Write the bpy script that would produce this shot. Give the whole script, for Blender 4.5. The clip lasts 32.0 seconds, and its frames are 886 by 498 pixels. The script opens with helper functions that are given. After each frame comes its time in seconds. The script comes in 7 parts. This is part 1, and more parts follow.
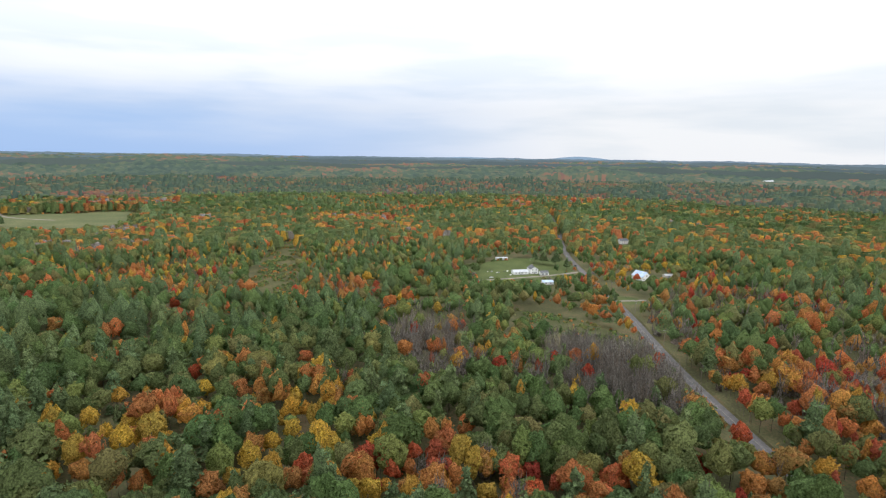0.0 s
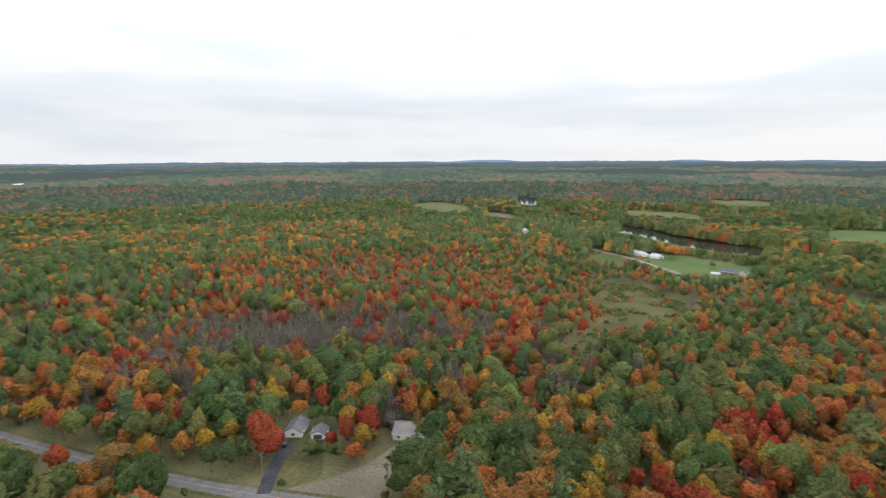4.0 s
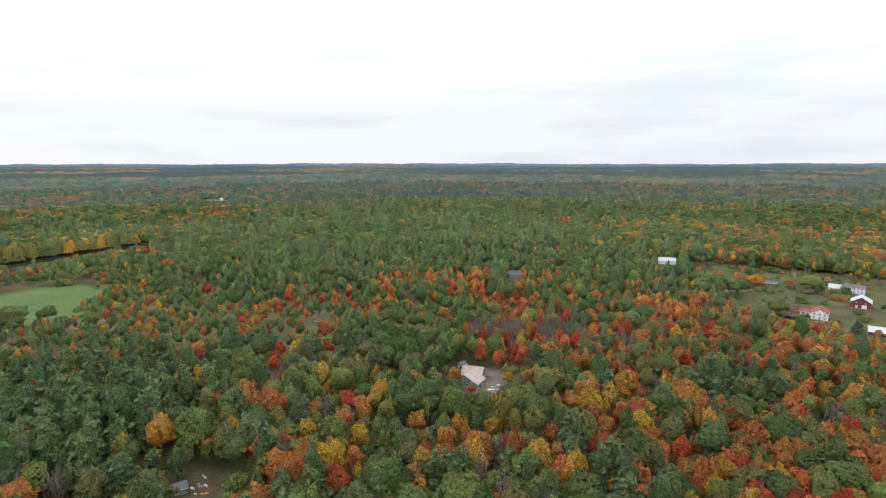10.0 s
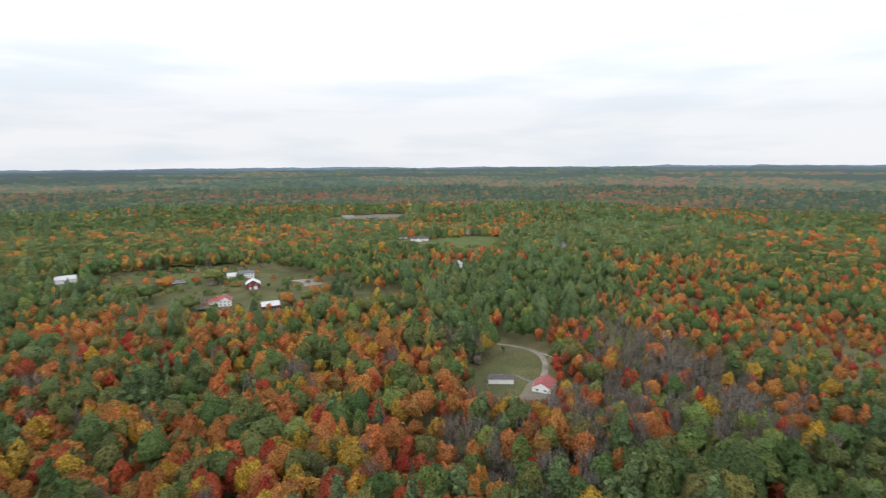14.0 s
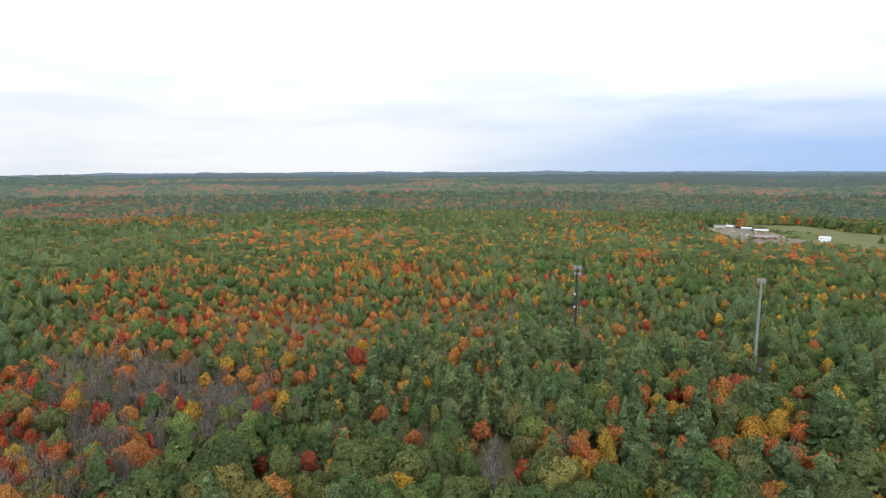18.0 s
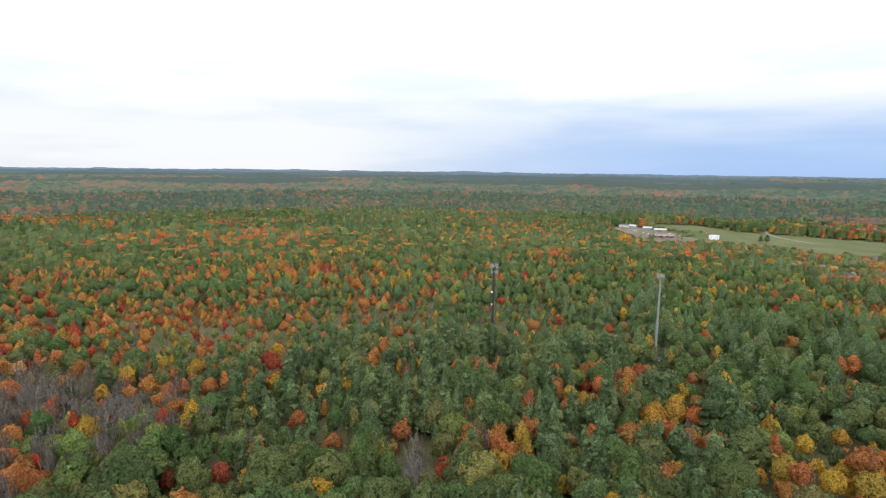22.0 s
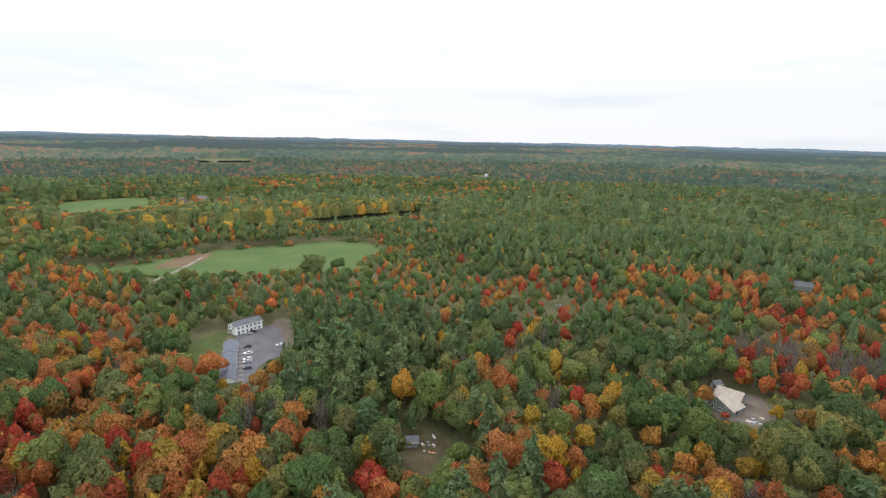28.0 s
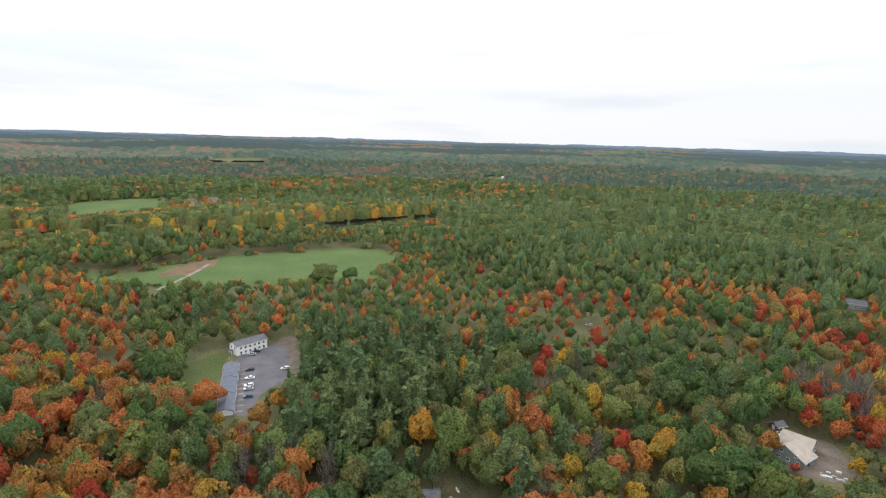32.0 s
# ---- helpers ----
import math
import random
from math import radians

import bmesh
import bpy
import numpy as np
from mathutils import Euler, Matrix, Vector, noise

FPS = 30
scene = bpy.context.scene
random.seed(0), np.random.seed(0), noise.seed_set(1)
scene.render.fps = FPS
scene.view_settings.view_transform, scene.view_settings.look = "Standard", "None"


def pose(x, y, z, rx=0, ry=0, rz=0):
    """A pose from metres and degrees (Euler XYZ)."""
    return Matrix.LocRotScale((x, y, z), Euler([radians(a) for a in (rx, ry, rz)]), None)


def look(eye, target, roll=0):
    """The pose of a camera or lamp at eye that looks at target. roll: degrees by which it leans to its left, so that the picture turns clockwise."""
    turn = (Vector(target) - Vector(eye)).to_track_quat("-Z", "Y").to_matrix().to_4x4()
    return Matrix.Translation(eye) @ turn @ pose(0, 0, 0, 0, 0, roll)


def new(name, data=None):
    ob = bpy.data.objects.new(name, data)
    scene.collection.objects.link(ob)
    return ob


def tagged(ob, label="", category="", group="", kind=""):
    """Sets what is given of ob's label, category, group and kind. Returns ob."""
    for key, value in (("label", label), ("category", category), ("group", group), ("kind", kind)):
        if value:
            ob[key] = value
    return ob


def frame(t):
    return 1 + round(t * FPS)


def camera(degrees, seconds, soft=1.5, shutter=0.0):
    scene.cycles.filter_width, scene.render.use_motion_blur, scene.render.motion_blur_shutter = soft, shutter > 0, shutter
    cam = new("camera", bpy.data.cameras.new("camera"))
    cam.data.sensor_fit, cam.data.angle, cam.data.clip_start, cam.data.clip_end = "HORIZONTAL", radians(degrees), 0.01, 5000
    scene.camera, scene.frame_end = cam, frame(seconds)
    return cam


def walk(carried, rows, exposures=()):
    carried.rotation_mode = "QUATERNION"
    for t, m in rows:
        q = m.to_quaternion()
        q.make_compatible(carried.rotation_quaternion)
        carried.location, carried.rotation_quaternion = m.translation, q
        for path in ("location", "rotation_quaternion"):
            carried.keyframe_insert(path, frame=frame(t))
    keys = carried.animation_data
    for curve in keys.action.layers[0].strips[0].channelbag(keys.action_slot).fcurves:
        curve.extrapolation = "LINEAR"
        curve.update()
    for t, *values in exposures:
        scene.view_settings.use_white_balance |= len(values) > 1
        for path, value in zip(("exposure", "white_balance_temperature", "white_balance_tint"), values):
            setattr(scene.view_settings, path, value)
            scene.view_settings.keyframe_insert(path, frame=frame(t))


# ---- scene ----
cam = camera(79.1, 32.0, soft=1.2, shutter=0.25)

# ---- the drone's way: seconds, x, y, z, heading, pitch, lean ----
PATH = [
    (0, 0.0, 0.0, 118.0, 0.00, -9.86, -0.86),
    (0.5, 0.0, 0.0, 118.0, 0.15, -9.78, -0.86),
    (1, 0.0, 0.0, 118.0, -4.57, -9.66, -0.78),
    (1.5, 0.0, 0.0, 118.0, -15.02, -9.48, -0.67),
    (2, 0.0, 0.0, 118.0, -26.93, -9.38, -0.26),
    (2.5, 0.0, 0.0, 118.0, -38.28, -9.35, -0.08),
    (4.5, 0.0, 0.0, 118.0, -80.09, -9.48, 0.22),
    (5, 0.0, 0.0, 118.0, -92.07, -9.51, 0.15),
    (5.5, 0.0, 0.0, 118.0, -104.30, -9.50, 0.40),
    (6, 0.0, 0.0, 118.0, -114.76, -9.54, 0.44),
    (6.5, 0.0, 0.0, 118.0, -123.02, -9.54, 0.44),
    (7, 0.0, 0.0, 118.0, -130.14, -9.52, 0.57),
    (7.5, 0.0, 0.0, 118.0, -137.10, -9.54, 0.41),
    (8, 0.0, 0.0, 118.0, -143.89, -9.51, 0.42),
    (8.5, 0.0, 0.0, 118.0, -150.63, -9.48, 0.35),
    (9, 0.0, 0.0, 118.0, -157.44, -9.46, 0.25),
    (9.5, 0.0, 0.0, 118.0, -163.22, -9.50, 0.18),
    (10, 0.0, 0.0, 118.0, -167.33, -9.47, 0.15),
    (10.5, 0.0, 0.0, 118.0, -172.03, -9.44, 0.08),
    (11, 0.0, 0.0, 118.0, -177.52, -9.37, 0.00),
    (11.5, 0.0, 0.0, 118.0, -184.07, -9.25, 0.04),
    (12, 0.0, 0.0, 118.0, -191.35, -9.24, -0.01),
    (12.5, 0.0, 0.0, 118.0, -199.10, -9.22, 0.02),
    (13, 0.0, 0.0, 118.0, -207.27, -9.17, 0.04),
    (13.5, 0.0, 0.0, 118.0, -216.48, -9.09, 0.10),
    (14, 0.0, 0.0, 118.0, -226.05, -9.04, 0.14),
    (14.5, 0.0, 0.0, 118.0, -236.24, -8.96, 0.22),
    (15, 0.0, 0.0, 118.0, -246.23, -8.89, 0.28),
    (15.5, 0.0, 0.0, 118.0, -254.32, -8.83, 0.38),
    (17.5, 0.0, 0.0, 118.0, -276.09, -8.43, 0.20),
    (18, 0.0, 0.0, 118.0, -280.24, -8.35, 0.15),
    (18.5, 0.0, 0.0, 118.0, -282.20, -8.31, -0.01),
    (19, 0.0, 0.0, 118.0, -283.65, -8.26, -0.11),
    (19.5, 0.0, 0.0, 118.0, -284.66, -8.24, -0.28),
    (20, 0.0, 0.0, 118.0, -285.35, -8.23, -0.45),
    (20.5, 0.0, 0.0, 118.0, -288.29, -8.24, -0.47),
    (21, 0.0, 0.0, 118.0, -289.33, -8.23, -0.53),
    (21.5, 0.0, 0.0, 118.0, -289.68, -8.29, -0.69),
    (22, 0.0, 0.0, 118.0, -288.96, -8.36, -0.75),
    (22.5, -1.6, -0.4, 118.2, -262.2, -9.10, -1.72),
    (23, -2.4, -0.3, 119.0, -208.28, -11.24, -2.57),
    (23.5, -4.3, 0.8, 119.5, -161.35, -12.91, -1.05),
    (24, -6.3, -0.5, 119.4, -135.32, -13.15, -0.16),
    (24.5, -7.8, -2.1, 119.0, -128.99, -12.97, -0.07),
    (26.5, -5.4, -6.5, 118.6, -127.92, -12.33, -0.05),
    (27, -3.7, -7.9, 118.6, -131.13, -12.17, -0.31),
    (27.5, -1.2, -9.5, 118.8, -136.64, -11.98, -0.67),
    (28, 1.6, -11.0, 118.6, -140.40, -11.75, -1.10),
    (28.5, 4.3, -13.1, 118.8, -140.50, -11.75, -1.07),
    (29, 7.0, -15.4, 119.2, -140.31, -11.71, -1.15),
    (29.5, 9.8, -17.8, 119.4, -140.01, -11.74, -1.23),
    (30, 12.7, -20.3, 119.5, -139.79, -11.71, -1.26),
    (30.5, 15.8, -23.1, 119.5, -139.62, -11.70, -1.35),
    (31, 18.8, -25.8, 119.4, -139.40, -11.66, -1.39),
    (31.5, 21.9, -28.6, 119.4, -139.19, -11.62, -1.47),
    (32, 25.2, -31.4, 120.2, -138.97, -11.74, -1.41),
]


def drone(x, y, z, heading, pitch, lean):
    return pose(x, y, z, 90 + pitch, 0, heading) @ pose(0, 0, 0, 0, 0, -lean)


# the film's own exposure drifts a little as it turns
EXPOSURES = ((0, -0.06), (2.5, -0.10), (5, -0.12), (6.5, -0.04), (8, 0.0), (10, -0.04), (12, -0.13), (13, -0.14), (14.5, -0.06), (17.5, 0.0), (22, 0.0), (24, -0.08), (28, 0.0), (32, 0.0))
walk(cam, [(row[0], drone(*row[1:])) for row in PATH], [(t, stops, 6300, 10) for t, stops in EXPOSURES])

# ---- sky and light: a bright overcast afternoon ----
world = bpy.data.worlds.new("overcast_sky")
scene.world = world
world.use_nodes = True
SUN_EL, SUN_AZ = 38.0, -105.0


def build_sky():
    nt = world.node_tree
    nt.nodes.clear()
    N, L = nt.nodes.new, nt.links.new
    out, bg = N("ShaderNodeOutputWorld"), N("ShaderNodeBackground")
    sky = N("ShaderNodeTexSky")
    sky.sky_type, sky.sun_disc = "NISHITA", False
    sky.sun_elevation, sky.sun_rotation = radians(SUN_EL), radians(-SUN_AZ)
    dim = N("ShaderNodeMix")
    dim.data_type, dim.blend_type = "RGBA", "MULTIPLY"
    dim.inputs[0].default_value = 1.0
    dim.inputs[7].default_value = (0.10, 0.10, 0.10, 1)
    L(sky.outputs[0], dim.inputs[6])
    tc = N("ShaderNodeTexCoord")
    sep = N("ShaderNodeSeparateXYZ")
    L(tc.outputs["Generated"], sep.inputs[0])
    # clouds lie in long flat streaks: squeeze the elevation
    mp = N("ShaderNodeMapping")
    mp.inputs["Scale"].default_value = (1.6, 1.6, 11.0)
    L(tc.outputs["Generated"], mp.inputs[0])
    ns = N("ShaderNodeTexNoise")
    ns.inputs["Scale"].default_value, ns.inputs["Detail"].default_value, ns.inputs["Roughness"].default_value = 1.7, 4.0, 0.5
    L(mp.outputs[0], ns.inputs["Vector"])
    ramp = N("ShaderNodeValToRGB")
    ramp.color_ramp.elements[0].position, ramp.color_ramp.elements[0].color = 0.36, (0.90, 0.94, 0.985, 1)
    ramp.color_ramp.elements[1].position, ramp.color_ramp.elements[1].color = 0.52, (1.04, 1.04, 1.05, 1)
    L(ns.outputs[0], ramp.inputs[0])
    # a thin blue break in the cloud, low in the north-west
    dot = N("ShaderNodeVectorMath")
    dot.operation = "DOT_PRODUCT"
    dot.inputs[1].default_value = (-0.574, 0.819, 0.0)
    L(tc.outputs["Generated"], dot.inputs[0])
    across = N("ShaderNodeMapRange")
    across.interpolation_type = "SMOOTHSTEP"
    across.inputs[1].default_value, across.inputs[2].default_value = 0.62, 1.06
    L(dot.outputs["Value"], across.inputs[0])
    wob = N("ShaderNodeMath")
    wob.operation, wob.inputs[1].default_value = "MULTIPLY_ADD", 0.12
    L(ns.outputs[0], wob.inputs[0])
    L(sep.outputs[2], wob.inputs[2])
    upto = N("ShaderNodeMapRange")
    upto.interpolation_type = "SMOOTHSTEP"
    upto.inputs[1].default_value, upto.inputs[2].default_value = 0.235, 0.075
    upto.inputs[3].default_value, upto.inputs[4].default_value = 0.0, 1.0
    L(wob.outputs[0], upto.inputs[0])
    both = N("ShaderNodeMath")
    both.operation = "MULTIPLY"
    L(across.outputs[0], both.inputs[0])
    L(upto.outputs[0], both.inputs[1])
    cl = N("ShaderNodeMix")
    cl.data_type = "RGBA"
    cl.inputs[7].default_value = (0.42, 0.62, 0.98, 1)
    L(both.outputs[0], cl.inputs[0])
    L(ramp.outputs[0], cl.inputs[6])
    # an overcast sky is brighter overhead than at the rim
    lift = N("ShaderNodeMapRange")
    lift.inputs[1].default_value, lift.inputs[2].default_value = 0.08, 0.50
    lift.inputs[3].default_value, lift.inputs[4].default_value = 0.97, 1.85
    L(sep.outputs[2], lift.inputs[0])
    bright = N("ShaderNodeVectorMath")
    bright.operation = "SCALE"
    L(cl.outputs[2], bright.inputs[0])
    L(lift.outputs[0], bright.inputs["Scale"])
    mix = N("ShaderNodeMix")
    mix.data_type = "RGBA"
    mix.inputs[0].default_value = 0.92
    L(dim.outputs[2], mix.inputs[6])
    L(bright.outputs[0], mix.inputs[7])
    bg.inputs["Strength"].default_value = 1.0
    L(mix.outputs[2], bg.inputs["Color"])
    L(bg.outputs[0], out.inputs[0])


build_sky()
sun_data = bpy.data.lights.new("sun", "SUN")
sun_data.energy, sun_data.angle, sun_data.color = 0.9, radians(14), (1.0, 0.96, 0.90)
sun = new("sun", sun_data)
sun.matrix_world = look((-math.sin(radians(SUN_AZ)) * 300, math.cos(radians(SUN_AZ)) * 300, 300 * math.tan(radians(SUN_EL))), (0, 0, 0))


# ---- materials ----
def mat_base(name):
    m = bpy.data.materials.new(name)
    m.use_nodes = True
    nt = m.node_tree
    return m, nt, nt.nodes.new, nt.links.new, nt.nodes["Principled BSDF"]


def noise_mat(name, c1, c2, scale=1.0, fine=12.0, rough=0.9, bump=0.0, spread=0.25, metal=0.0, c3=None, piece=0.0):
    """Two colours mixed by coarse and fine noise in world metres. piece: how far single pieces differ in lightness."""
    m, nt, N, L, p = mat_base(name)
    geo = N("ShaderNodeNewGeometry")
    a, b = N("ShaderNodeTexNoise"), N("ShaderNodeTexNoise")
    a.inputs["Scale"].default_value, a.inputs["Detail"].default_value = scale, 4
    b.inputs["Scale"].default_value, b.inputs["Detail"].default_value = scale * fine, 3
    L(geo.outputs["Position"], a.inputs["Vector"])
    L(geo.outputs["Position"], b.inputs["Vector"])
    ad = N("ShaderNodeMath")
    ad.operation, ad.inputs[1].default_value = "MULTIPLY_ADD", 0.5
    half = N("ShaderNodeMath")
    half.operation, half.inputs[1].default_value = "MULTIPLY", 0.5
    L(a.outputs[0], half.inputs[0])
    L(b.outputs[0], ad.inputs[0])
    L(half.outputs[0], ad.inputs[2])
    r = N("ShaderNodeValToRGB")
    r.color_ramp.elements[0].position, r.color_ramp.elements[1].position = 0.5 - spread / 2, 0.5 + spread / 2
    r.color_ramp.elements[0].color, r.color_ramp.elements[1].color = (*c1, 1), (*c2, 1)
    if c3:
        e = r.color_ramp.elements.new(0.5)
        e.color = (*c3, 1)
    L(ad.outputs[0], r.inputs[0])
    col = r.outputs[0]
    if piece:
        inf, mr, hv = N("ShaderNodeObjectInfo"), N("ShaderNodeMapRange"), N("ShaderNodeHueSaturation")
        mr.inputs[3].default_value, mr.inputs[4].default_value = 1 - piece, 1 + piece
        L(inf.outputs["Random"], mr.inputs[0])
        L(mr.outputs[0], hv.inputs["Value"])
        L(col, hv.inputs["Color"])
        col = hv.outputs[0]
    L(col, p.inputs["Base Color"])
    p.inputs["Roughness"].default_value, p.inputs["Metallic"].default_value = rough, metal
    if rough > 0.93:
        p.inputs["Specular IOR Level"].default_value = 0.05
    elif rough > 0.8:
        p.inputs["Specular IOR Level"].default_value = 0.2
    if bump:
        bp = N("ShaderNodeBump")
        bp.inputs["Strength"].default_value, bp.inputs["Distance"].default_value = 0.6, bump
        L(ad.outputs[0], bp.inputs["Height"])
        L(bp.outputs[0], p.inputs["Normal"])
    return m


def leaf_mat(name, shades, glow=0.40, vary=0.25, mottle=None, holes=0.41):
    """Foliage: one shade a tree (its own random number, or the tone of its faces), clumps a little lighter or darker.
    mottle: a second colour that comes in patches within the crown."""
    m, nt, N, L, p = mat_base(name)
    at, inf, geo = N("ShaderNodeAttribute"), N("ShaderNodeObjectInfo"), N("ShaderNodeNewGeometry")
    at.attribute_name = "tone"
    sm, fr = N("ShaderNodeMath"), N("ShaderNodeMath")
    sm.operation, fr.operation = "ADD", "FRACT"
    L(at.outputs["Fac"], sm.inputs[0])
    L(inf.outputs["Random"], sm.inputs[1])
    L(sm.outputs[0], fr.inputs[0])
    r = N("ShaderNodeValToRGB")
    n = len(shades)
    while len(r.color_ramp.elements) < n:
        r.color_ramp.elements.new(0.5)
    for k, c in enumerate(shades):
        r.color_ramp.elements[k].position, r.color_ramp.elements[k].color = k / (n - 1), (*c, 1)
    L(fr.outputs[0], r.inputs[0])
    col = r.outputs[0]
    nz = N("ShaderNodeTexNoise")
    nz.inputs["Scale"].default_value, nz.inputs["Detail"].default_value = 0.35, 3
    L(geo.outputs["Position"], nz.inputs["Vector"])
    if mottle:
        mx, mr = N("ShaderNodeMix"), N("ShaderNodeMapRange")
        mx.data_type = "RGBA"
        mr.inputs[1].default_value, mr.inputs[2].default_value = 0.5, 0.68
        L(nz.outputs[0], mr.inputs[0])
        L(mr.outputs[0], mx.inputs[0])
        L(col, mx.inputs[6])
        mx.inputs[7].default_value = (*mottle, 1)
        col = mx.outputs[2]
    # leaf clusters: fine noise puts shaded gaps and bright tips into the colour, and relief
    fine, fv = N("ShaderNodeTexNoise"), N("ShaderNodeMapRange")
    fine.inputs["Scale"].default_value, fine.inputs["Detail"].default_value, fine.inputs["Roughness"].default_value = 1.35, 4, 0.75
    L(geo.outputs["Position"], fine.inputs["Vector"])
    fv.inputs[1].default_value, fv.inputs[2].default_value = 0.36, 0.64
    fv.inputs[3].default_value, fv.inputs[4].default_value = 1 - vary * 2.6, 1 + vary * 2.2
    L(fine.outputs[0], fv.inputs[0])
    hv, mv, mm = N("ShaderNodeHueSaturation"), N("ShaderNodeMapRange"), N("ShaderNodeMath")
    mv.inputs[3].default_value, mv.inputs[4].default_value = 1 - vary * 0.7, 1 + vary * 0.7
    mm.operation = "MULTIPLY"
    L(geo.outputs["Random Per Island"], mv.inputs[0])
    L(mv.outputs[0], mm.inputs[0])
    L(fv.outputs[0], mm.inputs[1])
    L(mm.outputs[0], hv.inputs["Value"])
    L(col, hv.inputs["Color"])
    L(hv.outputs[0], p.inputs["Base Color"])
    bp = N("ShaderNodeBump")
    bp.inputs["Strength"].default_value, bp.inputs["Distance"].default_value = 1.0, 1.3
    L(fine.outputs[0], bp.inputs["Height"])
    L(bp.outputs[0], p.inputs["Normal"])
    p.inputs["Roughness"].default_value = 0.75
    p.inputs["Specular IOR Level"].default_value = 0.06
    tr, ms = N("ShaderNodeBsdfTranslucent"), N("ShaderNodeMixShader")
    L(hv.outputs[0], tr.inputs["Color"])
    ms.inputs[0].default_value = glow
    L(p.outputs[0], ms.inputs[1])
    L(tr.outputs[0], ms.inputs[2])
    # gaps between the leaf clusters
    gap, cut, clear, hole = N("ShaderNodeTexNoise"), N("ShaderNodeMath"), N("ShaderNodeBsdfTransparent"), N("ShaderNodeMixShader")
    gap.inputs["Scale"].default_value, gap.inputs["Detail"].default_value, gap.inputs["Roughness"].default_value = 0.62, 2, 0.75
    L(geo.outputs["Position"], gap.inputs["Vector"])
    cut.operation, cut.inputs[1].default_value = "LESS_THAN", holes
    L(gap.outputs[0], cut.inputs[0])
    L(cut.outputs[0], hole.inputs[0])
    L(ms.outputs[0], hole.inputs[1])
    L(clear.outputs[0], hole.inputs[2])
    L(hole.outputs[0], nt.nodes["Material Output"].inputs[0])
    return m


KINDS = ("green", "lime", "pine", "yellow", "orange", "red", "bare")
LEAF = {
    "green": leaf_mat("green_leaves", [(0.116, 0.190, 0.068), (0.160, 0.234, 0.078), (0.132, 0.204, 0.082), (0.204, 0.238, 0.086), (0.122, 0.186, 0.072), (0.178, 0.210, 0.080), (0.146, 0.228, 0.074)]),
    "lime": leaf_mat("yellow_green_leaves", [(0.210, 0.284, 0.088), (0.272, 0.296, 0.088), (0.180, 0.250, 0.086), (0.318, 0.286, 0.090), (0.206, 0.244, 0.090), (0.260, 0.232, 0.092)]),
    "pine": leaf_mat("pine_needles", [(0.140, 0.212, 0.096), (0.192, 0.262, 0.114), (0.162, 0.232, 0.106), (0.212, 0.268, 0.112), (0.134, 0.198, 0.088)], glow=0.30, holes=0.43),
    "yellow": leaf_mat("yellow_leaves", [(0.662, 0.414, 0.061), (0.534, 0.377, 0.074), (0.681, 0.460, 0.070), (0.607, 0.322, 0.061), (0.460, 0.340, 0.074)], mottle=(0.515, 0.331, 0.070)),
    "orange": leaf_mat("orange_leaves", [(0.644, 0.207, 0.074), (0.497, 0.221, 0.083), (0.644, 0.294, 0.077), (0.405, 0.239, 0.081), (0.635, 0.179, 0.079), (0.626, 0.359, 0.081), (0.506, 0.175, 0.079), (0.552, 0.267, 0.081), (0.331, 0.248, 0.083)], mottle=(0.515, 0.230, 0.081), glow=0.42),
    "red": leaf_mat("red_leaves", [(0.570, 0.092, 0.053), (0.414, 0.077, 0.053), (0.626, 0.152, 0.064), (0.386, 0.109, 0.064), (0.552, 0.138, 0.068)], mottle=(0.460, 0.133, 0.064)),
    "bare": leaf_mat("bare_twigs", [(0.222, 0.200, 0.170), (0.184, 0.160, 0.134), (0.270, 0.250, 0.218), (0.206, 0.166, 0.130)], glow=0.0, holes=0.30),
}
M_BARK = noise_mat("grey_brown_bark", (0.10, 0.08, 0.06), (0.22, 0.19, 0.16), 1.5, 8, 0.95)
M_BARKPALE = noise_mat("pale_dead_bark", (0.24, 0.22, 0.205), (0.40, 0.38, 0.36), 1.5, 8, 0.95)
M_FLOOR = noise_mat("woodland_floor", (0.085, 0.080, 0.046), (0.190, 0.140, 0.082), 0.06, 14, 0.97, c3=(0.120, 0.124, 0.060))
M_GRASS = noise_mat("mown_green_grass", (0.070, 0.090, 0.034), (0.118, 0.136, 0.052), 0.05, 16, 0.95, c3=(0.090, 0.112, 0.042))
M_LUSH = noise_mat("lush_field_grass", (0.078, 0.124, 0.044), (0.128, 0.160, 0.062), 0.022, 18, 0.95, c3=(0.098, 0.142, 0.052))
M_DRY = noise_mat("dry_meadow_grass", (0.064, 0.066, 0.032), (0.132, 0.114, 0.060), 0.05, 14, 0.96, c3=(0.084, 0.090, 0.040))
M_WET = noise_mat("brown_wet_meadow", (0.070, 0.062, 0.032), (0.150, 0.116, 0.060), 0.05, 10, 0.96, c3=(0.094, 0.096, 0.042))
M_HAY = noise_mat("pale_hay_field", (0.095, 0.110, 0.052), (0.158, 0.158, 0.078), 0.018, 16, 0.96, c3=(0.118, 0.130, 0.060))
M_SOIL = noise_mat("brown_tilled_soil", (0.133, 0.094, 0.058), (0.203, 0.148, 0.094), 0.08, 12, 0.97)
M_ASPHALT = noise_mat("worn_grey_asphalt", (0.115, 0.110, 0.110), (0.195, 0.186, 0.184), 0.25, 10, 0.95, c3=(0.150, 0.143, 0.143))
M_TARMAC = noise_mat("worn_blue_grey_tarmac", (0.110, 0.106, 0.114), (0.170, 0.162, 0.172), 0.12, 14, 0.95, c3=(0.138, 0.132, 0.142))
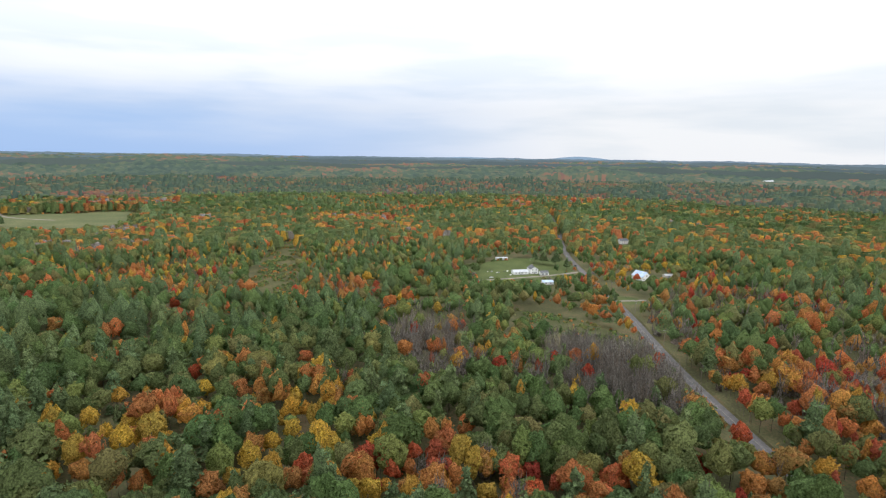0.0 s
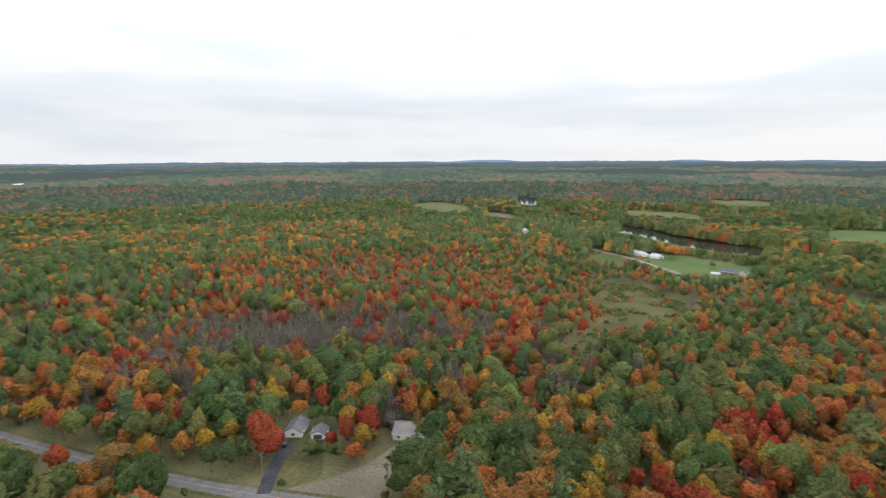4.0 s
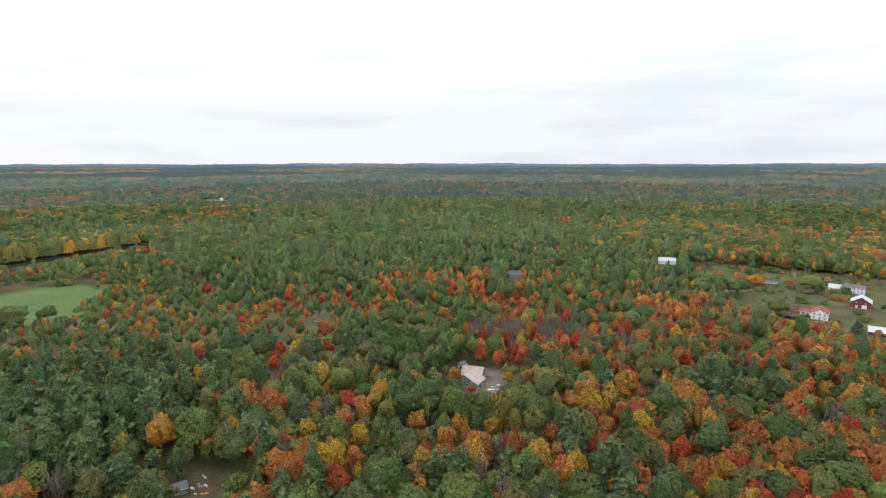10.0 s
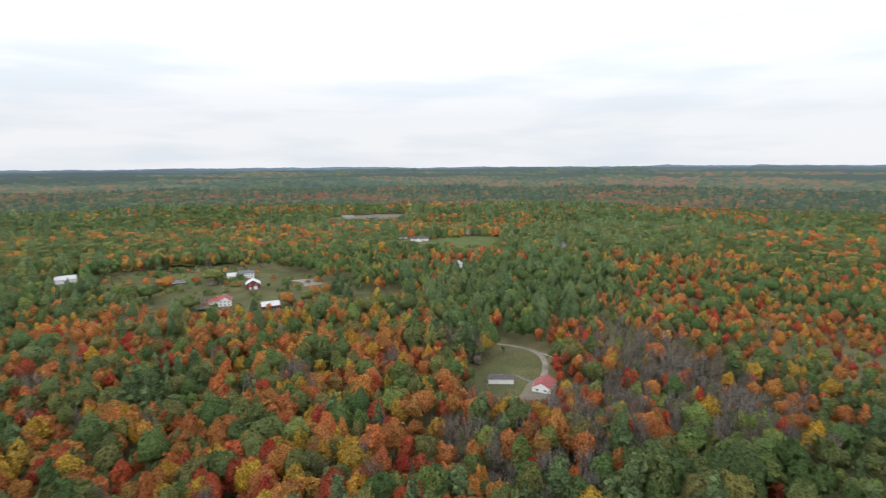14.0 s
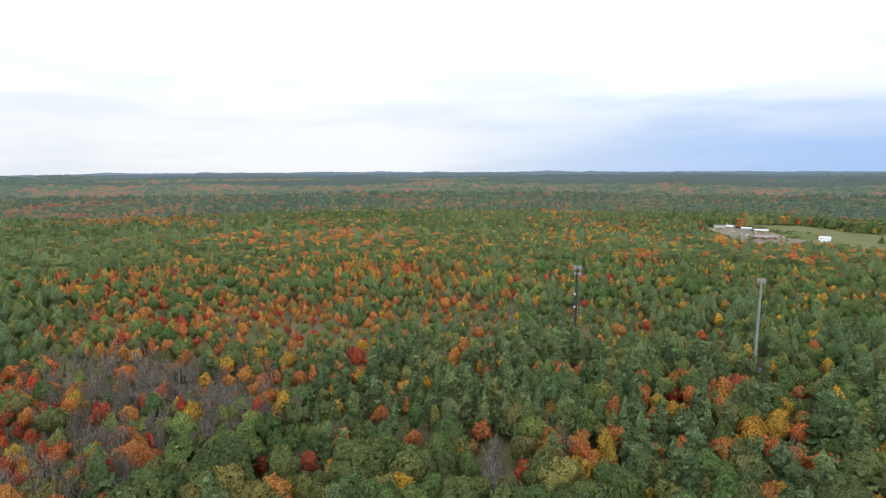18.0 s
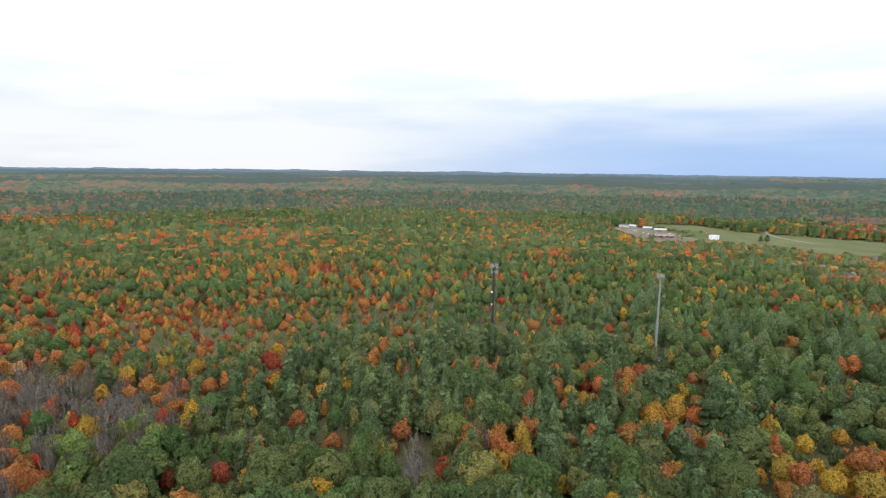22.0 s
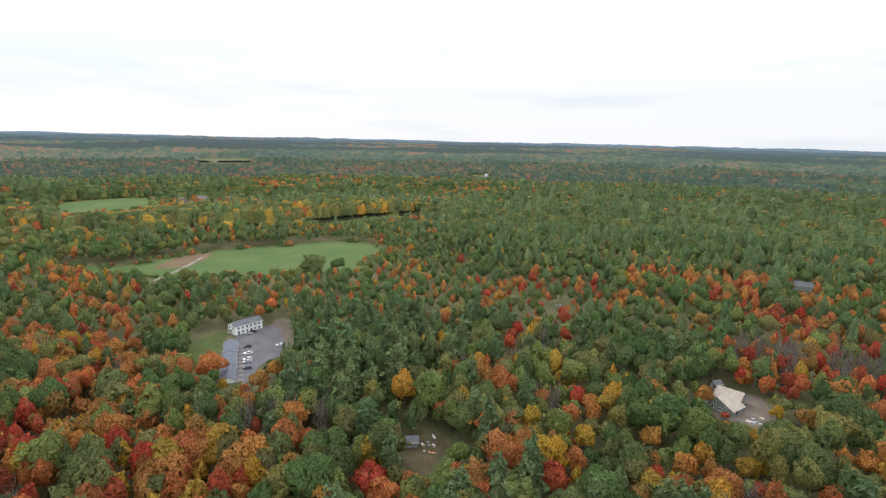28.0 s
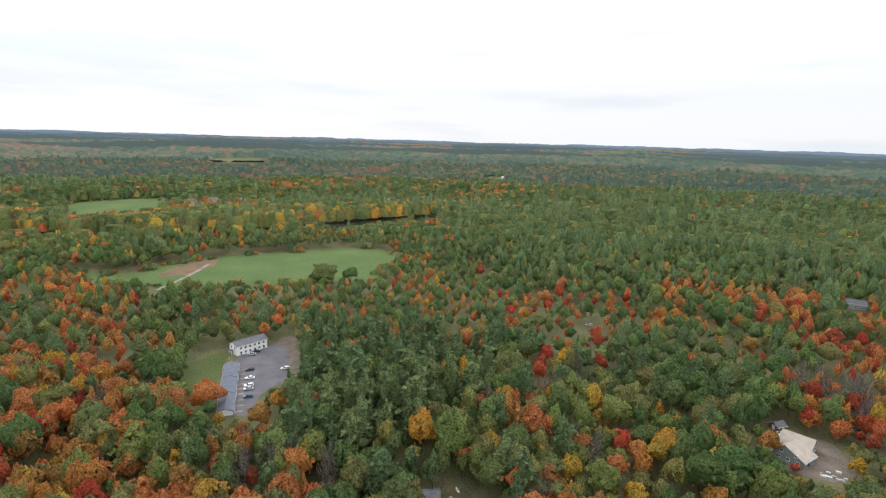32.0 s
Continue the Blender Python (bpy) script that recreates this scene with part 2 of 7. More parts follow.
M_BLACKTOP = noise_mat("dark_new_asphalt", (0.042, 0.043, 0.048), (0.072, 0.073, 0.080), 0.2, 12, 0.95)
M_GRAVEL = noise_mat("pale_gravel", (0.165, 0.145, 0.118), (0.330, 0.300, 0.255), 0.10, 14, 0.97, c3=(0.245, 0.218, 0.182))
M_YARD = noise_mat("trodden_gravel_and_grass", (0.105, 0.092, 0.058), (0.255, 0.228, 0.188), 0.035, 25, 0.97, c3=(0.165, 0.145, 0.110), spread=0.4)
M_DIRT = noise_mat("packed_dirt", (0.110, 0.088, 0.070), (0.215, 0.180, 0.150), 0.12, 12, 0.97)
M_EARTH = noise_mat("worn_brown_earth", (0.074, 0.056, 0.035), (0.148, 0.113, 0.074), 0.15, 12, 0.97, c3=(0.098, 0.082, 0.047))
M_LINE = noise_mat("faded_road_paint", (0.24, 0.22, 0.17), (0.38, 0.36, 0.30), 0.8, 9, 0.95)


def water_mat():
    m, nt, N, L, p = mat_base("dark_river_water")
    p.inputs["Base Color"].default_value = (0.018, 0.021, 0.022, 1)
    p.inputs["Roughness"].default_value = 0.06
    geo, nz, bp = N("ShaderNodeNewGeometry"), N("ShaderNodeTexNoise"), N("ShaderNodeBump")
    nz.inputs["Scale"].default_value, nz.inputs["Detail"].default_value = 0.35, 3
    bp.inputs["Strength"].default_value, bp.inputs["Distance"].default_value = 0.15, 0.03
    L(geo.outputs["Position"], nz.inputs["Vector"])
    L(nz.outputs[0], bp.inputs["Height"])
    L(bp.outputs[0], p.inputs["Normal"])
    return m


M_WATER = water_mat()


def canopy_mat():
    """Far woodland: each bump of the canopy has its own tone of green, olive, orange or rust, muted by distance haze
    put into the colour.
    """
    m, nt, N, L, p = mat_base("hazed_woodland_canopy")
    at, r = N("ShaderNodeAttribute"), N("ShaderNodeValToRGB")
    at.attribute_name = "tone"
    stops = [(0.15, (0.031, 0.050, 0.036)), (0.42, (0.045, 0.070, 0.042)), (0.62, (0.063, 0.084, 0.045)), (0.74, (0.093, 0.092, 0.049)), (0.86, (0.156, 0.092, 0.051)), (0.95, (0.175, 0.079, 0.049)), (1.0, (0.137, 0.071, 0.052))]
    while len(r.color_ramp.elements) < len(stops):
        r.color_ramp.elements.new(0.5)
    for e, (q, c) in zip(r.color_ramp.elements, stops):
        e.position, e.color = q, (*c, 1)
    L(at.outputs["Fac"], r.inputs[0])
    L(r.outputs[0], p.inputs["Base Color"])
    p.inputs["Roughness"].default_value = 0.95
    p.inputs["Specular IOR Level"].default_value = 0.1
    # a faint blue glow stands in for the air between
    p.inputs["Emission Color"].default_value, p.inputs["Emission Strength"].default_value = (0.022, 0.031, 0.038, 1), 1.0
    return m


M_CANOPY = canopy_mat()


def hazed_leaf_mat(name, a, b):
    """Woods beyond a kilometre and a half: pale, low in contrast; air haze is put into their colours and a faint blue
    glow.
    """
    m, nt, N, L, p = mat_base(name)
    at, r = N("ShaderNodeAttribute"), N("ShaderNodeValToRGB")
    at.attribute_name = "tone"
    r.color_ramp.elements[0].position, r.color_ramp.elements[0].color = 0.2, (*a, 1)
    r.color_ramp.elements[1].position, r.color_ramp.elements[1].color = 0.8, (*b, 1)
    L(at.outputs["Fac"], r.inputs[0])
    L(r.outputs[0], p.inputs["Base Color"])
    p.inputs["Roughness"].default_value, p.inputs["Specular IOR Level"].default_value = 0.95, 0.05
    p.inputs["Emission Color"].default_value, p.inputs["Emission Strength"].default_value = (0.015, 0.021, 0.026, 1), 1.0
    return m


HAZED_LEAF = {k: hazed_leaf_mat("distant_" + k + "_woods", a, b) for k, a, b in (
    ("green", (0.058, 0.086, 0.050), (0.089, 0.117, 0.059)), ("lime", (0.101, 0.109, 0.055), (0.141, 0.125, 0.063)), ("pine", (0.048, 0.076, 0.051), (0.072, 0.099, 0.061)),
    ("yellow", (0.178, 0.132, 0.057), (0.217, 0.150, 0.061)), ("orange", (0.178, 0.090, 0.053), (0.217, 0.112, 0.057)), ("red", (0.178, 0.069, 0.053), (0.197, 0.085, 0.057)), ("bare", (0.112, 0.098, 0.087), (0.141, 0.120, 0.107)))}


def plain_mat(name, c, rough=0.6, metal=0.0):
    return noise_mat(name, tuple(v * 0.88 for v in c), tuple(min(v * 1.08, 1) for v in c), 0.9, 9, rough, metal=metal)


M_WHITE = plain_mat("white_siding_paint", (0.89, 0.89, 0.88))
M_TRIM = plain_mat("white_trim_paint", (0.82, 0.82, 0.81))
M_CREAM = plain_mat("cream_paint", (0.66, 0.61, 0.52))
M_GREY = plain_mat("grey_siding", (0.30, 0.32, 0.32))
M_SAGE = plain_mat("grey_green_siding", (0.20, 0.23, 0.21))
M_BARNRED = plain_mat("barn_red_boards", (0.20, 0.045, 0.045), 0.8)
M_BROWN = plain_mat("brown_boards", (0.20, 0.13, 0.09), 0.8)
M_ROOFGREY = noise_mat("grey_asphalt_shingle", (0.115, 0.12, 0.13), (0.185, 0.19, 0.20), 0.6, 9, 0.95)
M_ROOFBLUE = noise_mat("slate_blue_shingle", (0.115, 0.125, 0.155), (0.175, 0.19, 0.225), 0.6, 9, 0.9)
M_ROOFDARK = noise_mat("dark_brown_shingle", (0.065, 0.055, 0.06), (0.125, 0.105, 0.11), 0.6, 9, 0.9)
M_ROOFRED = noise_mat("faded_red_metal_roof", (0.23, 0.062, 0.066), (0.33, 0.115, 0.108), 0.5, 9, 0.82)
M_ROOFTAN = noise_mat("bare_tan_roof_sheathing", (0.35, 0.295, 0.245), (0.47, 0.415, 0.355), 0.4, 8, 0.9)
M_ROOFPALE = noise_mat("pale_metal_roof", (0.44, 0.46, 0.49), (0.60, 0.61, 0.63), 0.3, 8, 0.6)
M_ROOFSKY = noise_mat("pale_blue_roof_tarpaulin", (0.32, 0.46, 0.72), (0.66, 0.75, 0.88), 0.35, 6, 0.6)
M_ROOFWORN = noise_mat("weathered_grey_roof", (0.20, 0.19, 0.185), (0.30, 0.285, 0.275), 0.4, 8, 0.95)
M_BRICKRED = plain_mat("red_brown_chimney_brick", (0.28, 0.13, 0.10), 0.9)
M_GLASS = plain_mat("dark_window_glass", (0.045, 0.05, 0.055), 0.12)
M_STEEL = plain_mat("galvanised_steel", (0.36, 0.375, 0.39), 0.55, 0.5)
M_MASTSTEEL = plain_mat("dull_dark_mast_steel", (0.085, 0.087, 0.09), 0.7, 0.2)
M_DARKSTEEL = plain_mat("dark_weathered_steel", (0.05, 0.05, 0.055), 0.6, 0.3)
M_AERIAL = plain_mat("pale_grey_aerial", (0.34, 0.35, 0.36))
M_RUBBER = plain_mat("black_rubber", (0.03, 0.03, 0.03), 0.9)
M_WOODPOLE = plain_mat("grey_weathered_pole_wood", (0.24, 0.20, 0.16), 0.9)
M_PLASTIC = plain_mat("orange_plastic", (0.75, 0.33, 0.16), 0.4)


# horizon backdrop: aerial haze is built into the base colour and an even emission
def haze_glow_mat(name, base, glow):
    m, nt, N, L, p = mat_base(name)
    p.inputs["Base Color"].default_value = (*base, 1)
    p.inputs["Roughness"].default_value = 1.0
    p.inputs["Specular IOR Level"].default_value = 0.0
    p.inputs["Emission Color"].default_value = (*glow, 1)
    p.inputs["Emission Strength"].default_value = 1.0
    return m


M_FAR = haze_glow_mat("hazy_blue_far_hills", (0.10, 0.14, 0.18), (0.165, 0.232, 0.315))
M_RIDGES = [haze_glow_mat("hazy_far_ridge", b, g) for b, g in (((0.070, 0.084, 0.064), (0.036, 0.052, 0.066)), ((0.060, 0.072, 0.060), (0.054, 0.078, 0.102)), ((0.050, 0.066, 0.060), (0.090, 0.120, 0.148)), ((0.050, 0.066, 0.064), (0.130, 0.174, 0.222)), ((0.05, 0.065, 0.07), (0.165, 0.225, 0.300)))]


# ---- shape of the land ----
def lattice(ix, iy, seed):
    v = np.sin(ix * 127.1 + iy * 311.7 + seed * 74.7) * 43758.5453
    return v - np.floor(v)


def vnoise(x, y, size, seed):
    u, v = x / size, y / size
    iu, iv = np.floor(u), np.floor(v)
    fu, fv = u - iu, v - iv
    fu, fv = fu * fu * (3 - 2 * fu), fv * fv * (3 - 2 * fv)
    a = lattice(iu, iv, seed) * (1 - fu) + lattice(iu + 1, iv, seed) * fu
    b = lattice(iu, iv + 1, seed) * (1 - fu) + lattice(iu + 1, iv + 1, seed) * fu
    return a * (1 - fv) + b * fv


def ground_z(x, y):
    r = np.hypot(x, y)
    s = np.clip((r - 1100) / 3600, 0, 1)
    roll = (vnoise(x, y, 420, 61) - 0.5) * 26 + (vnoise(x, y, 190, 64) - 0.5) * 10
    rim = 74 - 26 * np.clip(-y / np.maximum(r, 1.0), 0, 1) ** 1.5    # the land lies lower in the south
    return rim * (0.75 * s * s * (3 - 2 * s) + 0.25 * s) + roll * np.clip((r - 2300) / 500, 0, 1) * np.clip((3900 - r) / 1500, 0, 1)


def chaikin(pts, closed, rounds=2, cut=0.25):
    pts = [Vector((p[0], p[1])) for p in pts]
    for _ in range(rounds):
        res = []
        n = len(pts)
        for k in range(n if closed else n - 1):
            a, b = pts[k], pts[(k + 1) % n]
            res += [a * (1 - cut) + b * cut, a * cut + b * (1 - cut)]
        pts = res if closed else [pts[0]] + res + [pts[-1]]
    return pts


def inside(px, py, poly):
    hit = np.zeros(px.shape, bool)
    n = len(poly)
    for k in range(n):
        (ax, ay), (bx, by) = poly[k], poly[(k + 1) % n]
        if ay == by:
            continue
        hit ^= ((ay > py) != (by > py)) & (px < (bx - ax) * (py - ay) / (by - ay) + ax)
    return hit


def near_line(px, py, line, width):
    hit = np.zeros(px.shape, bool)
    for (ax, ay), (bx, by) in zip(line, line[1:]):
        dx, dy = bx - ax, by - ay
        s = np.clip(((px - ax) * dx + (py - ay) * dy) / (dx * dx + dy * dy + 1e-9), 0, 1)
        hit |= np.hypot(px - ax - s * dx, py - ay - s * dy) < width
    return hit


def mesh_object(name, verts, faces, mats, parent=None):
    me = bpy.data.meshes.new(name)
    me.from_pydata(verts, [], faces)
    for m in mats:
        me.materials.append(m)
    ob = new(name, me)
    if parent:
        ob.parent = parent
    return ob


def build_ground():
    """One sheet of rings out to the horizon."""
    radii = [0.0] + [25.0 * k for k in range(1, 45)] + [1100 * 1.05 ** k for k in range(31)]
    n = 240
    verts = [(0, 0, 0)]
    for r in radii[1:]:
        r = min(r, 4850)
        for k in range(n):
            a = 2 * math.pi * k / n
            x, y = r * math.cos(a), r * math.sin(a)
            verts.append((x, y, float(ground_z(x, y))))
    faces = [(0, 1 + k, 1 + (k + 1) % n) for k in range(n)]
    for j in range(len(radii) - 2):
        o = 1 + j * n
        faces += [(o + k, o + n + k, o + n + (k + 1) % n, o + (k + 1) % n) for k in range(n)]
    ob = mesh_object("ground", verts, faces, [M_FLOOR])
    for p in ob.data.polygons:
        p.use_smooth = True
    return tagged(ob, "dark leaf-littered woodland floor rolling to the horizon", "ground", kind="structure")


build_ground()

# open land: outline, trees are kept from hiding it
OPEN = []      # outlines
SOFT = set()   # those whose rim may be half hidden by tall trees
BRUSH = []     # scrub: outline, spacing, mix, heights, width of the fringe
FEET = []      # centre lines that trees may hide but not stand on
LINES = []     # centre lines with the half-width to keep clear


def draped(name, pts, mat, lift, cell):
    """A patch of ground that follows the land."""
    bm = bmesh.new()
    vs = [bm.verts.new((p[0], p[1], 0)) for p in pts]
    bm.faces.new(vs)
    bmesh.ops.triangulate(bm, faces=bm.faces[:])
    if max(math.hypot(p[0], p[1]) for p in pts) > 1000:
        for _ in range(5):
            long = [e for e in bm.edges if e.calc_length() > cell]
            if not long:
                break
            bmesh.ops.subdivide_edges(bm, edges=long, cuts=1)
            bmesh.ops.triangulate(bm, faces=bm.faces[:])
    for v in bm.verts:
        v.co.z = float(ground_z(v.co.x, v.co.y)) + lift
    bmesh.ops.recalc_face_normals(bm, faces=bm.faces[:])
    me = bpy.data.meshes.new(name)
    bm.to_mesh(me)
    bm.free()
    if me.polygons and me.polygons[0].normal.z < 0:
        me.flip_normals()
    me.materials.append(mat)
    return new(name, me)


def clearing(name, label, pts, mat, lift=0.06, ragged=1.0, category="field", brush=None, soft=True):
    pts = chaikin(pts, True, 2, 0.16)
    c = sum(pts, Vector((0, 0))) / len(pts)
    out = []
    for p in pts:
        k = 1 + ragged * 0.16 * (float(vnoise(np.array(p.x), np.array(p.y), 9.0, 3)) - 0.5)
        out.append(c + (p - c) * k)
    OPEN.append([(p.x, p.y) for p in out])
    if soft and c.length < 800:
        SOFT.add(len(OPEN) - 1)
    if brush:
        BRUSH.append((OPEN[-1], *brush))
    return tagged(draped(name, out, mat, lift, 60), label, category, kind="structure")


def strip(name, label, pts, width, mat, lift=0.12, clear=2.0, category="road", see=True):
    line = chaikin(pts, False, 2)
    if see:
        LINES.append(([(p.x, p.y) for p in line], width / 2 + clear))
    verts, faces = [], []
    for k, p in enumerate(line):
        a, b = line[max(k - 1, 0)], line[min(k + 1, len(line) - 1)]
        d = (b - a).normalized()
        n = Vector((-d.y, d.x))
        w = width / 2 * (1 + 0.12 * (float(vnoise(np.array(p.x), np.array(p.y), 12.0, 9)) - 0.5))
        for s in (-w, w):
            q = p + n * s
            verts.append((q.x, q.y, float(ground_z(q.x, q.y)) + lift))
    for k in range(len(line) - 1):
        faces.append((2 * k, 2 * k + 1, 2 * k + 3, 2 * k + 2))
    ob = mesh_object(name, verts, faces, [mat])
    if ob.data.polygons[0].normal.z < 0:
        ob.data.flip_normals()
    return tagged(ob, label, category, kind="structure")


# the road through the northern woods
ROAD = [(226, 1173), (200, 934), (166, 746), (150, 636), (147, 560), (144, 405), (137, 326), (134, 266), (134, 209), (136, 158), (139, 130), (143, 104), (148, 70)]
strip("road", "worn grey two-lane asphalt road through woods", ROAD, 6.6, M_ASPHALT, 0.14, 0.6, see=False)
FEET.append((ROAD, 5.2))
for first, last in ((0, 4), (5, 9), (9, 13)):
    LINES.append((ROAD[first:last], 4.2))
strip("road_marking", "faded centre line on the road", ROAD, 0.22, M_LINE, 0.17, -1.0, "marking", False)
VERGE = strip("road_verge", "brown grass verge beside the road", ROAD, 10.4, M_WET, 0.08, -1.2, "verge", False)
# green lawns, northern houses
clearing("lawn", "green lawn round a white farmhouse", [(14, 559), (76, 621), (146, 616), (142, 559), (118, 527), (79, 489), (35, 505)], M_GRASS, brush=(5.0, dict(green=4, lime=2, orange=2, bare=1), 1.0, 5.0, 5.0))
strip("driveway", "pale gravel driveway across the lawn", [(35, 504), (65, 514), (119, 535), (143, 550)], 4.5, M_GRAVEL, 0.13, category="driveway")
clearing("lawn", "short lawn round a blue-roofed house", [(182, 528), (222, 528), (214, 508), (192, 500), (180, 512)], M_GRASS)
clearing("lawn", "small grass plot beside the road", [(149, 452), (166, 450), (168, 430), (150, 426)], M_GRASS)
strip("driveway", "short gravel driveway off the road", [(146, 436), (172, 440)], 4.0, M_GRAVEL, 0.13, category="driveway")
clearing("meadow", "yellow-green wet meadow beside the road", [(50, 412), (78, 400), (112, 370), (130, 333), (117, 320), (83, 346), (56, 371)], M_DRY, category="meadow", brush=(2.6, dict(lime=3, green=4, orange=1.0), 0.6, 2.4, 0))
clearing("meadow", "brown boggy strip among the trees", [(-210, 646), (-212, 780), (-172, 630), (-124, 440), (-146, 423), (-178, 472)], M_WET, category="meadow", brush=(2.6, dict(lime=3, green=4, orange=1.0), 0.6, 2.4, 0))
clearing("field", "pale green hayfield with a track", [(-1005, 819), (-968, 940), (-825, 925), (-720, 1000), (-617, 1070), (-526, 926), (-537, 835), (-620, 780), (-730, 736), (-855, 793)], M_HAY, brush=(5.0, dict(green=4, lime=2, orange=2), 1.5, 6.0, 7.0))
strip("farm_track", "pale sandy track over the hayfield", [(-825, 990), (-781, 938), (-717, 915), (-660, 905)], 7.0, M_GRAVEL, 0.15, category="track")
clearing("farm_yard", "gravel yard with grassy patches among farm sheds", [(-985, 722), (-966, 775), (-927, 800), (-850, 770), (-773, 779), (-723, 673), (-765, 642), (-882, 680)], M_YARD, 0.10, category="yard", brush=(20.0, dict(green=4, lime=1, orange=2, pine=1), 2.0, 5.5, 0))
clearing("lawn", "grass inside the farm yard", [(-930, 805), (-880, 800), (-800, 745), (-760, 790), (-850, 850)], M_GRASS, 0.16, brush=(5.0, dict(green=4, lime=2, orange=2, bare=1), 1.0, 5.0, 5.0))
# near road corner
clearing("lawn", "bright green lawn corner by the road", [(129, 150), (133, 116), (112, 116), (100, 130), (116, 146)], M_LUSH)
clearing("gravel_lot", "tan gravel lot off the road", [(146, 118), (157, 106), (172, 97), (186, 94), (192, 90), (180, 85), (168, 83), (153, 83), (144, 100)], M_YARD, category="lot")
clearing("lawn", "dull lawn before a small house", [(146, 128), (152, 138), (170, 146), (186, 148), (192, 134), (186, 122), (172, 118), (158, 110), (148, 116)], M_WET, 0.05, brush=(5.0, dict(green=4, lime=2, orange=2, bare=1), 1.0, 5.0, 5.0))
strip("driveway", "dark asphalt driveway to a garage", [(141, 123), (153, 129), (166, 134), (174, 137)], 5.5, M_BLACKTOP, 0.16, category="driveway")
# river meadows in the east
clearing("field", "large green hay field by the river", [(570, -150), (520, -182), (532, -239), (524, -290), (468, -425), (403, -402), (345, -326), (391, -279), (426, -222), (470, -178), (520, -150)], M_LUSH, brush=(5.0, dict(green=4, lime=2, orange=2), 1.5, 6.0, 7.0))
clearing("garden_plot", "brown tilled garden plot in the field", [(491, -199), (527, -243), (524, -274), (498, -257), (478, -224)], M_SOIL, 0.14, category="plot")
strip("farm_track", "pale dirt track across the field", [(450, -186), (465, -207), (482, -229), (506, -254)], 3.5, M_GRAVEL, 0.2, category="track")
clearing("meadow", "brown and green wet meadow", [(538, 34), (513, -14), (444, -46), (410, -20), (388, 0), (362, 20), (318, 24), (296, 34), (312, 44), (350, 36), (400, 24), (455, 38)], M_WET, category="meadow", brush=(2.6, dict(lime=3, green=4, orange=1.0), 0.6, 2.4, 0))
clearing("lawn", "green riverside lawn round a white house", [(733, -20), (662, -122), (600, -100), (575, -70), (590, -30), (640, -8), (690, 10)], M_LUSH, brush=(5.0, dict(green=4, lime=2, orange=2, bare=1), 1.0, 5.0, 5.0))
clearing("lawn", "green lawn beside the lane", [(680, 72), (700, 40), (645, 8), (610, 24), (630, 60)], M_GRASS, brush=(5.0, dict(green=4, lime=2, orange=2, bare=1), 1.0, 5.0, 5.0))
strip("lane", "pale grey lane past the river house", [(730, 66), (679, 17), (640, -8), (597, -36)], 6.5, M_GRAVEL, 0.16, category="lane")
clearing("field", "pale stubble field beyond the river", [(1315, 64), (1280, -108), (1147, -112), (1205, 49)], M_HAY, 0.2, brush=(5.0, dict(green=4, lime=2, orange=2), 1.5, 6.0, 7.0))
clearing("field", "pale green field in far woods", [(1640, -150), (1640, -310), (1500, -290), (1500, -180)], M_HAY, 0.2)
clearing("field", "green field across the river", [(1075, -285), (1060, -436), (895, -370), (915, -236)], M_LUSH, 0.2, brush=(5.0, dict(green=4, lime=2, orange=2), 1.5, 6.0, 7.0))
clearing("field", "green field in distant woods", [(2110, -1005), (2080, -1250), (1850, -1120), (1900, -960)], M_HAY, 0.4, brush=(5.0, dict(green=4, lime=2, orange=2), 1.5, 6.0, 7.0))
clearing("field", "pale green field beside the river bend", [(1276, 592), (1396, 532), (1302, 422), (1177, 375), (1128, 457)], M_HAY, 0.2, brush=(5.0, dict(green=4, lime=2, orange=2), 1.5, 6.0, 7.0))
clearing("farm_yard", "bare earth patch near the river bend", [(1190, 350), (1130, 260), (1060, 250), (1090, 310)], M_DIRT, 0.2, category="yard")
clearing("field", "small green field in far woods", [(1030, -1400), (935, -1390), (950, -1330), (1030, -1340)], M_HAY, 0.2, brush=(5.0, dict(green=4, lime=2, orange=2), 1.5, 6.0, 7.0))
RIVER = [(1200, 180), (1080, 118), (960, 22), (845, -58), (770, -150), (688, -245), (632, -340), (600, -452), (590, -548), (566, -640)]
strip("river", "broad dark river with pale sky reflections", RIVER, 60.0, M_WATER, 0.18, -13.0, "river", False)
FEET.append((RIVER, 24.0))
LINES.append((RIVER[4:8], 1.2))
LINES.append((RIVER[7:], 5.0))
clearing("river", "wide bright bend of the river", [(1600, 365), (1590, 300), (1480, 278), (1370, 262), (1380, 300), (1460, 345)], M_WATER, 0.22, 0.5, "river")
clearing("river", "open water seen past the river house", [(915, 50), (868, 5), (790, -50), (752, -100), (738, -128), (775, -150), (830, -95), (905, -30), (960, 20)], M_WATER, 0.24, 0.3, "river")
# apartments with a car park
clearing("grass_yard", "mown grass behind the long low building", [(296, -138), (303, -160), (297, -166), (280, -152), (250, -130), (238, -121), (262, -123)], M_GRASS, category="lawn")
clearing("car_park", "worn lilac-grey tarmac car park", [(290, -166), (292, -192), (278, -190), (258, -178), (244, -168), (243, -154), (226, -136), (232, -132), (278, -158)], M_TARMAC, 0.12, 0.3, "car park", soft=False)
clearing("drive", "worn dirt drive leaving the car park", [(290, -188), (300, -200), (292, -206), (270, -192), (252, -184), (248, -172), (262, -178)], M_DIRT, 0.09, category="drive")
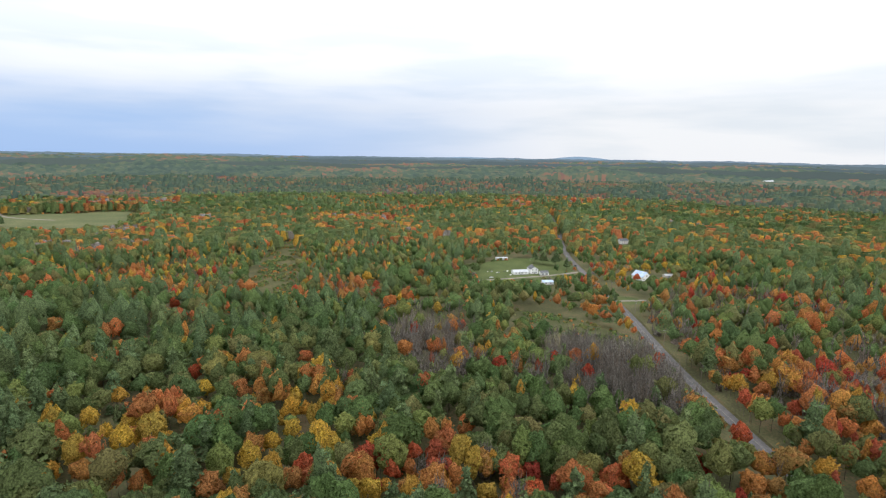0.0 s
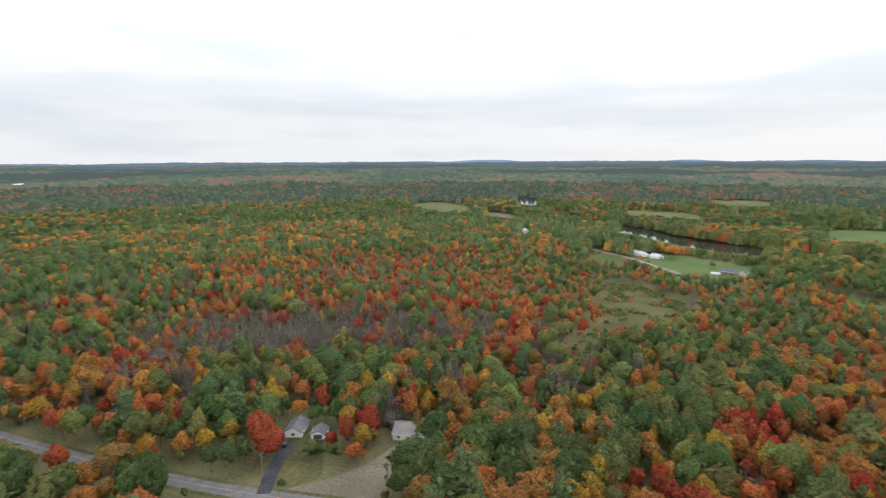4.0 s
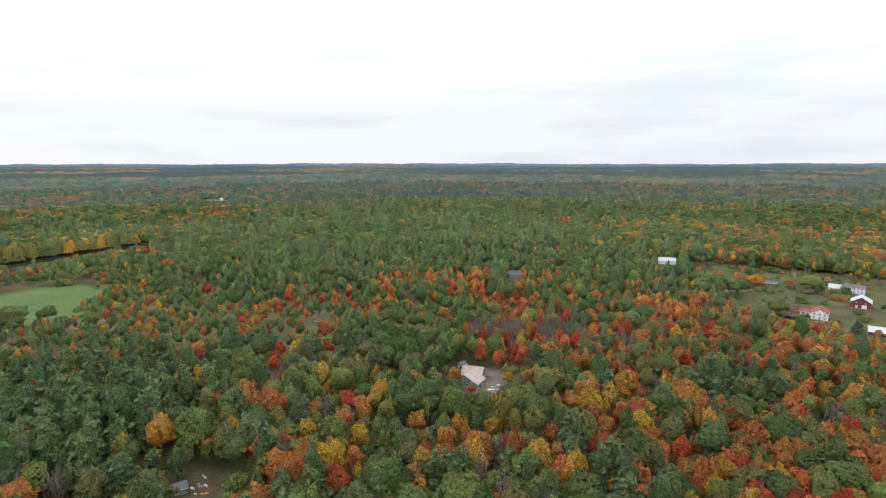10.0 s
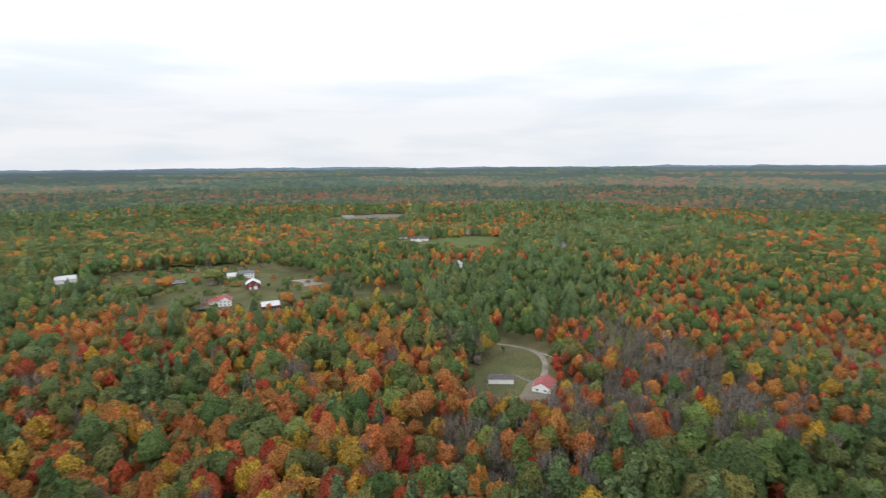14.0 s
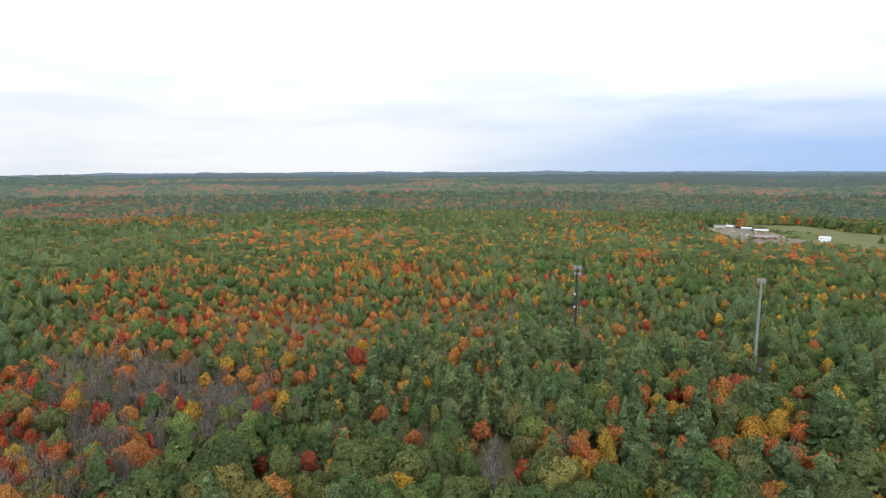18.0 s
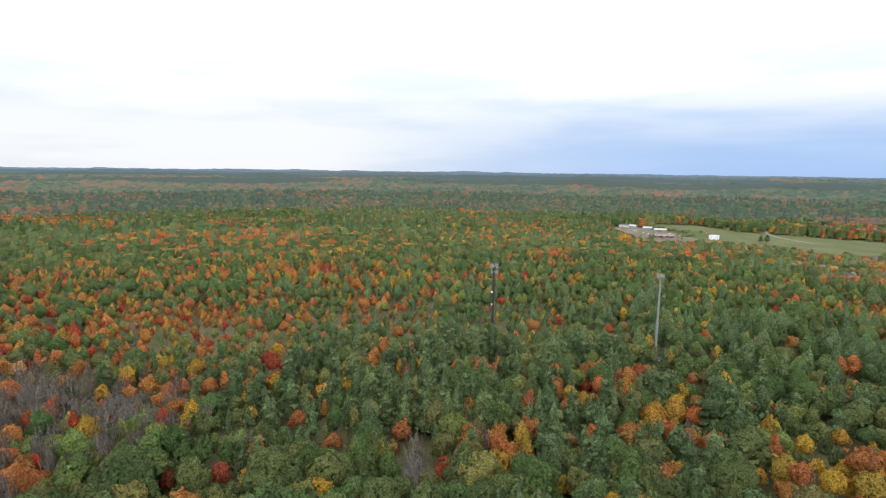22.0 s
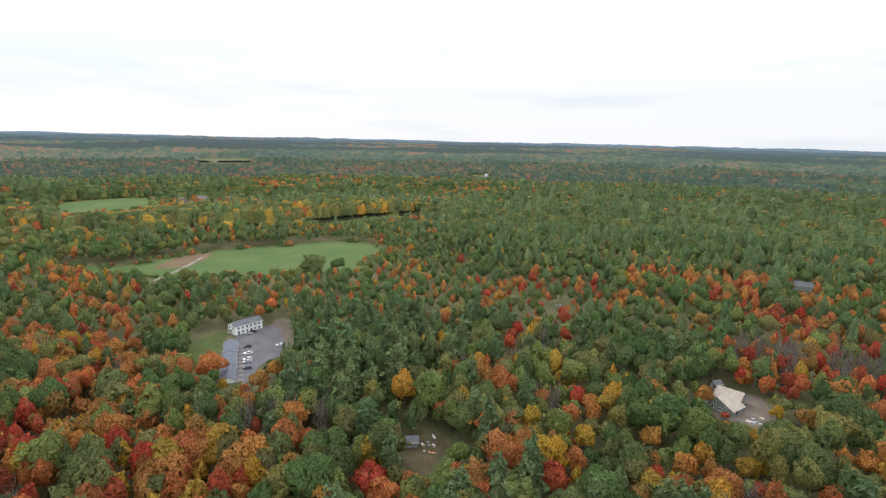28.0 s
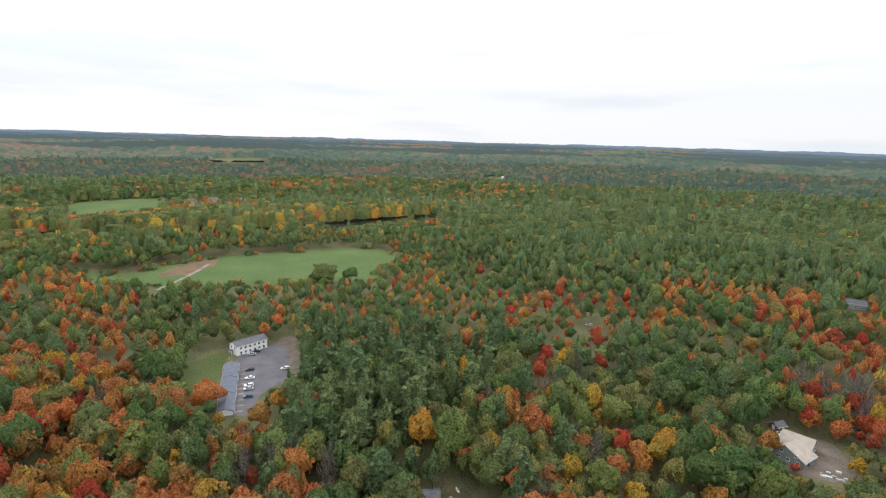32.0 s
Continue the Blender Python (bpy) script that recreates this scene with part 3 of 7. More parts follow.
# house clearings in the southern woods
clearing("building_site", "bare earth round a half-built house", [(57, -286), (36, -292), (25, -274), (30, -258), (48, -255), (56, -266)], M_DIRT, category="site", soft=False)
clearing("shed_yard", "brown worn yard beside a shed", [(134, -148), (128, -165), (118, -160), (110, -144), (116, -136), (126, -140)], M_EARTH, category="yard", soft=False)
clearing("lawn", "patchy grass beside the shed yard", [(118, -158), (108, -146), (102, -138), (106, -128), (114, -138)], M_GRASS, 0.11, brush=(5.0, dict(green=4, lime=2, orange=2, bare=1), 1.0, 5.0, 5.0))
strip("lane", "grey lane glimpsed between the trees", [(152, -247), (139, -257), (127, -268)], 4.0, M_EARTH, 0.12, -0.8, category="lane")
clearing("lawn", "olive mown grass round a mobile home", [(-211, -188), (-235, -198), (-260, -199), (-272, -190), (-270, -176), (-252, -162), (-239, -158), (-232, -160), (-214, -152), (-205, -158), (-202, -173)], M_DRY, ragged=0.4, soft=False)
clearing("gravel_apron", "trodden gravel apron before a garage", [(-209, -151), (-220, -154), (-233, -159), (-245, -157), (-240, -145), (-227, -139), (-217, -140), (-214, -147)], M_YARD, 0.12, category="apron", soft=False)
strip("driveway", "tan gravel driveway curving to a garage", [(-270, -211), (-273, -204), (-276, -193), (-275, -182), (-265, -170), (-253, -162), (-241, -156)], 3.4, M_GRAVEL, 0.15, 0.8, category="driveway")
strip("path", "grey path from a mobile home to the apron", [(-235, -170), (-234, -163), (-234, -157)], 2.2, M_ASPHALT, 0.16, 0.2, category="path")
strip("driveway", "side arm of the gravel driveway", [(-275, -181), (-275, -172), (-276, -165)], 2.8, M_GRAVEL, 0.14, 0.8, category="driveway")
# farm hamlet in the south
clearing("pasture", "grassy clearing round a farm hamlet", [(-140, -631), (-198, -640), (-246, -612), (-293, -565), (-308, -475), (-285, -444), (-250, -392), (-207, -385), (-172, -414), (-145, -440), (-142, -485), (-165, -528), (-130, -580)], M_DRY, category="pasture", brush=(11.0, dict(green=5, lime=3, orange=3, bare=1, pine=1), 2.0, 6.0, 0))
clearing("pasture", "small grass strip behind dark pines", [(-268, -401), (-330, -366), (-310, -352), (-270, -385)], M_DRY, category="pasture")
clearing("lawn", "green lawn between white farmhouses", [(-190, -600), (-225, -580), (-205, -545), (-172, -520), (-155, -560)], M_GRASS, 0.1)
strip("lane", "grey lane through the farm hamlet", [(-140, -470), (-193, -474), (-225, -466), (-258, -455), (-285, -447), (-320, -440)], 4.2, M_EARTH, 0.15, category="lane")
clearing("sandy_turn", "bare sandy turning place by the lane", [(-278, -488), (-304, -476), (-292, -444), (-272, -450), (-282, -465)], M_GRAVEL, 0.13, category="turning")
clearing("field", "green field behind a ranch house", [(-600, -610), (-700, -545), (-625, -474), (-552, -492), (-560, -560)], M_GRASS, brush=(5.0, dict(green=4, lime=2, orange=2), 1.5, 6.0, 7.0))
clearing("lawn", "small lawn by a grey house", [(-670, -410), (-640, -365), (-620, -375), (-650, -415)], M_GRASS, brush=(5.0, dict(green=4, lime=2, orange=2, bare=1), 1.0, 5.0, 5.0))
clearing("farm_yard", "pale yard of a distant farm", [(-640, -1010), (-720, -900), (-760, -890), (-860, -930), (-800, -985)], M_DIRT, 0.2, category="yard")


# ---- builders ----
def part(name, bm, material, parent, label=""):
    """One mesh of its own under a thing or under a part."""
    me = bpy.data.meshes.new(name)
    bmesh.ops.recalc_face_normals(bm, faces=bm.faces[:])
    bm.to_mesh(me)
    bm.free()
    me.materials.append(material)
    ob = new(name, me)
    ob.parent = parent
    return tagged(ob, label) if label else ob


def boxes(*specs):
    """A bmesh of boxes (x0, x1, y0, y1, z0, z1)."""
    bm = bmesh.new()
    for x0, x1, y0, y1, z0, z1 in specs:
        v = [bm.verts.new(c) for c in ((x0, y0, z0), (x1, y0, z0), (x1, y1, z0), (x0, y1, z0), (x0, y0, z1), (x1, y0, z1), (x1, y1, z1), (x0, y1, z1))]
        for f in ((0, 3, 2, 1), (4, 5, 6, 7), (0, 1, 5, 4), (1, 2, 6, 5), (2, 3, 7, 6), (3, 0, 4, 7)):
            bm.faces.new([v[i] for i in f])
    return bm


def extrude_profile(profile, x0, x1):
    """A solid with the (y, z) profile, from x0 to x1."""
    bm = bmesh.new()
    a = [bm.verts.new((x0, y, z)) for y, z in profile]
    b = [bm.verts.new((x1, y, z)) for y, z in profile]
    n = len(profile)
    bm.faces.new(a)
    bm.faces.new(b[::-1])
    for k in range(n):
        bm.faces.new((a[k], a[(k + 1) % n], b[(k + 1) % n], b[k]))
    return bm


def tube(points, radii, sides=8, closed=True):
    """Rings round upright or slanting points, joined."""
    bm = bmesh.new()
    rings = []
    for k, (p, r) in enumerate(zip(points, radii)):
        a, b = Vector(points[max(k - 1, 0)]), Vector(points[min(k + 1, len(points) - 1)])
        d = (b - a).normalized()
        t = d.cross(Vector((0.31, 0.91, 0.2))).normalized()
        s = d.cross(t)
        rings.append([bm.verts.new(Vector(p) + (t * math.cos(2 * math.pi * i / sides) + s * math.sin(2 * math.pi * i / sides)) * r) for i in range(sides)])
    for u, v in zip(rings, rings[1:]):
        for i in range(sides):
            bm.faces.new((u[i], u[(i + 1) % sides], v[(i + 1) % sides], v[i]))
    if closed:
        bm.faces.new(rings[0][::-1])
        bm.faces.new(rings[-1])
    return bm


def side_box(side, L, W, u, z, w, h, out, deep=0.0):
    """A box on a wall: u along it, z its foot, standing out by out."""
    if side == "f":
        return (u - w / 2, u + w / 2, -W / 2 - out, -W / 2 + 0.05 - deep, z, z + h)
    if side == "b":
        return (u - w / 2, u + w / 2, W / 2 - 0.05 + deep, W / 2 + out, z, z + h)
    if side == "l":
        return (-L / 2 - out, -L / 2 + 0.05 - deep, u - w / 2, u + w / 2, z, z + h)
    return (L / 2 - 0.05 + deep, L / 2 + out, u - w / 2, u + w / 2, z, z + h)


def window(parent, side, L, W, u, z, w=1.1, h=1.3):
    fr = part("window", boxes(side_box(side, L, W, u, z, w + 0.24, h + 0.24, 0.06)), M_TRIM, parent)
    part("pane", boxes(side_box(side, L, W, u - w * 0.26, z + 0.12, w * 0.46, h, 0.09), side_box(side, L, W, u + w * 0.26, z + 0.12, w * 0.46, h, 0.09)), M_GLASS, fr)
    part("sill", boxes(side_box(side, L, W, u, z - 0.08, w + 0.36, 0.08, 0.14)), M_TRIM, fr)


def house(name, label, x, y, turn, L, W, eave, rise, walls, roof, windows=(), doors=(), chimney=None, category="house", group="", over=0.4, skew=0.0, porch=None, hidden=False):
    """A gabled building. windows: (side, count, foot, width, height, storeys); doors: (side, u, width, height, material)."""
    ob = new(name)
    ob.matrix_basis = pose(x, y, float(ground_z(x, y)), 0, 0, turn)
    if math.hypot(x, y) < 1000 and not hidden:
        c, s = math.cos(radians(turn)), math.sin(radians(turn))
        OPEN.append([(x + c * u - s * v, y + s * u + c * v) for u, v in ((-L / 2 - 1, -W / 2 - 1), (L / 2 + 1, -W / 2 - 1), (L / 2 + 1, W / 2 + 1), (-L / 2 - 1, W / 2 + 1))])
    part("foundation", boxes((-L / 2 - 0.04, L / 2 + 0.04, -W / 2 - 0.04, W / 2 + 0.04, -0.3, 0.35)), M_GREY, ob, "grey concrete footing")
    part("wall", extrude_profile([(-W / 2, 0.3), (W / 2, 0.3), (W / 2, eave), (skew, eave + rise), (-W / 2, eave)], -L / 2, L / 2), walls, ob)
    for s in (-1, 1):
        run = W / 2 - s * skew
        slope = rise / run
        y0, z0 = s * (W / 2 + over), eave - slope * over
        prof = [(y0, z0 + 0.02), (skew, eave + rise + 0.02), (skew, eave + rise + 0.22), (y0, z0 + 0.2)]
        part("roof_slope", extrude_profile(prof, -L / 2 - over, L / 2 + over), roof, ob)
        part("fascia", boxes((-L / 2 - over, L / 2 + over, y0 - 0.03 if s < 0 else y0 + 0.005, y0 - 0.005 if s < 0 else y0 + 0.03, z0 - 0.08, z0 + 0.2)), M_TRIM, ob)
    part("ridge_cap", boxes((-L / 2 - over, L / 2 + over, skew - 0.14, skew + 0.14, eave + rise + 0.17, eave + rise + 0.26)), roof, ob)
    for side, count, foot, w, h, storeys in windows:
        span = L if side in "fb" else W
        for st in range(storeys):
            for k in range(count):
                window(ob, side, L, W, span * ((k + 0.5) / count - 0.5) * 0.9, foot + 2.6 * st, w, h)
    for side, u, w, h, mat in doors:
        d = part("door", boxes(side_box(side, L, W, u, 0.32, w, h, 0.05)), mat, ob)
        part("door_frame", boxes(side_box(side, L, W, u - w / 2 - 0.06, 0.32, 0.12, h + 0.1, 0.08), side_box(side, L, W, u + w / 2 + 0.06, 0.32, 0.12, h + 0.1, 0.08), side_box(side, L, W, u, 0.32 + h, w + 0.24, 0.12, 0.08)), M_TRIM, d)
    if chimney:
        cx, cy = chimney
        c = part("chimney", boxes((cx - 0.45, cx + 0.45, cy - 0.4, cy + 0.4, eave * 0.6, eave + rise + 1.0)), M_BRICKRED, ob)
        part("chimney_cap", boxes((cx - 0.55, cx + 0.55, cy - 0.5, cy + 0.5, eave + rise + 1.0, eave + rise + 1.15)), M_GREY, c)
    if porch:
        side, u, w, deep = porch
        b = side_box(side, L, W, u, 2.5, w, 0.16, deep)
        part("porch_roof", boxes(b), roof, ob)
        zs = (0.0, 2.5)
        if side in "fb":
            yy = b[2] + 0.12 if side == "f" else b[3] - 0.24
            for px in (b[0] + 0.05, b[1] - 0.17):
                part("porch_post", boxes((px, px + 0.12, yy, yy + 0.12, *zs)), M_TRIM, ob)
        else:
            xx = b[0] + 0.12 if side == "l" else b[1] - 0.24
            for py in (b[2] + 0.05, b[3] - 0.17):
                part("porch_post", boxes((xx, xx + 0.12, py, py + 0.12, *zs)), M_TRIM, ob)
    return tagged(ob, label, category, group)


def car(label, x, y, turn, paint, kind="saloon"):
    """A parked car, 4.6 m long, nose along its own x."""
    ob = new("car" if kind != "truck" else "pickup_truck")
    ob.matrix_basis = pose(x, y, float(ground_z(x, y)) + 0.14, 0, 0, turn)
    prof = [(-2.3, 0.35), (2.25, 0.35), (2.32, 0.62), (2.15, 0.82), (1.1, 0.95), (-2.1, 0.98), (-2.32, 0.75)]
    bm = bmesh.new()
    cols = []
    for yy, sc in ((-0.9, 0.96), (-0.82, 1.0), (0.82, 1.0), (0.9, 0.96)):
        cols.append([bm.verts.new((px * sc, yy, 0.35 + (pz - 0.35) * sc)) for px, pz in prof])
    n = len(prof)
    for a, b in zip(cols, cols[1:]):
        for k in range(n):
            bm.faces.new((a[k], a[(k + 1) % n], b[(k + 1) % n], b[k]))
    bm.faces.new(cols[0])
    bm.faces.new(cols[-1][::-1])
    body = part("body", bm, paint, ob)
    x0, x1, t0, t1 = (-1.75, 1.0, -1.2, 0.25) if kind == "saloon" else ((-2.1, 1.0, -1.8, 0.2) if kind == "estate" else (-0.4, 1.0, -0.25, 0.3))
    bm = bmesh.new()
    lo = [bm.verts.new(c) for c in ((x0, -0.78, 0.94), (x1, -0.78, 0.94), (x1, 0.78, 0.94), (x0, 0.78, 0.94))]
    hi = [bm.verts.new(c) for c in ((t0, -0.62, 1.42), (t1, -0.62, 1.42), (t1, 0.62, 1.42), (t0, 0.62, 1.42))]
    for k in range(4):
        bm.faces.new((lo[k], lo[(k + 1) % 4], hi[(k + 1) % 4], hi[k]))
    bm.faces.new(hi)
    part("windscreen", bm, M_GLASS, ob, "dark glass cabin")
    part("roof", boxes((t0 - 0.03, t1 + 0.03, -0.64, 0.64, 1.41, 1.46)), paint, ob)
    for wx in (-1.4, 1.4):
        for wy in (-0.84, 0.84):
            w = part("wheel", tube([(wx, wy - 0.1, 0.2), (wx, wy + 0.1, 0.2)], [0.33, 0.33], 12), M_RUBBER, ob)
            part("rim", tube([(wx, wy - 0.11, 0.2), (wx, wy + 0.11, 0.2)], [0.19, 0.19], 8), M_STEEL, w)
    for wy in (-0.6, 0.6):
        part("headlight", boxes((2.18, 2.30, wy - 0.18, wy + 0.18, 0.62, 0.76)), M_TRIM, body)
    return tagged(ob, label, "car", "parked cars")


PAINT = {k: noise_mat("car_paint_" + k, tuple(v * 0.9 for v in c), c, 2, 6, 0.25) for k, c in dict(white=(0.80, 0.80, 0.80), silver=(0.50, 0.51, 0.53), black=(0.03, 0.03, 0.035), blue=(0.06, 0.09, 0.16), red=(0.35, 0.04, 0.04)).items()}

# ---- the apartments ----
house("apartment_house", "white two-storey apartment house with grey shingle roof", 293.5, -175.0, -90, 18.2, 8.2, 5.5, 1.9, M_WHITE, M_ROOFGREY,
      [("f", 6, 0.95, 1.1, 1.15, 2), ("l", 2, 3.6, 1.0, 1.1, 1)], [("f", -6.8, 0.9, 2.1, M_ROOFDARK), ("f", -1.3, 0.9, 2.1, M_ROOFDARK), ("f", 1.3, 0.9, 2.1, M_ROOFDARK), ("f", 6.8, 0.9, 2.1, M_ROOFDARK), ("l", 0.8, 1.0, 2.1, M_ROOFDARK)], porch=("l", 0.8, 3.2, 1.6))
for k in range(3):
    d = 17.0 * k
    cx, cy = 270.0 - 0.861 * d, -152.0 + 0.509 * d
    ob = house("motel_row", "low white row of rooms with slate-blue shingle roof", cx, cy, -30.6, 16.6, 6.4, 2.7 - 0.22 * k, 1.25, M_WHITE, M_ROOFBLUE,
               [("f", 4, 1.0, 1.1, 1.0, 1)], [("f", -6.6, 0.95, 2.0, M_ROOFDARK), ("f", -0.2, 0.95, 2.0, M_ROOFDARK), ("f", 4.4, 0.95, 2.0, M_ROOFDARK)], category="building", group="sections of the motel row", over=0.5)
    for j in range(5):
        px = -8.0 + j * 4.0
        part("veranda_post", boxes((px - 0.08, px + 0.08, -4.05, -3.9, 0, 2.35 - 0.22 * k)), M_TRIM, ob)
    for j in range(3):
        px = -5.5 + j * 5.4
        part("porch_slab", boxes((px - 0.7, px + 0.7, -7.0, -3.45, 0.0, 0.2)), M_GRAVEL, ob, "pale concrete path slab")
for label, x, y, turn, paint, kind in (
        ("dark car parked before the motel row", 268.5, -161.5, 60, "black", "saloon"), ("white car parked before the motel row", 259.5, -156.5, 58, "white", "saloon"),
        ("white estate car parked before the motel row", 252.5, -152.0, 62, "white", "estate"), ("silver car beside a white car", 249.3, -150.0, 60, "silver", "saloon"),
        ("dark car at the end of the car park", 242.5, -146.0, 58, "blue", "saloon"), ("silver car by the apartment house", 286.0, -172.5, 50, "silver", "saloon"),
        ("black car by the apartment house", 287.6, -176.0, 50, "black", "saloon"), ("white van-like car at the edge of the car park", 257.0, -175.0, 55, "white", "estate"),
        ("dark car on a house driveway", 171.5, 136.5, 20, "black", "estate"), ("white car on the farmhouse lawn", 48.0, 516.0, 40, "white", "saloon"),
        ("white car on the road verge", 151.0, 640.0, 88, "white", "estate"), ("dark car standing on the grey road", 146.0, 580.0, 88, "black", "saloon"), ("grey car in the woods clearing", 174.0, -352.0, 30, "silver", "estate")):
    car(label, x, y, turn, PAINT[paint], kind)
LINES.append(([(174, -356), (174, -349)], 4.0))

# ---- near houses by the road ----
house("house", "small white house with grey roof by red maples", 183, 139, 18.6, 11.0, 7.4, 2.8, 2.0, M_WHITE, M_ROOFGREY, [("f", 3, 1.0, 1.1, 1.1, 1), ("l", 1, 1.0, 1.4, 1.1, 1)], [("l", 2.2, 2.6, 2.1, M_TRIM)])
# the opening is not cut: a dark panel carries the shade inside it
house("garage", "small white garage with grey roof and dark opening", 183.5, 127.5, 18.6, 7.0, 6.0, 2.5, 1.5, M_WHITE, M_ROOFGREY, [("f", 1, 1.0, 0.9, 0.9, 1)], [("l", 0.0, 3.6, 2.1, M_ROOFDARK)], category="garage")
house("barn", "large pale building with weathered beige roof", 198.5, 89, -78, 17, 12, 3.0, 2.6, M_CREAM, M_ROOFWORN, [("f", 4, 1.2, 1.2, 1.0, 1)], [("l", 0, 3.2, 2.6, M_GREY)], category="barn", hidden=True)
OPEN.append([(191, 90), (191, 98), (204, 98), (204, 90)])
# ---- northern lawns ----
house("farmhouse", "low white farmhouse with grey roof on a lawn", 79, 537, 12, 16, 7.5, 2.8, 1.6, M_WHITE, M_ROOFPALE, [("f", 4, 1.0, 1.1, 1.1, 1)], [("f", 0, 1.0, 2.0, M_GREY)])
house("farmhouse", "two-storey white farmhouse with grey roof", 93, 543, 100, 11, 8, 5.0, 2.4, M_WHITE, M_ROOFGREY, [("l", 2, 1.0, 1.1, 1.2, 2), ("f", 3, 1.0, 1.1, 1.2, 2)], [("l", 0, 1.0, 2.0, M_GREY)], chimney=(2, 0))
house("garage", "white garage beside the farmhouse", 103, 535, 10, 8, 7, 2.6, 1.5, M_WHITE, M_ROOFGREY, (), [("f", -1.8, 2.6, 2.1, M_GREY), ("f", 1.8, 2.6, 2.1, M_GREY)], category="garage")
house("shed", "white shed with pale blue roof by the lawn", 99, 494, 5, 10, 7, 2.6, 1.2, M_WHITE, M_ROOFSKY, [("f", 2, 1.0, 1.0, 1.0, 1)], (), category="shed")
house("trailer", "long low pale trailer at the lawn edge", 68, 611, 8, 14, 3.4, 2.7, 0.5, M_WHITE, M_ROOFPALE, [("f", 3, 1.0, 1.0, 0.9, 1)], (), category="trailer")
house("house", "white house under a blue tarpaulin roof", 197, 520, -65, 14, 11, 4.0, 4.2, M_WHITE, M_ROOFSKY, [("r", 3, 1.0, 1.0, 1.2, 1), ("r", 1, 4.2, 1.0, 1.1, 1), ("f", 3, 1.0, 1.1, 1.2, 1)], [("r", 1.8, 1.0, 2.0, M_GREY)])
house("shed", "low pale shed on a lawn", 228, 531, 10, 9, 5, 2.4, 1.0, M_CREAM, M_ROOFPALE, (), [("f", 0, 2.4, 2.0, M_GREY)], category="shed")
house("house", "grey-roofed house half hidden in orange trees", 252, 744, 20, 13, 8, 4.8, 2.6, M_WHITE, M_ROOFGREY, [("f", 3, 1.0, 1.1, 1.2, 2)], ())
OPEN.append([(242, 730), (242, 752), (264, 752), (264, 730)])
# ---- southern woods ----
house("unfinished_house", "grey-green house with bare tan roof sheathing", 44.7, -266.0, 73.7, 9.5, 11.5, 3.0, 3.8, M_SAGE, M_ROOFTAN, [("r", 2, 3.6, 0.9, 1.0, 1), ("r", 3, 1.0, 1.1, 1.1, 1), ("f", 2, 1.0, 1.1, 1.1, 1)], [("b", 1.0, 2.6, 2.1, M_ROOFDARK)], skew=-1.75)
house("unfinished_house", "rear wing with bare tan roof sheathing", 45.0, -276.0, -6, 11, 10, 3.0, 3.2, M_SAGE, M_ROOFTAN, [("l", 2, 1.0, 1.1, 1.1, 1), ("r", 2, 1.0, 1.1, 1.1, 1)], [("r", 0, 1.0, 2.0, M_TRIM)])
house("shed", "small brown shed with white door", 54, -288, 60, 5, 4, 2.3, 1.3, M_BROWN, M_ROOFGREY, (), [("r", 0, 1.1, 1.9, M_TRIM)], category="shed")
house("shed", "dark shed with white-trimmed windows under pines", 132.5, -150.5, 47, 7, 5, 2.3, 1.3, M_SAGE, M_ROOFGREY, [("b", 3, 0.9, 0.9, 1.0, 1), ("l", 1, 0.9, 0.9, 1.0, 1)], (), category="shed")
house("garage", "white garage with faded red metal roof", -231, -148.5, 19.3, 12.8, 9.6, 2.9, 2.5, M_WHITE, M_ROOFRED, [("r", 2, 1.0, 1.3, 0.9, 1)], [("b", 2.5, 2.6, 2.1, M_GREY)], category="garage")
house("mobile_home", "white mobile home with dark brown roof", -222, -170.5, -48, 13.6, 6.6, 2.8, 1.2, M_WHITE, M_ROOFDARK, [("f", 3, 1.1, 0.9, 0.9, 1)], [("r", 1.0, 0.95, 2.0, M_GREY)], category="mobile home")
# ---- farm hamlet ----
house("farmhouse", "two-storey white farmhouse with grey-green roof", -255, -533, -28, 15, 8.5, 5.2, 2.6, M_WHITE, M_ROOFGREY, [("b", 5, 1.0, 1.0, 1.2, 2), ("r", 2, 1.0, 1.0, 1.2, 2), ("l", 2, 1.0, 1.0, 1.2, 2)], [("b", 0, 1.0, 2.0, M_GREY)], chimney=(3, 0))
house("farmhouse_wing", "white wing beside the farmhouse", -243, -541, -28, 9, 7, 3.0, 2.6, M_WHITE, M_ROOFPALE, [("b", 2, 1.0, 1.0, 1.2, 1)], ())
house("barn", "red barn with white roof and white doors", -236, -481, 63, 13, 13, 5.2, 4.0, M_BARNRED, M_ROOFPALE, [("r", 2, 4.4, 0.9, 0.9, 1)], [("r", 2.2, 3.0, 2.8, M_TRIM), ("r", -2.6, 1.2, 2.1, M_TRIM)], category="barn")
house("farmhouse", "white farmhouse with red roof", -190, -440, 65, 13, 10.5, 5.0, 3.2, M_WHITE, M_ROOFRED, [("r", 3, 1.0, 1.0, 1.2, 2), ("f", 3, 1.0, 1.0, 1.2, 1)], [("r", 0, 1.0, 2.0, M_GREY)], chimney=(1, 0))
house("farmhouse_wing", "low white wing with red roof", -183, -450, -25, 10, 6.5, 3.0, 1.8, M_WHITE, M_ROOFRED, [("b", 3, 1.0, 1.0, 1.0, 1)], ())
house("barn", "low red barn with white roof", -212, -404, -22, 14, 9.5, 3.0, 2.6, M_BARNRED, M_ROOFPALE, [("b", 1, 1.0, 1.0, 1.0, 1)], [("b", -3, 2.6, 2.2, M_ROOFDARK)], category="barn")
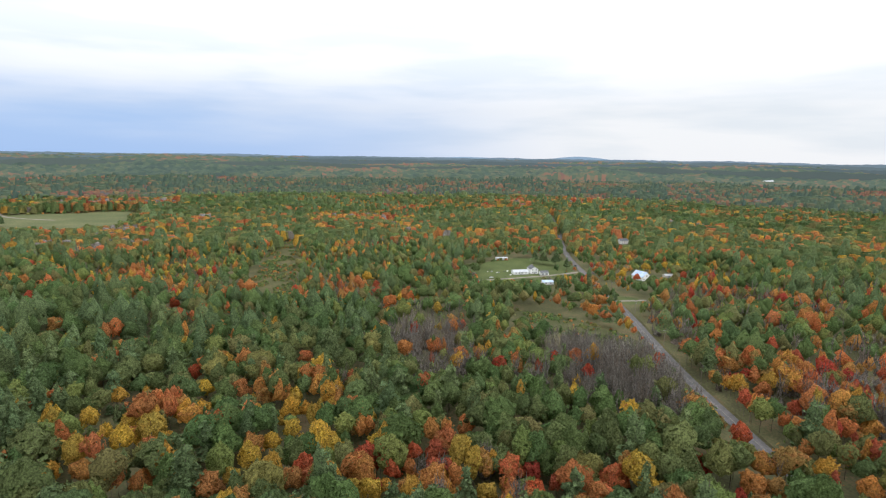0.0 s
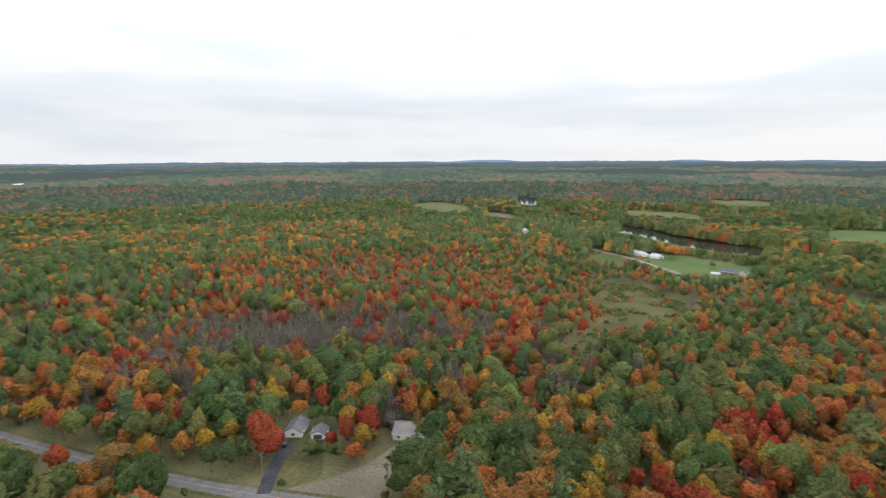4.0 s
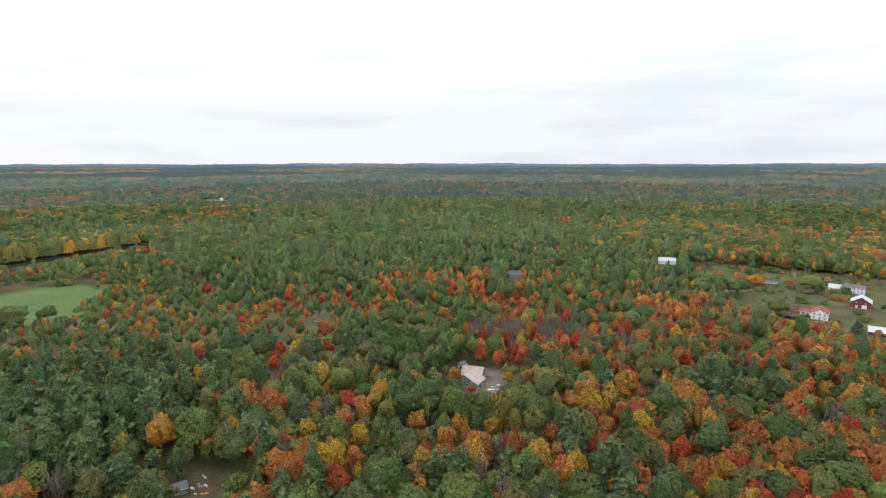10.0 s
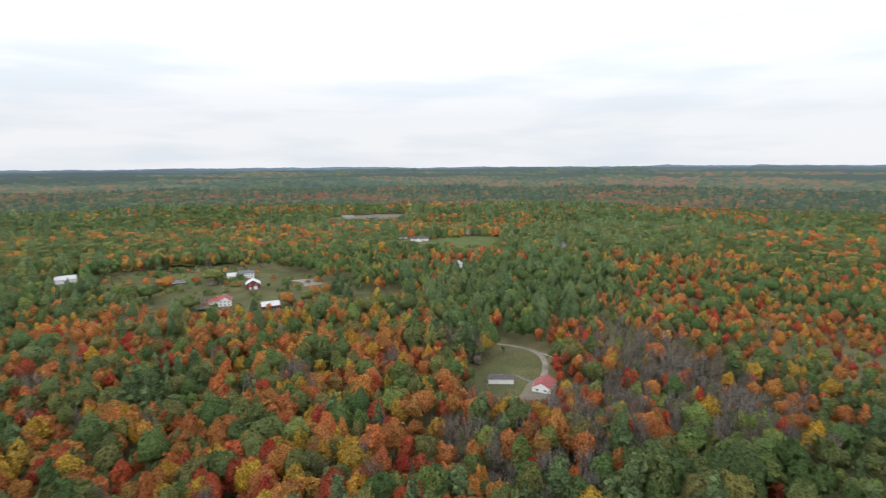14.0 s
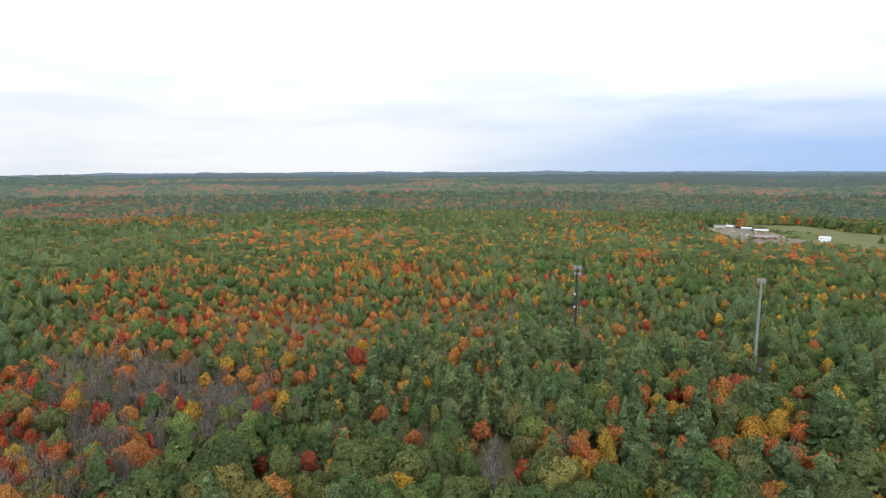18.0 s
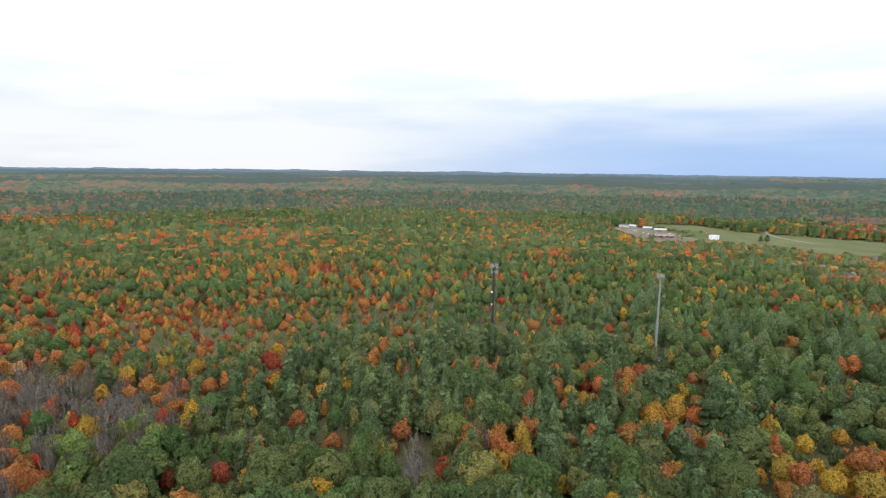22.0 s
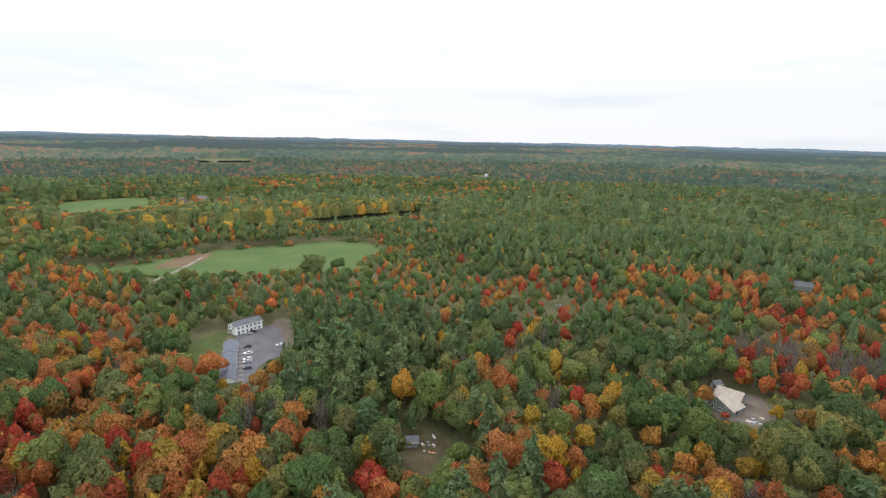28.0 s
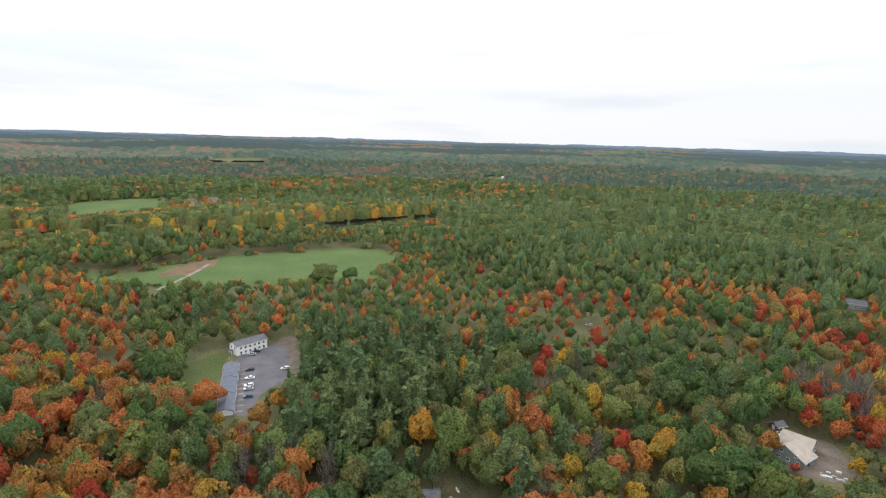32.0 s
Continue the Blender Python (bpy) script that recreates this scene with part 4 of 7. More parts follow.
house("house", "brown house with pale roof behind an orange tree", -190, -548, -15, 15, 8, 3.2, 1.8, M_BROWN, M_ROOFGREY, [("b", 3, 1.0, 1.1, 1.1, 1)], [("b", 0, 1.0, 2.0, M_TRIM)])
house("house", "small white house beside a brown one", -173, -552, 20, 9, 7, 3.0, 2.0, M_WHITE, M_ROOFDARK, [("b", 2, 1.0, 1.0, 1.1, 1)], ())
house("barn", "white barn with pale metal roof", -117, -641, -10, 18, 10, 4.4, 3.0, M_WHITE, M_ROOFPALE, (), [("b", 0, 3, 3, M_GREY)], category="barn")
OPEN.append([(-128, -632), (-104, -632), (-104, -640), (-128, -640)])
house("house", "grey-roofed house half hidden by green trees", 46, -536, 10, 14, 9, 4.2, 2.4, M_GREY, M_ROOFGREY, [("b", 3, 1.0, 1.0, 1.2, 1)], ())
OPEN.append([(38, -528), (54, -528), (54, -536), (38, -536)])
house("house", "white house with dark roof by a field", -570, -600, -45, 27, 9, 3.2, 2.6, M_WHITE, M_ROOFDARK, [("b", 5, 1.0, 1.1, 1.1, 1)], [("b", 0, 1.0, 2.0, M_GREY)])
house("house", "gabled white front of the long house", -560, -592, 45, 9, 8, 3.2, 2.8, M_WHITE, M_ROOFDARK, [("r", 2, 1.0, 1.0, 1.2, 1)], ())
house("garage", "white garage with dark roof near a field", -566, -634, -45, 12, 8, 3.0, 2.4, M_WHITE, M_ROOFDARK, (), [("b", 0, 5, 2.3, M_GREY)], category="garage")
OPEN.append([(-590, -570), (-545, -560), (-545, -640), (-580, -650)])
house("house", "grey house among yellow trees", -660, -399, 30, 14, 9, 4.4, 3.4, M_GREY, M_ROOFGREY, [("r", 2, 1.0, 1.1, 1.2, 2)], ())
house("shed", "small white shed beside a grey house", -650, -379, 20, 8, 6, 2.6, 1.6, M_WHITE, M_ROOFPALE, (), [("r", 0, 2, 2, M_GREY)], category="shed")
house("house", "white gable among dark trees", -449, -408, 40, 10, 8, 4.6, 3.0, M_WHITE, M_ROOFPALE, [("r", 2, 1.0, 1.0, 1.2, 2)], ())
OPEN.append([(-455, -398), (-436, -410), (-446, -416), (-460, -406)])
# ---- river houses ----
house("house", "long white house with pale roof by the river", 699, 6, 40, 24, 10, 3.4, 2.6, M_WHITE, M_ROOFPALE, [("l", 2, 1.0, 1.1, 1.1, 1), ("f", 5, 1.0, 1.1, 1.1, 1)], [("f", 2, 1.0, 2.0, M_GREY)])
house("garage", "white garage beside the river house", 686, -14, 50, 13, 9, 3.0, 2.4, M_WHITE, M_ROOFPALE, (), [("l", 0, 4.8, 2.3, M_GREY)], category="garage")
house("house", "brown house with grey roof near the river", 611, -84, 65, 17, 9, 3.4, 3.0, M_BROWN, M_ROOFGREY, [("l", 2, 1.0, 1.1, 1.1, 1), ("b", 3, 1.0, 1.1, 1.1, 1)], [("l", 0, 1.0, 2.0, M_TRIM)], chimney=(3, 0))
house("house", "tan gabled wing of the river house", 608, -95, -20, 9, 8, 3.6, 3.0, M_CREAM, M_ROOFGREY, [("l", 2, 1.0, 1.0, 1.1, 1)], ())
house("boat_shed", "low white boat shelter on the lawn", 606, -70, 70, 8, 4, 1.8, 0.8, M_WHITE, M_ROOFPALE, category="shed")
# ---- the far farm yard ----
house("barn", "long red-walled barn with pale roof", -800, 705, 60, 34, 12, 4.2, 2.6, M_BARNRED, M_ROOFWORN, [("f", 8, 1.6, 1.2, 1.0, 1)], [("f", 0, 4, 3.4, M_TRIM)], category="barn", group="farm yard buildings")
house("shed", "white yard shed with pale roof", -966, 745, 40, 20, 8, 4.0, 2.0, M_CREAM, M_ROOFWORN, [("f", 4, 1.2, 1.2, 1.0, 1)], (), category="shed", group="farm yard buildings")
house("shed", "white tent-like yard shed", -958, 762, 20, 16, 9, 3.6, 2.6, M_GREY, M_ROOFPALE, (), [("l", 0, 3, 3, M_GREY)], category="shed", group="farm yard buildings")
house("shed", "open-sided grey yard shed", -925, 772, 60, 18, 9, 3.4, 1.8, M_GREY, M_ROOFPALE, (), (), category="shed", group="farm yard buildings")
house("greenhouse", "long pale greenhouse in the farm yard", -893, 778, 62, 24, 7, 2.8, 2.0, M_GREY, M_ROOFPALE, (), (), category="greenhouse", group="farm yard buildings")
house("farmhouse", "white farmhouse with pale roof and red tree", -758, 782, 50, 16, 10, 4.8, 2.8, M_WHITE, M_ROOFPALE, [("f", 4, 1.0, 1.1, 1.2, 2)], [("f", 0, 1, 2, M_GREY)], group="farm yard buildings")
house("garage", "white garage near the farmhouse", -745, 768, 50, 9, 7, 2.8, 1.8, M_WHITE, M_ROOFPALE, (), [("f", 0, 3, 2.2, M_GREY)], category="garage", group="farm yard buildings")
house("trailer", "white trailer beside the hayfield track", -792, 985, 30, 14, 5, 3.0, 0.8, M_WHITE, M_ROOFPALE, category="trailer")
house("house", "white house behind the hayfield", -775, 1150, 30, 14, 10, 5.0, 3.0, M_WHITE, M_ROOFPALE, [("f", 4, 1.0, 1.1, 1.2, 2)], ())
house("house", "tan house behind the hayfield", -764, 1176, 60, 13, 10, 5.2, 4.0, M_CREAM, M_ROOFDARK, [("f", 3, 1.0, 1.1, 1.2, 2)], ())


def far_house(label, x, y, turn, L, W, walls=None, roof=None):
    house("house", label, x, y, turn, L, W, 5.0, 3.2, walls or M_WHITE, roof or M_ROOFPALE, [("f", 3, 1.0, 1.2, 1.3, 1)], (), group="far houses")
    r = math.hypot(x, y)
    ux, uy = x / r, y / r
    OPEN.append([(x - uy * L * 0.7, y + ux * L * 0.7), (x + uy * L * 0.7, y - ux * L * 0.7), (x + uy * L * 0.7 + ux * 4, y - ux * L * 0.7 + uy * 4), (x - uy * L * 0.7 + ux * 4, y + ux * L * 0.7 + uy * 4)])


far_house("white house in a gap of the far woods", 1496, -439, 70, 16, 10)
far_house("pale house at the edge of a river field", 1122, -450, 60, 20, 10, M_CREAM, M_ROOFPALE)
far_house("white house by a small far field", 936, -1352, 40, 26, 12)
far_house("white house deep in the far woods", 1035, -1390, 40, 14, 10)
far_house("long white building at the river bend", 1902, 517, 70, 40, 16)
far_house("white house near the river field", 1293, 411, 40, 16, 10)
far_house("white house roof in riverside trees", 852, 181, 30, 16, 9)
far_house("pale shed roof across the river", 1785, 1165, 50, 44, 12)
far_house("low pale farm sheds in the distance", -690, -949, -40, 24, 10, M_GREY, M_ROOFWORN)
far_house("grey roofed house of a distant farm", -720, -905, -30, 24, 12, M_BROWN, M_ROOFGREY)
far_house("long pale shed of a distant farm", -860, -948, -35, 24, 9, M_CREAM, M_ROOFWORN)
far_house("white row beyond the distant farm", -606, -1065, -20, 24, 8, M_WHITE, M_ROOFGREY)
far_house("long cream building in the western woods", -1483, 132, 80, 46, 14, M_CREAM, M_ROOFPALE)
far_house("small brown roof in the western woods", -1509, 196, 80, 20, 10, M_BROWN, M_ROOFTAN)
far_house("pair of white houses far to the north", 6, 2050, 10, 30, 14)
far_house("white house on a far northern slope", -40, 2090, 10, 20, 12)
far_house("house in a northern gap of the woods", -100, 990, 0, 14, 9, M_CREAM, M_ROOFGREY)
far_house("long pale building far to the north-east", 1320, 2200, 30, 60, 14)
far_house("white house far to the south", -420, -2260, 0, 26, 14)
far_house("pale house on a far southern slope", -727, -2384, 0, 44, 12)
far_house("pale house in the far south woods", 290, -2250, 0, 40, 12)
far_house("white house far to the south-east", 1421, -1824, 30, 20, 12)
for k in range(5):
    far_house("white house among far eastern trees", 1640 + 60 * k, 900 - 130 * k, 40, 18, 10)


# ---- masts ----
def antenna_ring(ob, z, r, n, h, reach):
    """A ring mount with upright panel aerials."""
    part("platform", tube([(0, 0, z - 0.1), (0, 0, z + 0.1)], [r, r], 12), M_STEEL, ob)
    for k in range(n):
        a = 2 * math.pi * (k // 3) / (n / 3) + (k % 3 - 1) * 0.42 + 0.3
        x, y = math.cos(a) * reach, math.sin(a) * reach
        arm = part("mount_arm", tube([(math.cos(a) * r * 0.8, math.sin(a) * r * 0.8, z), (x, y, z)], [0.06, 0.06], 6), M_STEEL, ob)
        part("panel_aerial", boxes((x - 0.15, x + 0.15, y - 0.13, y + 0.13, z - h / 2, z + h / 2)), M_AERIAL, arm, "pale grey upright panel")


def monopole(x, y, top):
    ob = new("mobile_phone_mast")
    ob.matrix_basis = pose(x, y, 0, 0, 0, 20)
    part("pole", tube([(0, 0, 0), (0, 0, top * 0.35), (0, 0, top * 0.7), (0, 0, top)], [0.85, 0.72, 0.58, 0.45], 14), M_STEEL, ob)
    part("base_plate", tube([(0, 0, 0), (0, 0, 0.4)], [1.4, 1.4], 12), M_GREY, ob)
    antenna_ring(ob, top - 1.2, 1.2, 12, 2.4, 2.1)
    for k in range(8):
        part("cable_clamp", tube([(0, 0, top * (k + 1) / 10), (0, 0, top * (k + 1) / 10 + 0.25)], [0.82 - 0.035 * k, 0.82 - 0.035 * k], 10), M_STEEL, ob)
    return tagged(ob, "tall grey steel phone mast with a ring of aerials", "mast", "phone masts")


def lattice_mast(x, y, top):
    ob = new("lattice_mast")
    ob.matrix_basis = pose(x, y, 0, 0, 0, 10)
    foot = [Vector((math.cos(a), math.sin(a), 0)) for a in (0.4, 2.494, 4.588)]
    width = lambda z: 1.9 - 0.9 * z / top
    for f in foot:
        part("leg", tube([f * width(0), f * width(top * 0.5) + Vector((0, 0, top * 0.5)), f * width(top) + Vector((0, 0, top))], [0.16, 0.14, 0.12], 8), M_MASTSTEEL, ob)
    n = 26
    for k in range(n):
        z0, z1 = top * k / n, top * (k + 1) / n
        for i in range(3):
            a, b = foot[i], foot[(i + 1) % 3]
            p, q = (a, b) if k % 2 else (b, a)
            part("brace", tube([p * width(z0) + Vector((0, 0, z0)), q * width(z1) + Vector((0, 0, z1))], [0.07, 0.07], 4), M_MASTSTEEL, ob)
    part("cable_run", boxes((-1.25, -0.55, -0.5, 0.2, 0, top - 2)), M_DARKSTEEL, ob, "thick black bundle of cables")
    part("climbing_ladder", boxes((-0.9, -0.8, 0.5, 0.6, 0, top), (-0.5, -0.4, 0.5, 0.6, 0, top)), M_DARKSTEEL, ob)
    antenna_ring(ob, top - 0.8, 1.3, 12, 2.6, 2.3)
    antenna_ring(ob, top - 4.6, 1.3, 9, 2.2, 2.0)
    for z, a in ((top - 17, 0.2), (top - 25, 0.2)):
        cx, cy = -1.6 * math.sin(a) + 1.2, -1.8
        part("dish", tube([(cx, cy, z), (cx + 0.1, cy - 0.35, z)], [0.35, 0.75], 12), M_TRIM, ob, "small white dish aerial")
    return tagged(ob, "dark lattice phone mast with cables and aerials", "mast", "phone masts")


lattice_mast(-302, 138, 60)
monopole(-256, 226, 58)
house("equipment_hut", "small pale hut at the mast foot", -262, 234, 20, 5, 3.5, 2.6, 0.7, M_CREAM, M_ROOFGREY, category="hut")


def power_pole(x, y, turn, h=10.5):
    ob = new("utility_pole")
    ob.matrix_basis = pose(x, y, 0, 0, 0, turn)
    part("pole", tube([(0, 0, 0), (0, 0, h * 0.5), (0, 0, h)], [0.19, 0.16, 0.12], 8), M_WOODPOLE, ob)
    part("crossarm", boxes((-1.2, 1.2, -0.06, 0.06, h - 0.9, h - 0.76)), M_WOODPOLE, ob)
    for k in (-1.05, -0.4, 0.4, 1.05):
        part("insulator", tube([(k, 0, h - 0.76), (k, 0, h - 0.5)], [0.05, 0.04], 6), M_TRIM, ob)
    part("transformer", tube([(0.32, 0, h - 2.6), (0.32, 0, h - 1.7)], [0.24, 0.24], 10), M_GREY, ob, "grey can-shaped transformer")
    return tagged(ob, "weathered wooden utility pole beside the road", "pole", "utility poles")


POLES = [(152, 470), (149, 400), (143, 330), (141, 275), (141, 228), (142.5, 178), (149, 130), (158, 82)]
for x, y in POLES:
    power_pole(x, y, 4)


def wires():
    bm = bmesh.new()
    for (ax, ay), (bx, by) in zip(POLES, POLES[1:]):
        for off, z in ((-1.05, 10.0), (0.4, 10.0), (1.05, 10.0), (0, 7.2)):
            pts = []
            for k in range(9):
                s = k / 8
                pts.append((ax + off + (bx - ax) * s, ay + (by - ay) * s, z - 3.6 * s * (1 - s)))
            t = tube(pts, [0.022] * 9, 3)
            me = bpy.data.meshes.new("tmp")
            t.to_mesh(me)
            t.free()
            bm.from_mesh(me)
            bpy.data.meshes.remove(me)
    me = bpy.data.meshes.new("power_line")
    bm.to_mesh(me)
    bm.free()
    me.materials.append(M_DARKSTEEL)
    tagged(new("power_line", me), "thin sagging power lines between the poles", "cable", kind="stuff")


wires()


# ---- loose things ----
def kayak(label, x, y, turn, mat, L=3.4):
    ob = new("kayak")
    ob.matrix_basis = pose(x, y, 0.13, 0, 0, turn)
    bm = bmesh.new()
    n, sides = 9, 8
    rings = []
    for k in range(n):
        s = k / (n - 1) * 2 - 1
        w = max(0.02, 0.42 * (1 - abs(s) ** 2.4))
        rings.append([bm.verts.new((s * L / 2, w * math.cos(2 * math.pi * i / sides), 0.2 + 0.2 * (w / 0.42) * math.sin(2 * math.pi * i / sides) + 0.1 * s * s)) for i in range(sides)])
    for a, b in zip(rings, rings[1:]):
        for i in range(sides):
            bm.faces.new((a[i], a[(i + 1) % sides], b[(i + 1) % sides], b[i]))
    bm.faces.new(rings[0])
    bm.faces.new(rings[-1][::-1])
    part("hull", bm, mat, ob)
    part("cockpit_rim", tube([(0, 0, 0.38), (0, 0, 0.44)], [0.3, 0.28], 10), M_RUBBER, ob)
    return tagged(ob, label, "kayak")


kayak("orange kayak lying in a worn yard", 122, -152, 25, M_PLASTIC)
kayak("white rowing boat lying in a worn yard", 128.5, -161, -30, M_TRIM, 3.8)


def heap(name, label, x, y, mats, count, spread, size, seed, category):
    """A loose heap of slabs and boxes, each piece a part."""
    rng = random.Random(seed)
    ob = new(name)
    ob.matrix_basis = pose(x, y, 0.05, 0, 0, rng.random() * 90)
    for k in range(count):
        px, py, s = rng.gauss(0, spread), rng.gauss(0, spread), size * (0.5 + rng.random())
        part("piece", boxes((px - s, px + s, py - s * 0.5, py + s * 0.5, 0, 0.3 + 0.5 * rng.random())), mats[k % len(mats)], ob)
    return tagged(ob, label, category)


heap("lumber_pile", "scattered pale boards and blocks beside the site", 30.5, -262, [M_ROOFPALE, M_GREY, M_CREAM], 12, 2.2, 0.9, 1, "lumber")
heap("lumber_pile", "white sheeting and boards behind the house", 51, -284, [M_TRIM, M_CREAM], 7, 1.6, 0.8, 2, "lumber")
heap("yard_clutter", "pale bins and boxes by the shed", 126, -155.5, [M_TRIM, M_GREY, M_CREAM], 7, 1.5, 0.45, 3, "clutter")
heap("yard_clutter", "white crates at the field edge", 333, -318, [M_TRIM, M_GREY, M_WHITE], 9, 3.0, 1.1, 4, "clutter")
heap("yard_clutter", "loose things scattered over the lawn", 56, 540, [M_TRIM, M_GREY, M_DARKSTEEL], 10, 9.0, 0.8, 5, "clutter")
heap("yard_clutter", "pallets and tanks in the farm yard", -840, 730, [M_TRIM, M_GREY, M_CREAM], 16, 16.0, 2.0, 6, "clutter")
heap("yard_clutter", "pale materials stacked in the farm yard", -930, 730, [M_TRIM, M_ROOFPALE, M_CREAM], 16, 16.0, 2.2, 7, "clutter")
heap("yard_clutter", "white trailers and tanks crowded in the farm yard", -958, 755, [M_TRIM, M_GREY, M_WHITE, M_DARKSTEEL], 26, 13.0, 1.7, 8, "clutter")
heap("yard_clutter", "vehicles and stacks scattered through the farm yard", -890, 735, [M_DARKSTEEL, M_TRIM, M_BROWN, M_GREY], 24, 20.0, 1.6, 9, "clutter")
OPEN.append([(328, -322), (338, -322), (338, -312), (328, -312)])


def LANDMARKS():
    landmark("yellow", 150, -166, 21, 0.85, "tall bright yellow tree beside dark pines", 1)
    landmark("lime", 141, -172, 21, 1.2, "broad olive and gold tree by a yellow one", 2)
    landmark("green", 376, -288, 18, 1.9, "broad dark green tree alone in the field", 0)
    landmark("green", 365, -306, 14, 1.5, "small round green tree in the field", 1)
    landmark("orange", 243, -128, 15, 1.45, "round rust-orange tree by the motel row", 2)
    landmark("yellow", 226, -124, 8, 0.9, "small yellow tree by the motel row", 2)
    landmark("orange", 214, -136, 11, 1.2, "fiery orange tree by the car park", 1)
    landmark("orange", 221, -149, 11, 1.1, "fiery orange tree at the car park edge", 3)
    landmark("red", 74, -160, 11, 1.3, "deep crimson maple among green trees", 0)
    landmark("red", 119, -118, 13, 1.6, "wide crimson maple near the shed yard", 1)
    landmark("orange", 111, -116, 13, 1.35, "scarlet-orange maple near the shed yard", 3)
    landmark("yellow", 166, -83, 13, 1.1)
    landmark("orange", 145, -86, 12, 1.2)
    landmark("bare", 158, -128, 20, 0.8, "tall dead pale pine among green pines", 0)
    landmark("yellow", -70, 181, 14, 1.2)
    landmark("yellow", -116, 199, 16, 1.3)
    landmark("yellow", -124, 192, 14, 1.2)
    landmark("red", -17, 175, 12, 1.1)
    landmark("yellow", -68, 234, 12, 1.0)
    landmark("red", 165, 143, 17, 1.25, "tall crimson maple beside the driveway", 0)
    landmark("red", 160, 136, 14, 1.4, "crimson maple beside the driveway", 1)
    landmark("red", 203, 138, 11, 1.0)
    landmark("red", 176, 117, 8, 1.25, "round dark red tree before the garage", 2)
    landmark("red", 188, 106, 15, 1.15, "pointed crimson tree at the gravel lot", 3)
    landmark("orange", 171, 103, 8, 1.5, "rust-red tree at the gravel lot", 0)
    landmark("yellow", 179, 104, 12, 0.95, "slim yellow tree at the gravel lot", 1)
    landmark("yellow", 213, 90, 13, 1.05)
    landmark("lime", 168, 122, 7, 1.3, "small olive tree on the lawn", 1)
    landmark("orange", 106, 159, 11, 1.3)
    landmark("red", 101, 163, 10, 1.0)
    landmark("yellow", -173, 83, 14, 1.25, "golden tree among pines", 0)
    landmark("yellow", -187, 178, 15, 1.3)
    landmark("orange", -180, 183, 14, 1.1)
    landmark("red", -303, 4, 15, 0.9)
    landmark("orange", -290, -55, 14, 1.3)
    landmark("lime", 44, -150, 15, 1.7, "broad pale green tree crown", 2)
    landmark("lime", 35, -145, 14, 1.6, "broad pale green tree crown", 3)
    landmark("lime", 50, -142, 14, 1.5, "broad pale green tree crown", 4)
    landmark("orange", 33, -290, 12, 0.8, "slim orange tree behind the unfinished house", 1)
    landmark("red", 44, -292, 13, 0.8, "slim red tree behind the unfinished house", 1)
    landmark("yellow", 25, -268, 9, 0.9, "thin golden tree beside the building site", 2)
    landmark("red", 43, -256.5, 3.2, 2.2, "low dark red bush before the house", 2)
    landmark("red", 22, -288, 12, 1.0)
    landmark("pine", -190, -390, 12, 1.2, "dark conifer beside a low red barn", 0)
    landmark("orange", -226, -402, 12, 1.7, "rounded orange tree beside a barn", 2)
    landmark("orange", -176, -535, 13, 1.7, "rust-orange tree before a brown house", 1)
    landmark("green", -158, -512, 12, 1.7, "round green tree on the pasture", 2)
    landmark("green", -188, -575, 10, 1.6, "round green tree behind the farm", 3)
    landmark("lime", -222, -548, 12, 1.5, "broad brownish tree between farmhouses", 2)
    landmark("orange", 690, -32, 17, 1.5, "bright orange tree beside the river house", 1)
    landmark("orange", 728, -15, 13, 1.2, "orange tree behind the river house", 2)
    landmark("green", 640, -70, 8, 1.2, "small green tree on the river lawn", 1)
    landmark("pine", -690, 815, 16, 1.4, "dark pine beside the hayfield", 1)
    landmark("pine", -684, 822, 17, 1.4, "dark pine beside the hayfield", 2)
    landmark("green", 118, 545, 9, 1.0, "small dark tree beside the farmhouse", 0)
    landmark("green", 34, 535, 11, 1.2, "dark green tree on the lawn", 3)
    landmark("pine", 132, 560, 14, 1.3, "dark pine at the lawn edge", 1)
    landmark("red", 186, 503, 10, 1.1, "red tree before the blue-roofed house", 1)
    landmark("yellow", 176, 515, 11, 1.2, "golden tree beside the blue-roofed house", 2)
    landmark("red", -241, -145, 8, 1.1, "red tree beside the garage", 3)
    # single trees that stand out by their colour
    landmark("yellow", -119, 203, 12.8, 1.26, variant=1)
    landmark("yellow", -130, 209, 11.4, 1.37, variant=2)
    landmark("yellow", -146, 207, 13.6, 1.18, variant=3)
    landmark("orange", -72, 190, 12.3, 1.29, variant=0)
    landmark("yellow", -66, 194, 10.9, 1.4, variant=1)
    landmark("yellow", -66, 221, 13.1, 1.22, variant=2)
    landmark("yellow", -61, 204, 11.7, 1.33, variant=3)
    landmark("lime", -148, 261, 16.3, 1.44, variant=0)
    landmark("yellow", -111, 238, 12.6, 1.25, variant=1)
    landmark("orange", -127, 173, 11.2, 1.36, variant=2)
    landmark("orange", -95, 239, 13.4, 1.17, variant=3)
    landmark("orange", -81, 232, 12.1, 1.28, variant=0)
    landmark("orange", -76, 284, 10.7, 1.39, variant=1)
    landmark("red", -126, 259, 11.8, 1.2, variant=2)
    landmark("orange", -102, 167, 11.5, 1.31, variant=3)
    landmark("orange", -77, 162, 13.8, 1.43, variant=0)
    landmark("orange", -51, 168, 12.4, 1.24, variant=1)
    landmark("yellow", -29, 164, 11.0, 1.35, variant=2)
    landmark("yellow", -23, 162, 13.2, 1.16, variant=3)
    landmark("red", -10, 188, 10.9, 1.27, variant=0)
    landmark("red", -2, 188, 12.9, 1.38, variant=1)
    landmark("orange", 11, 208, 12.7, 1.19, variant=2)
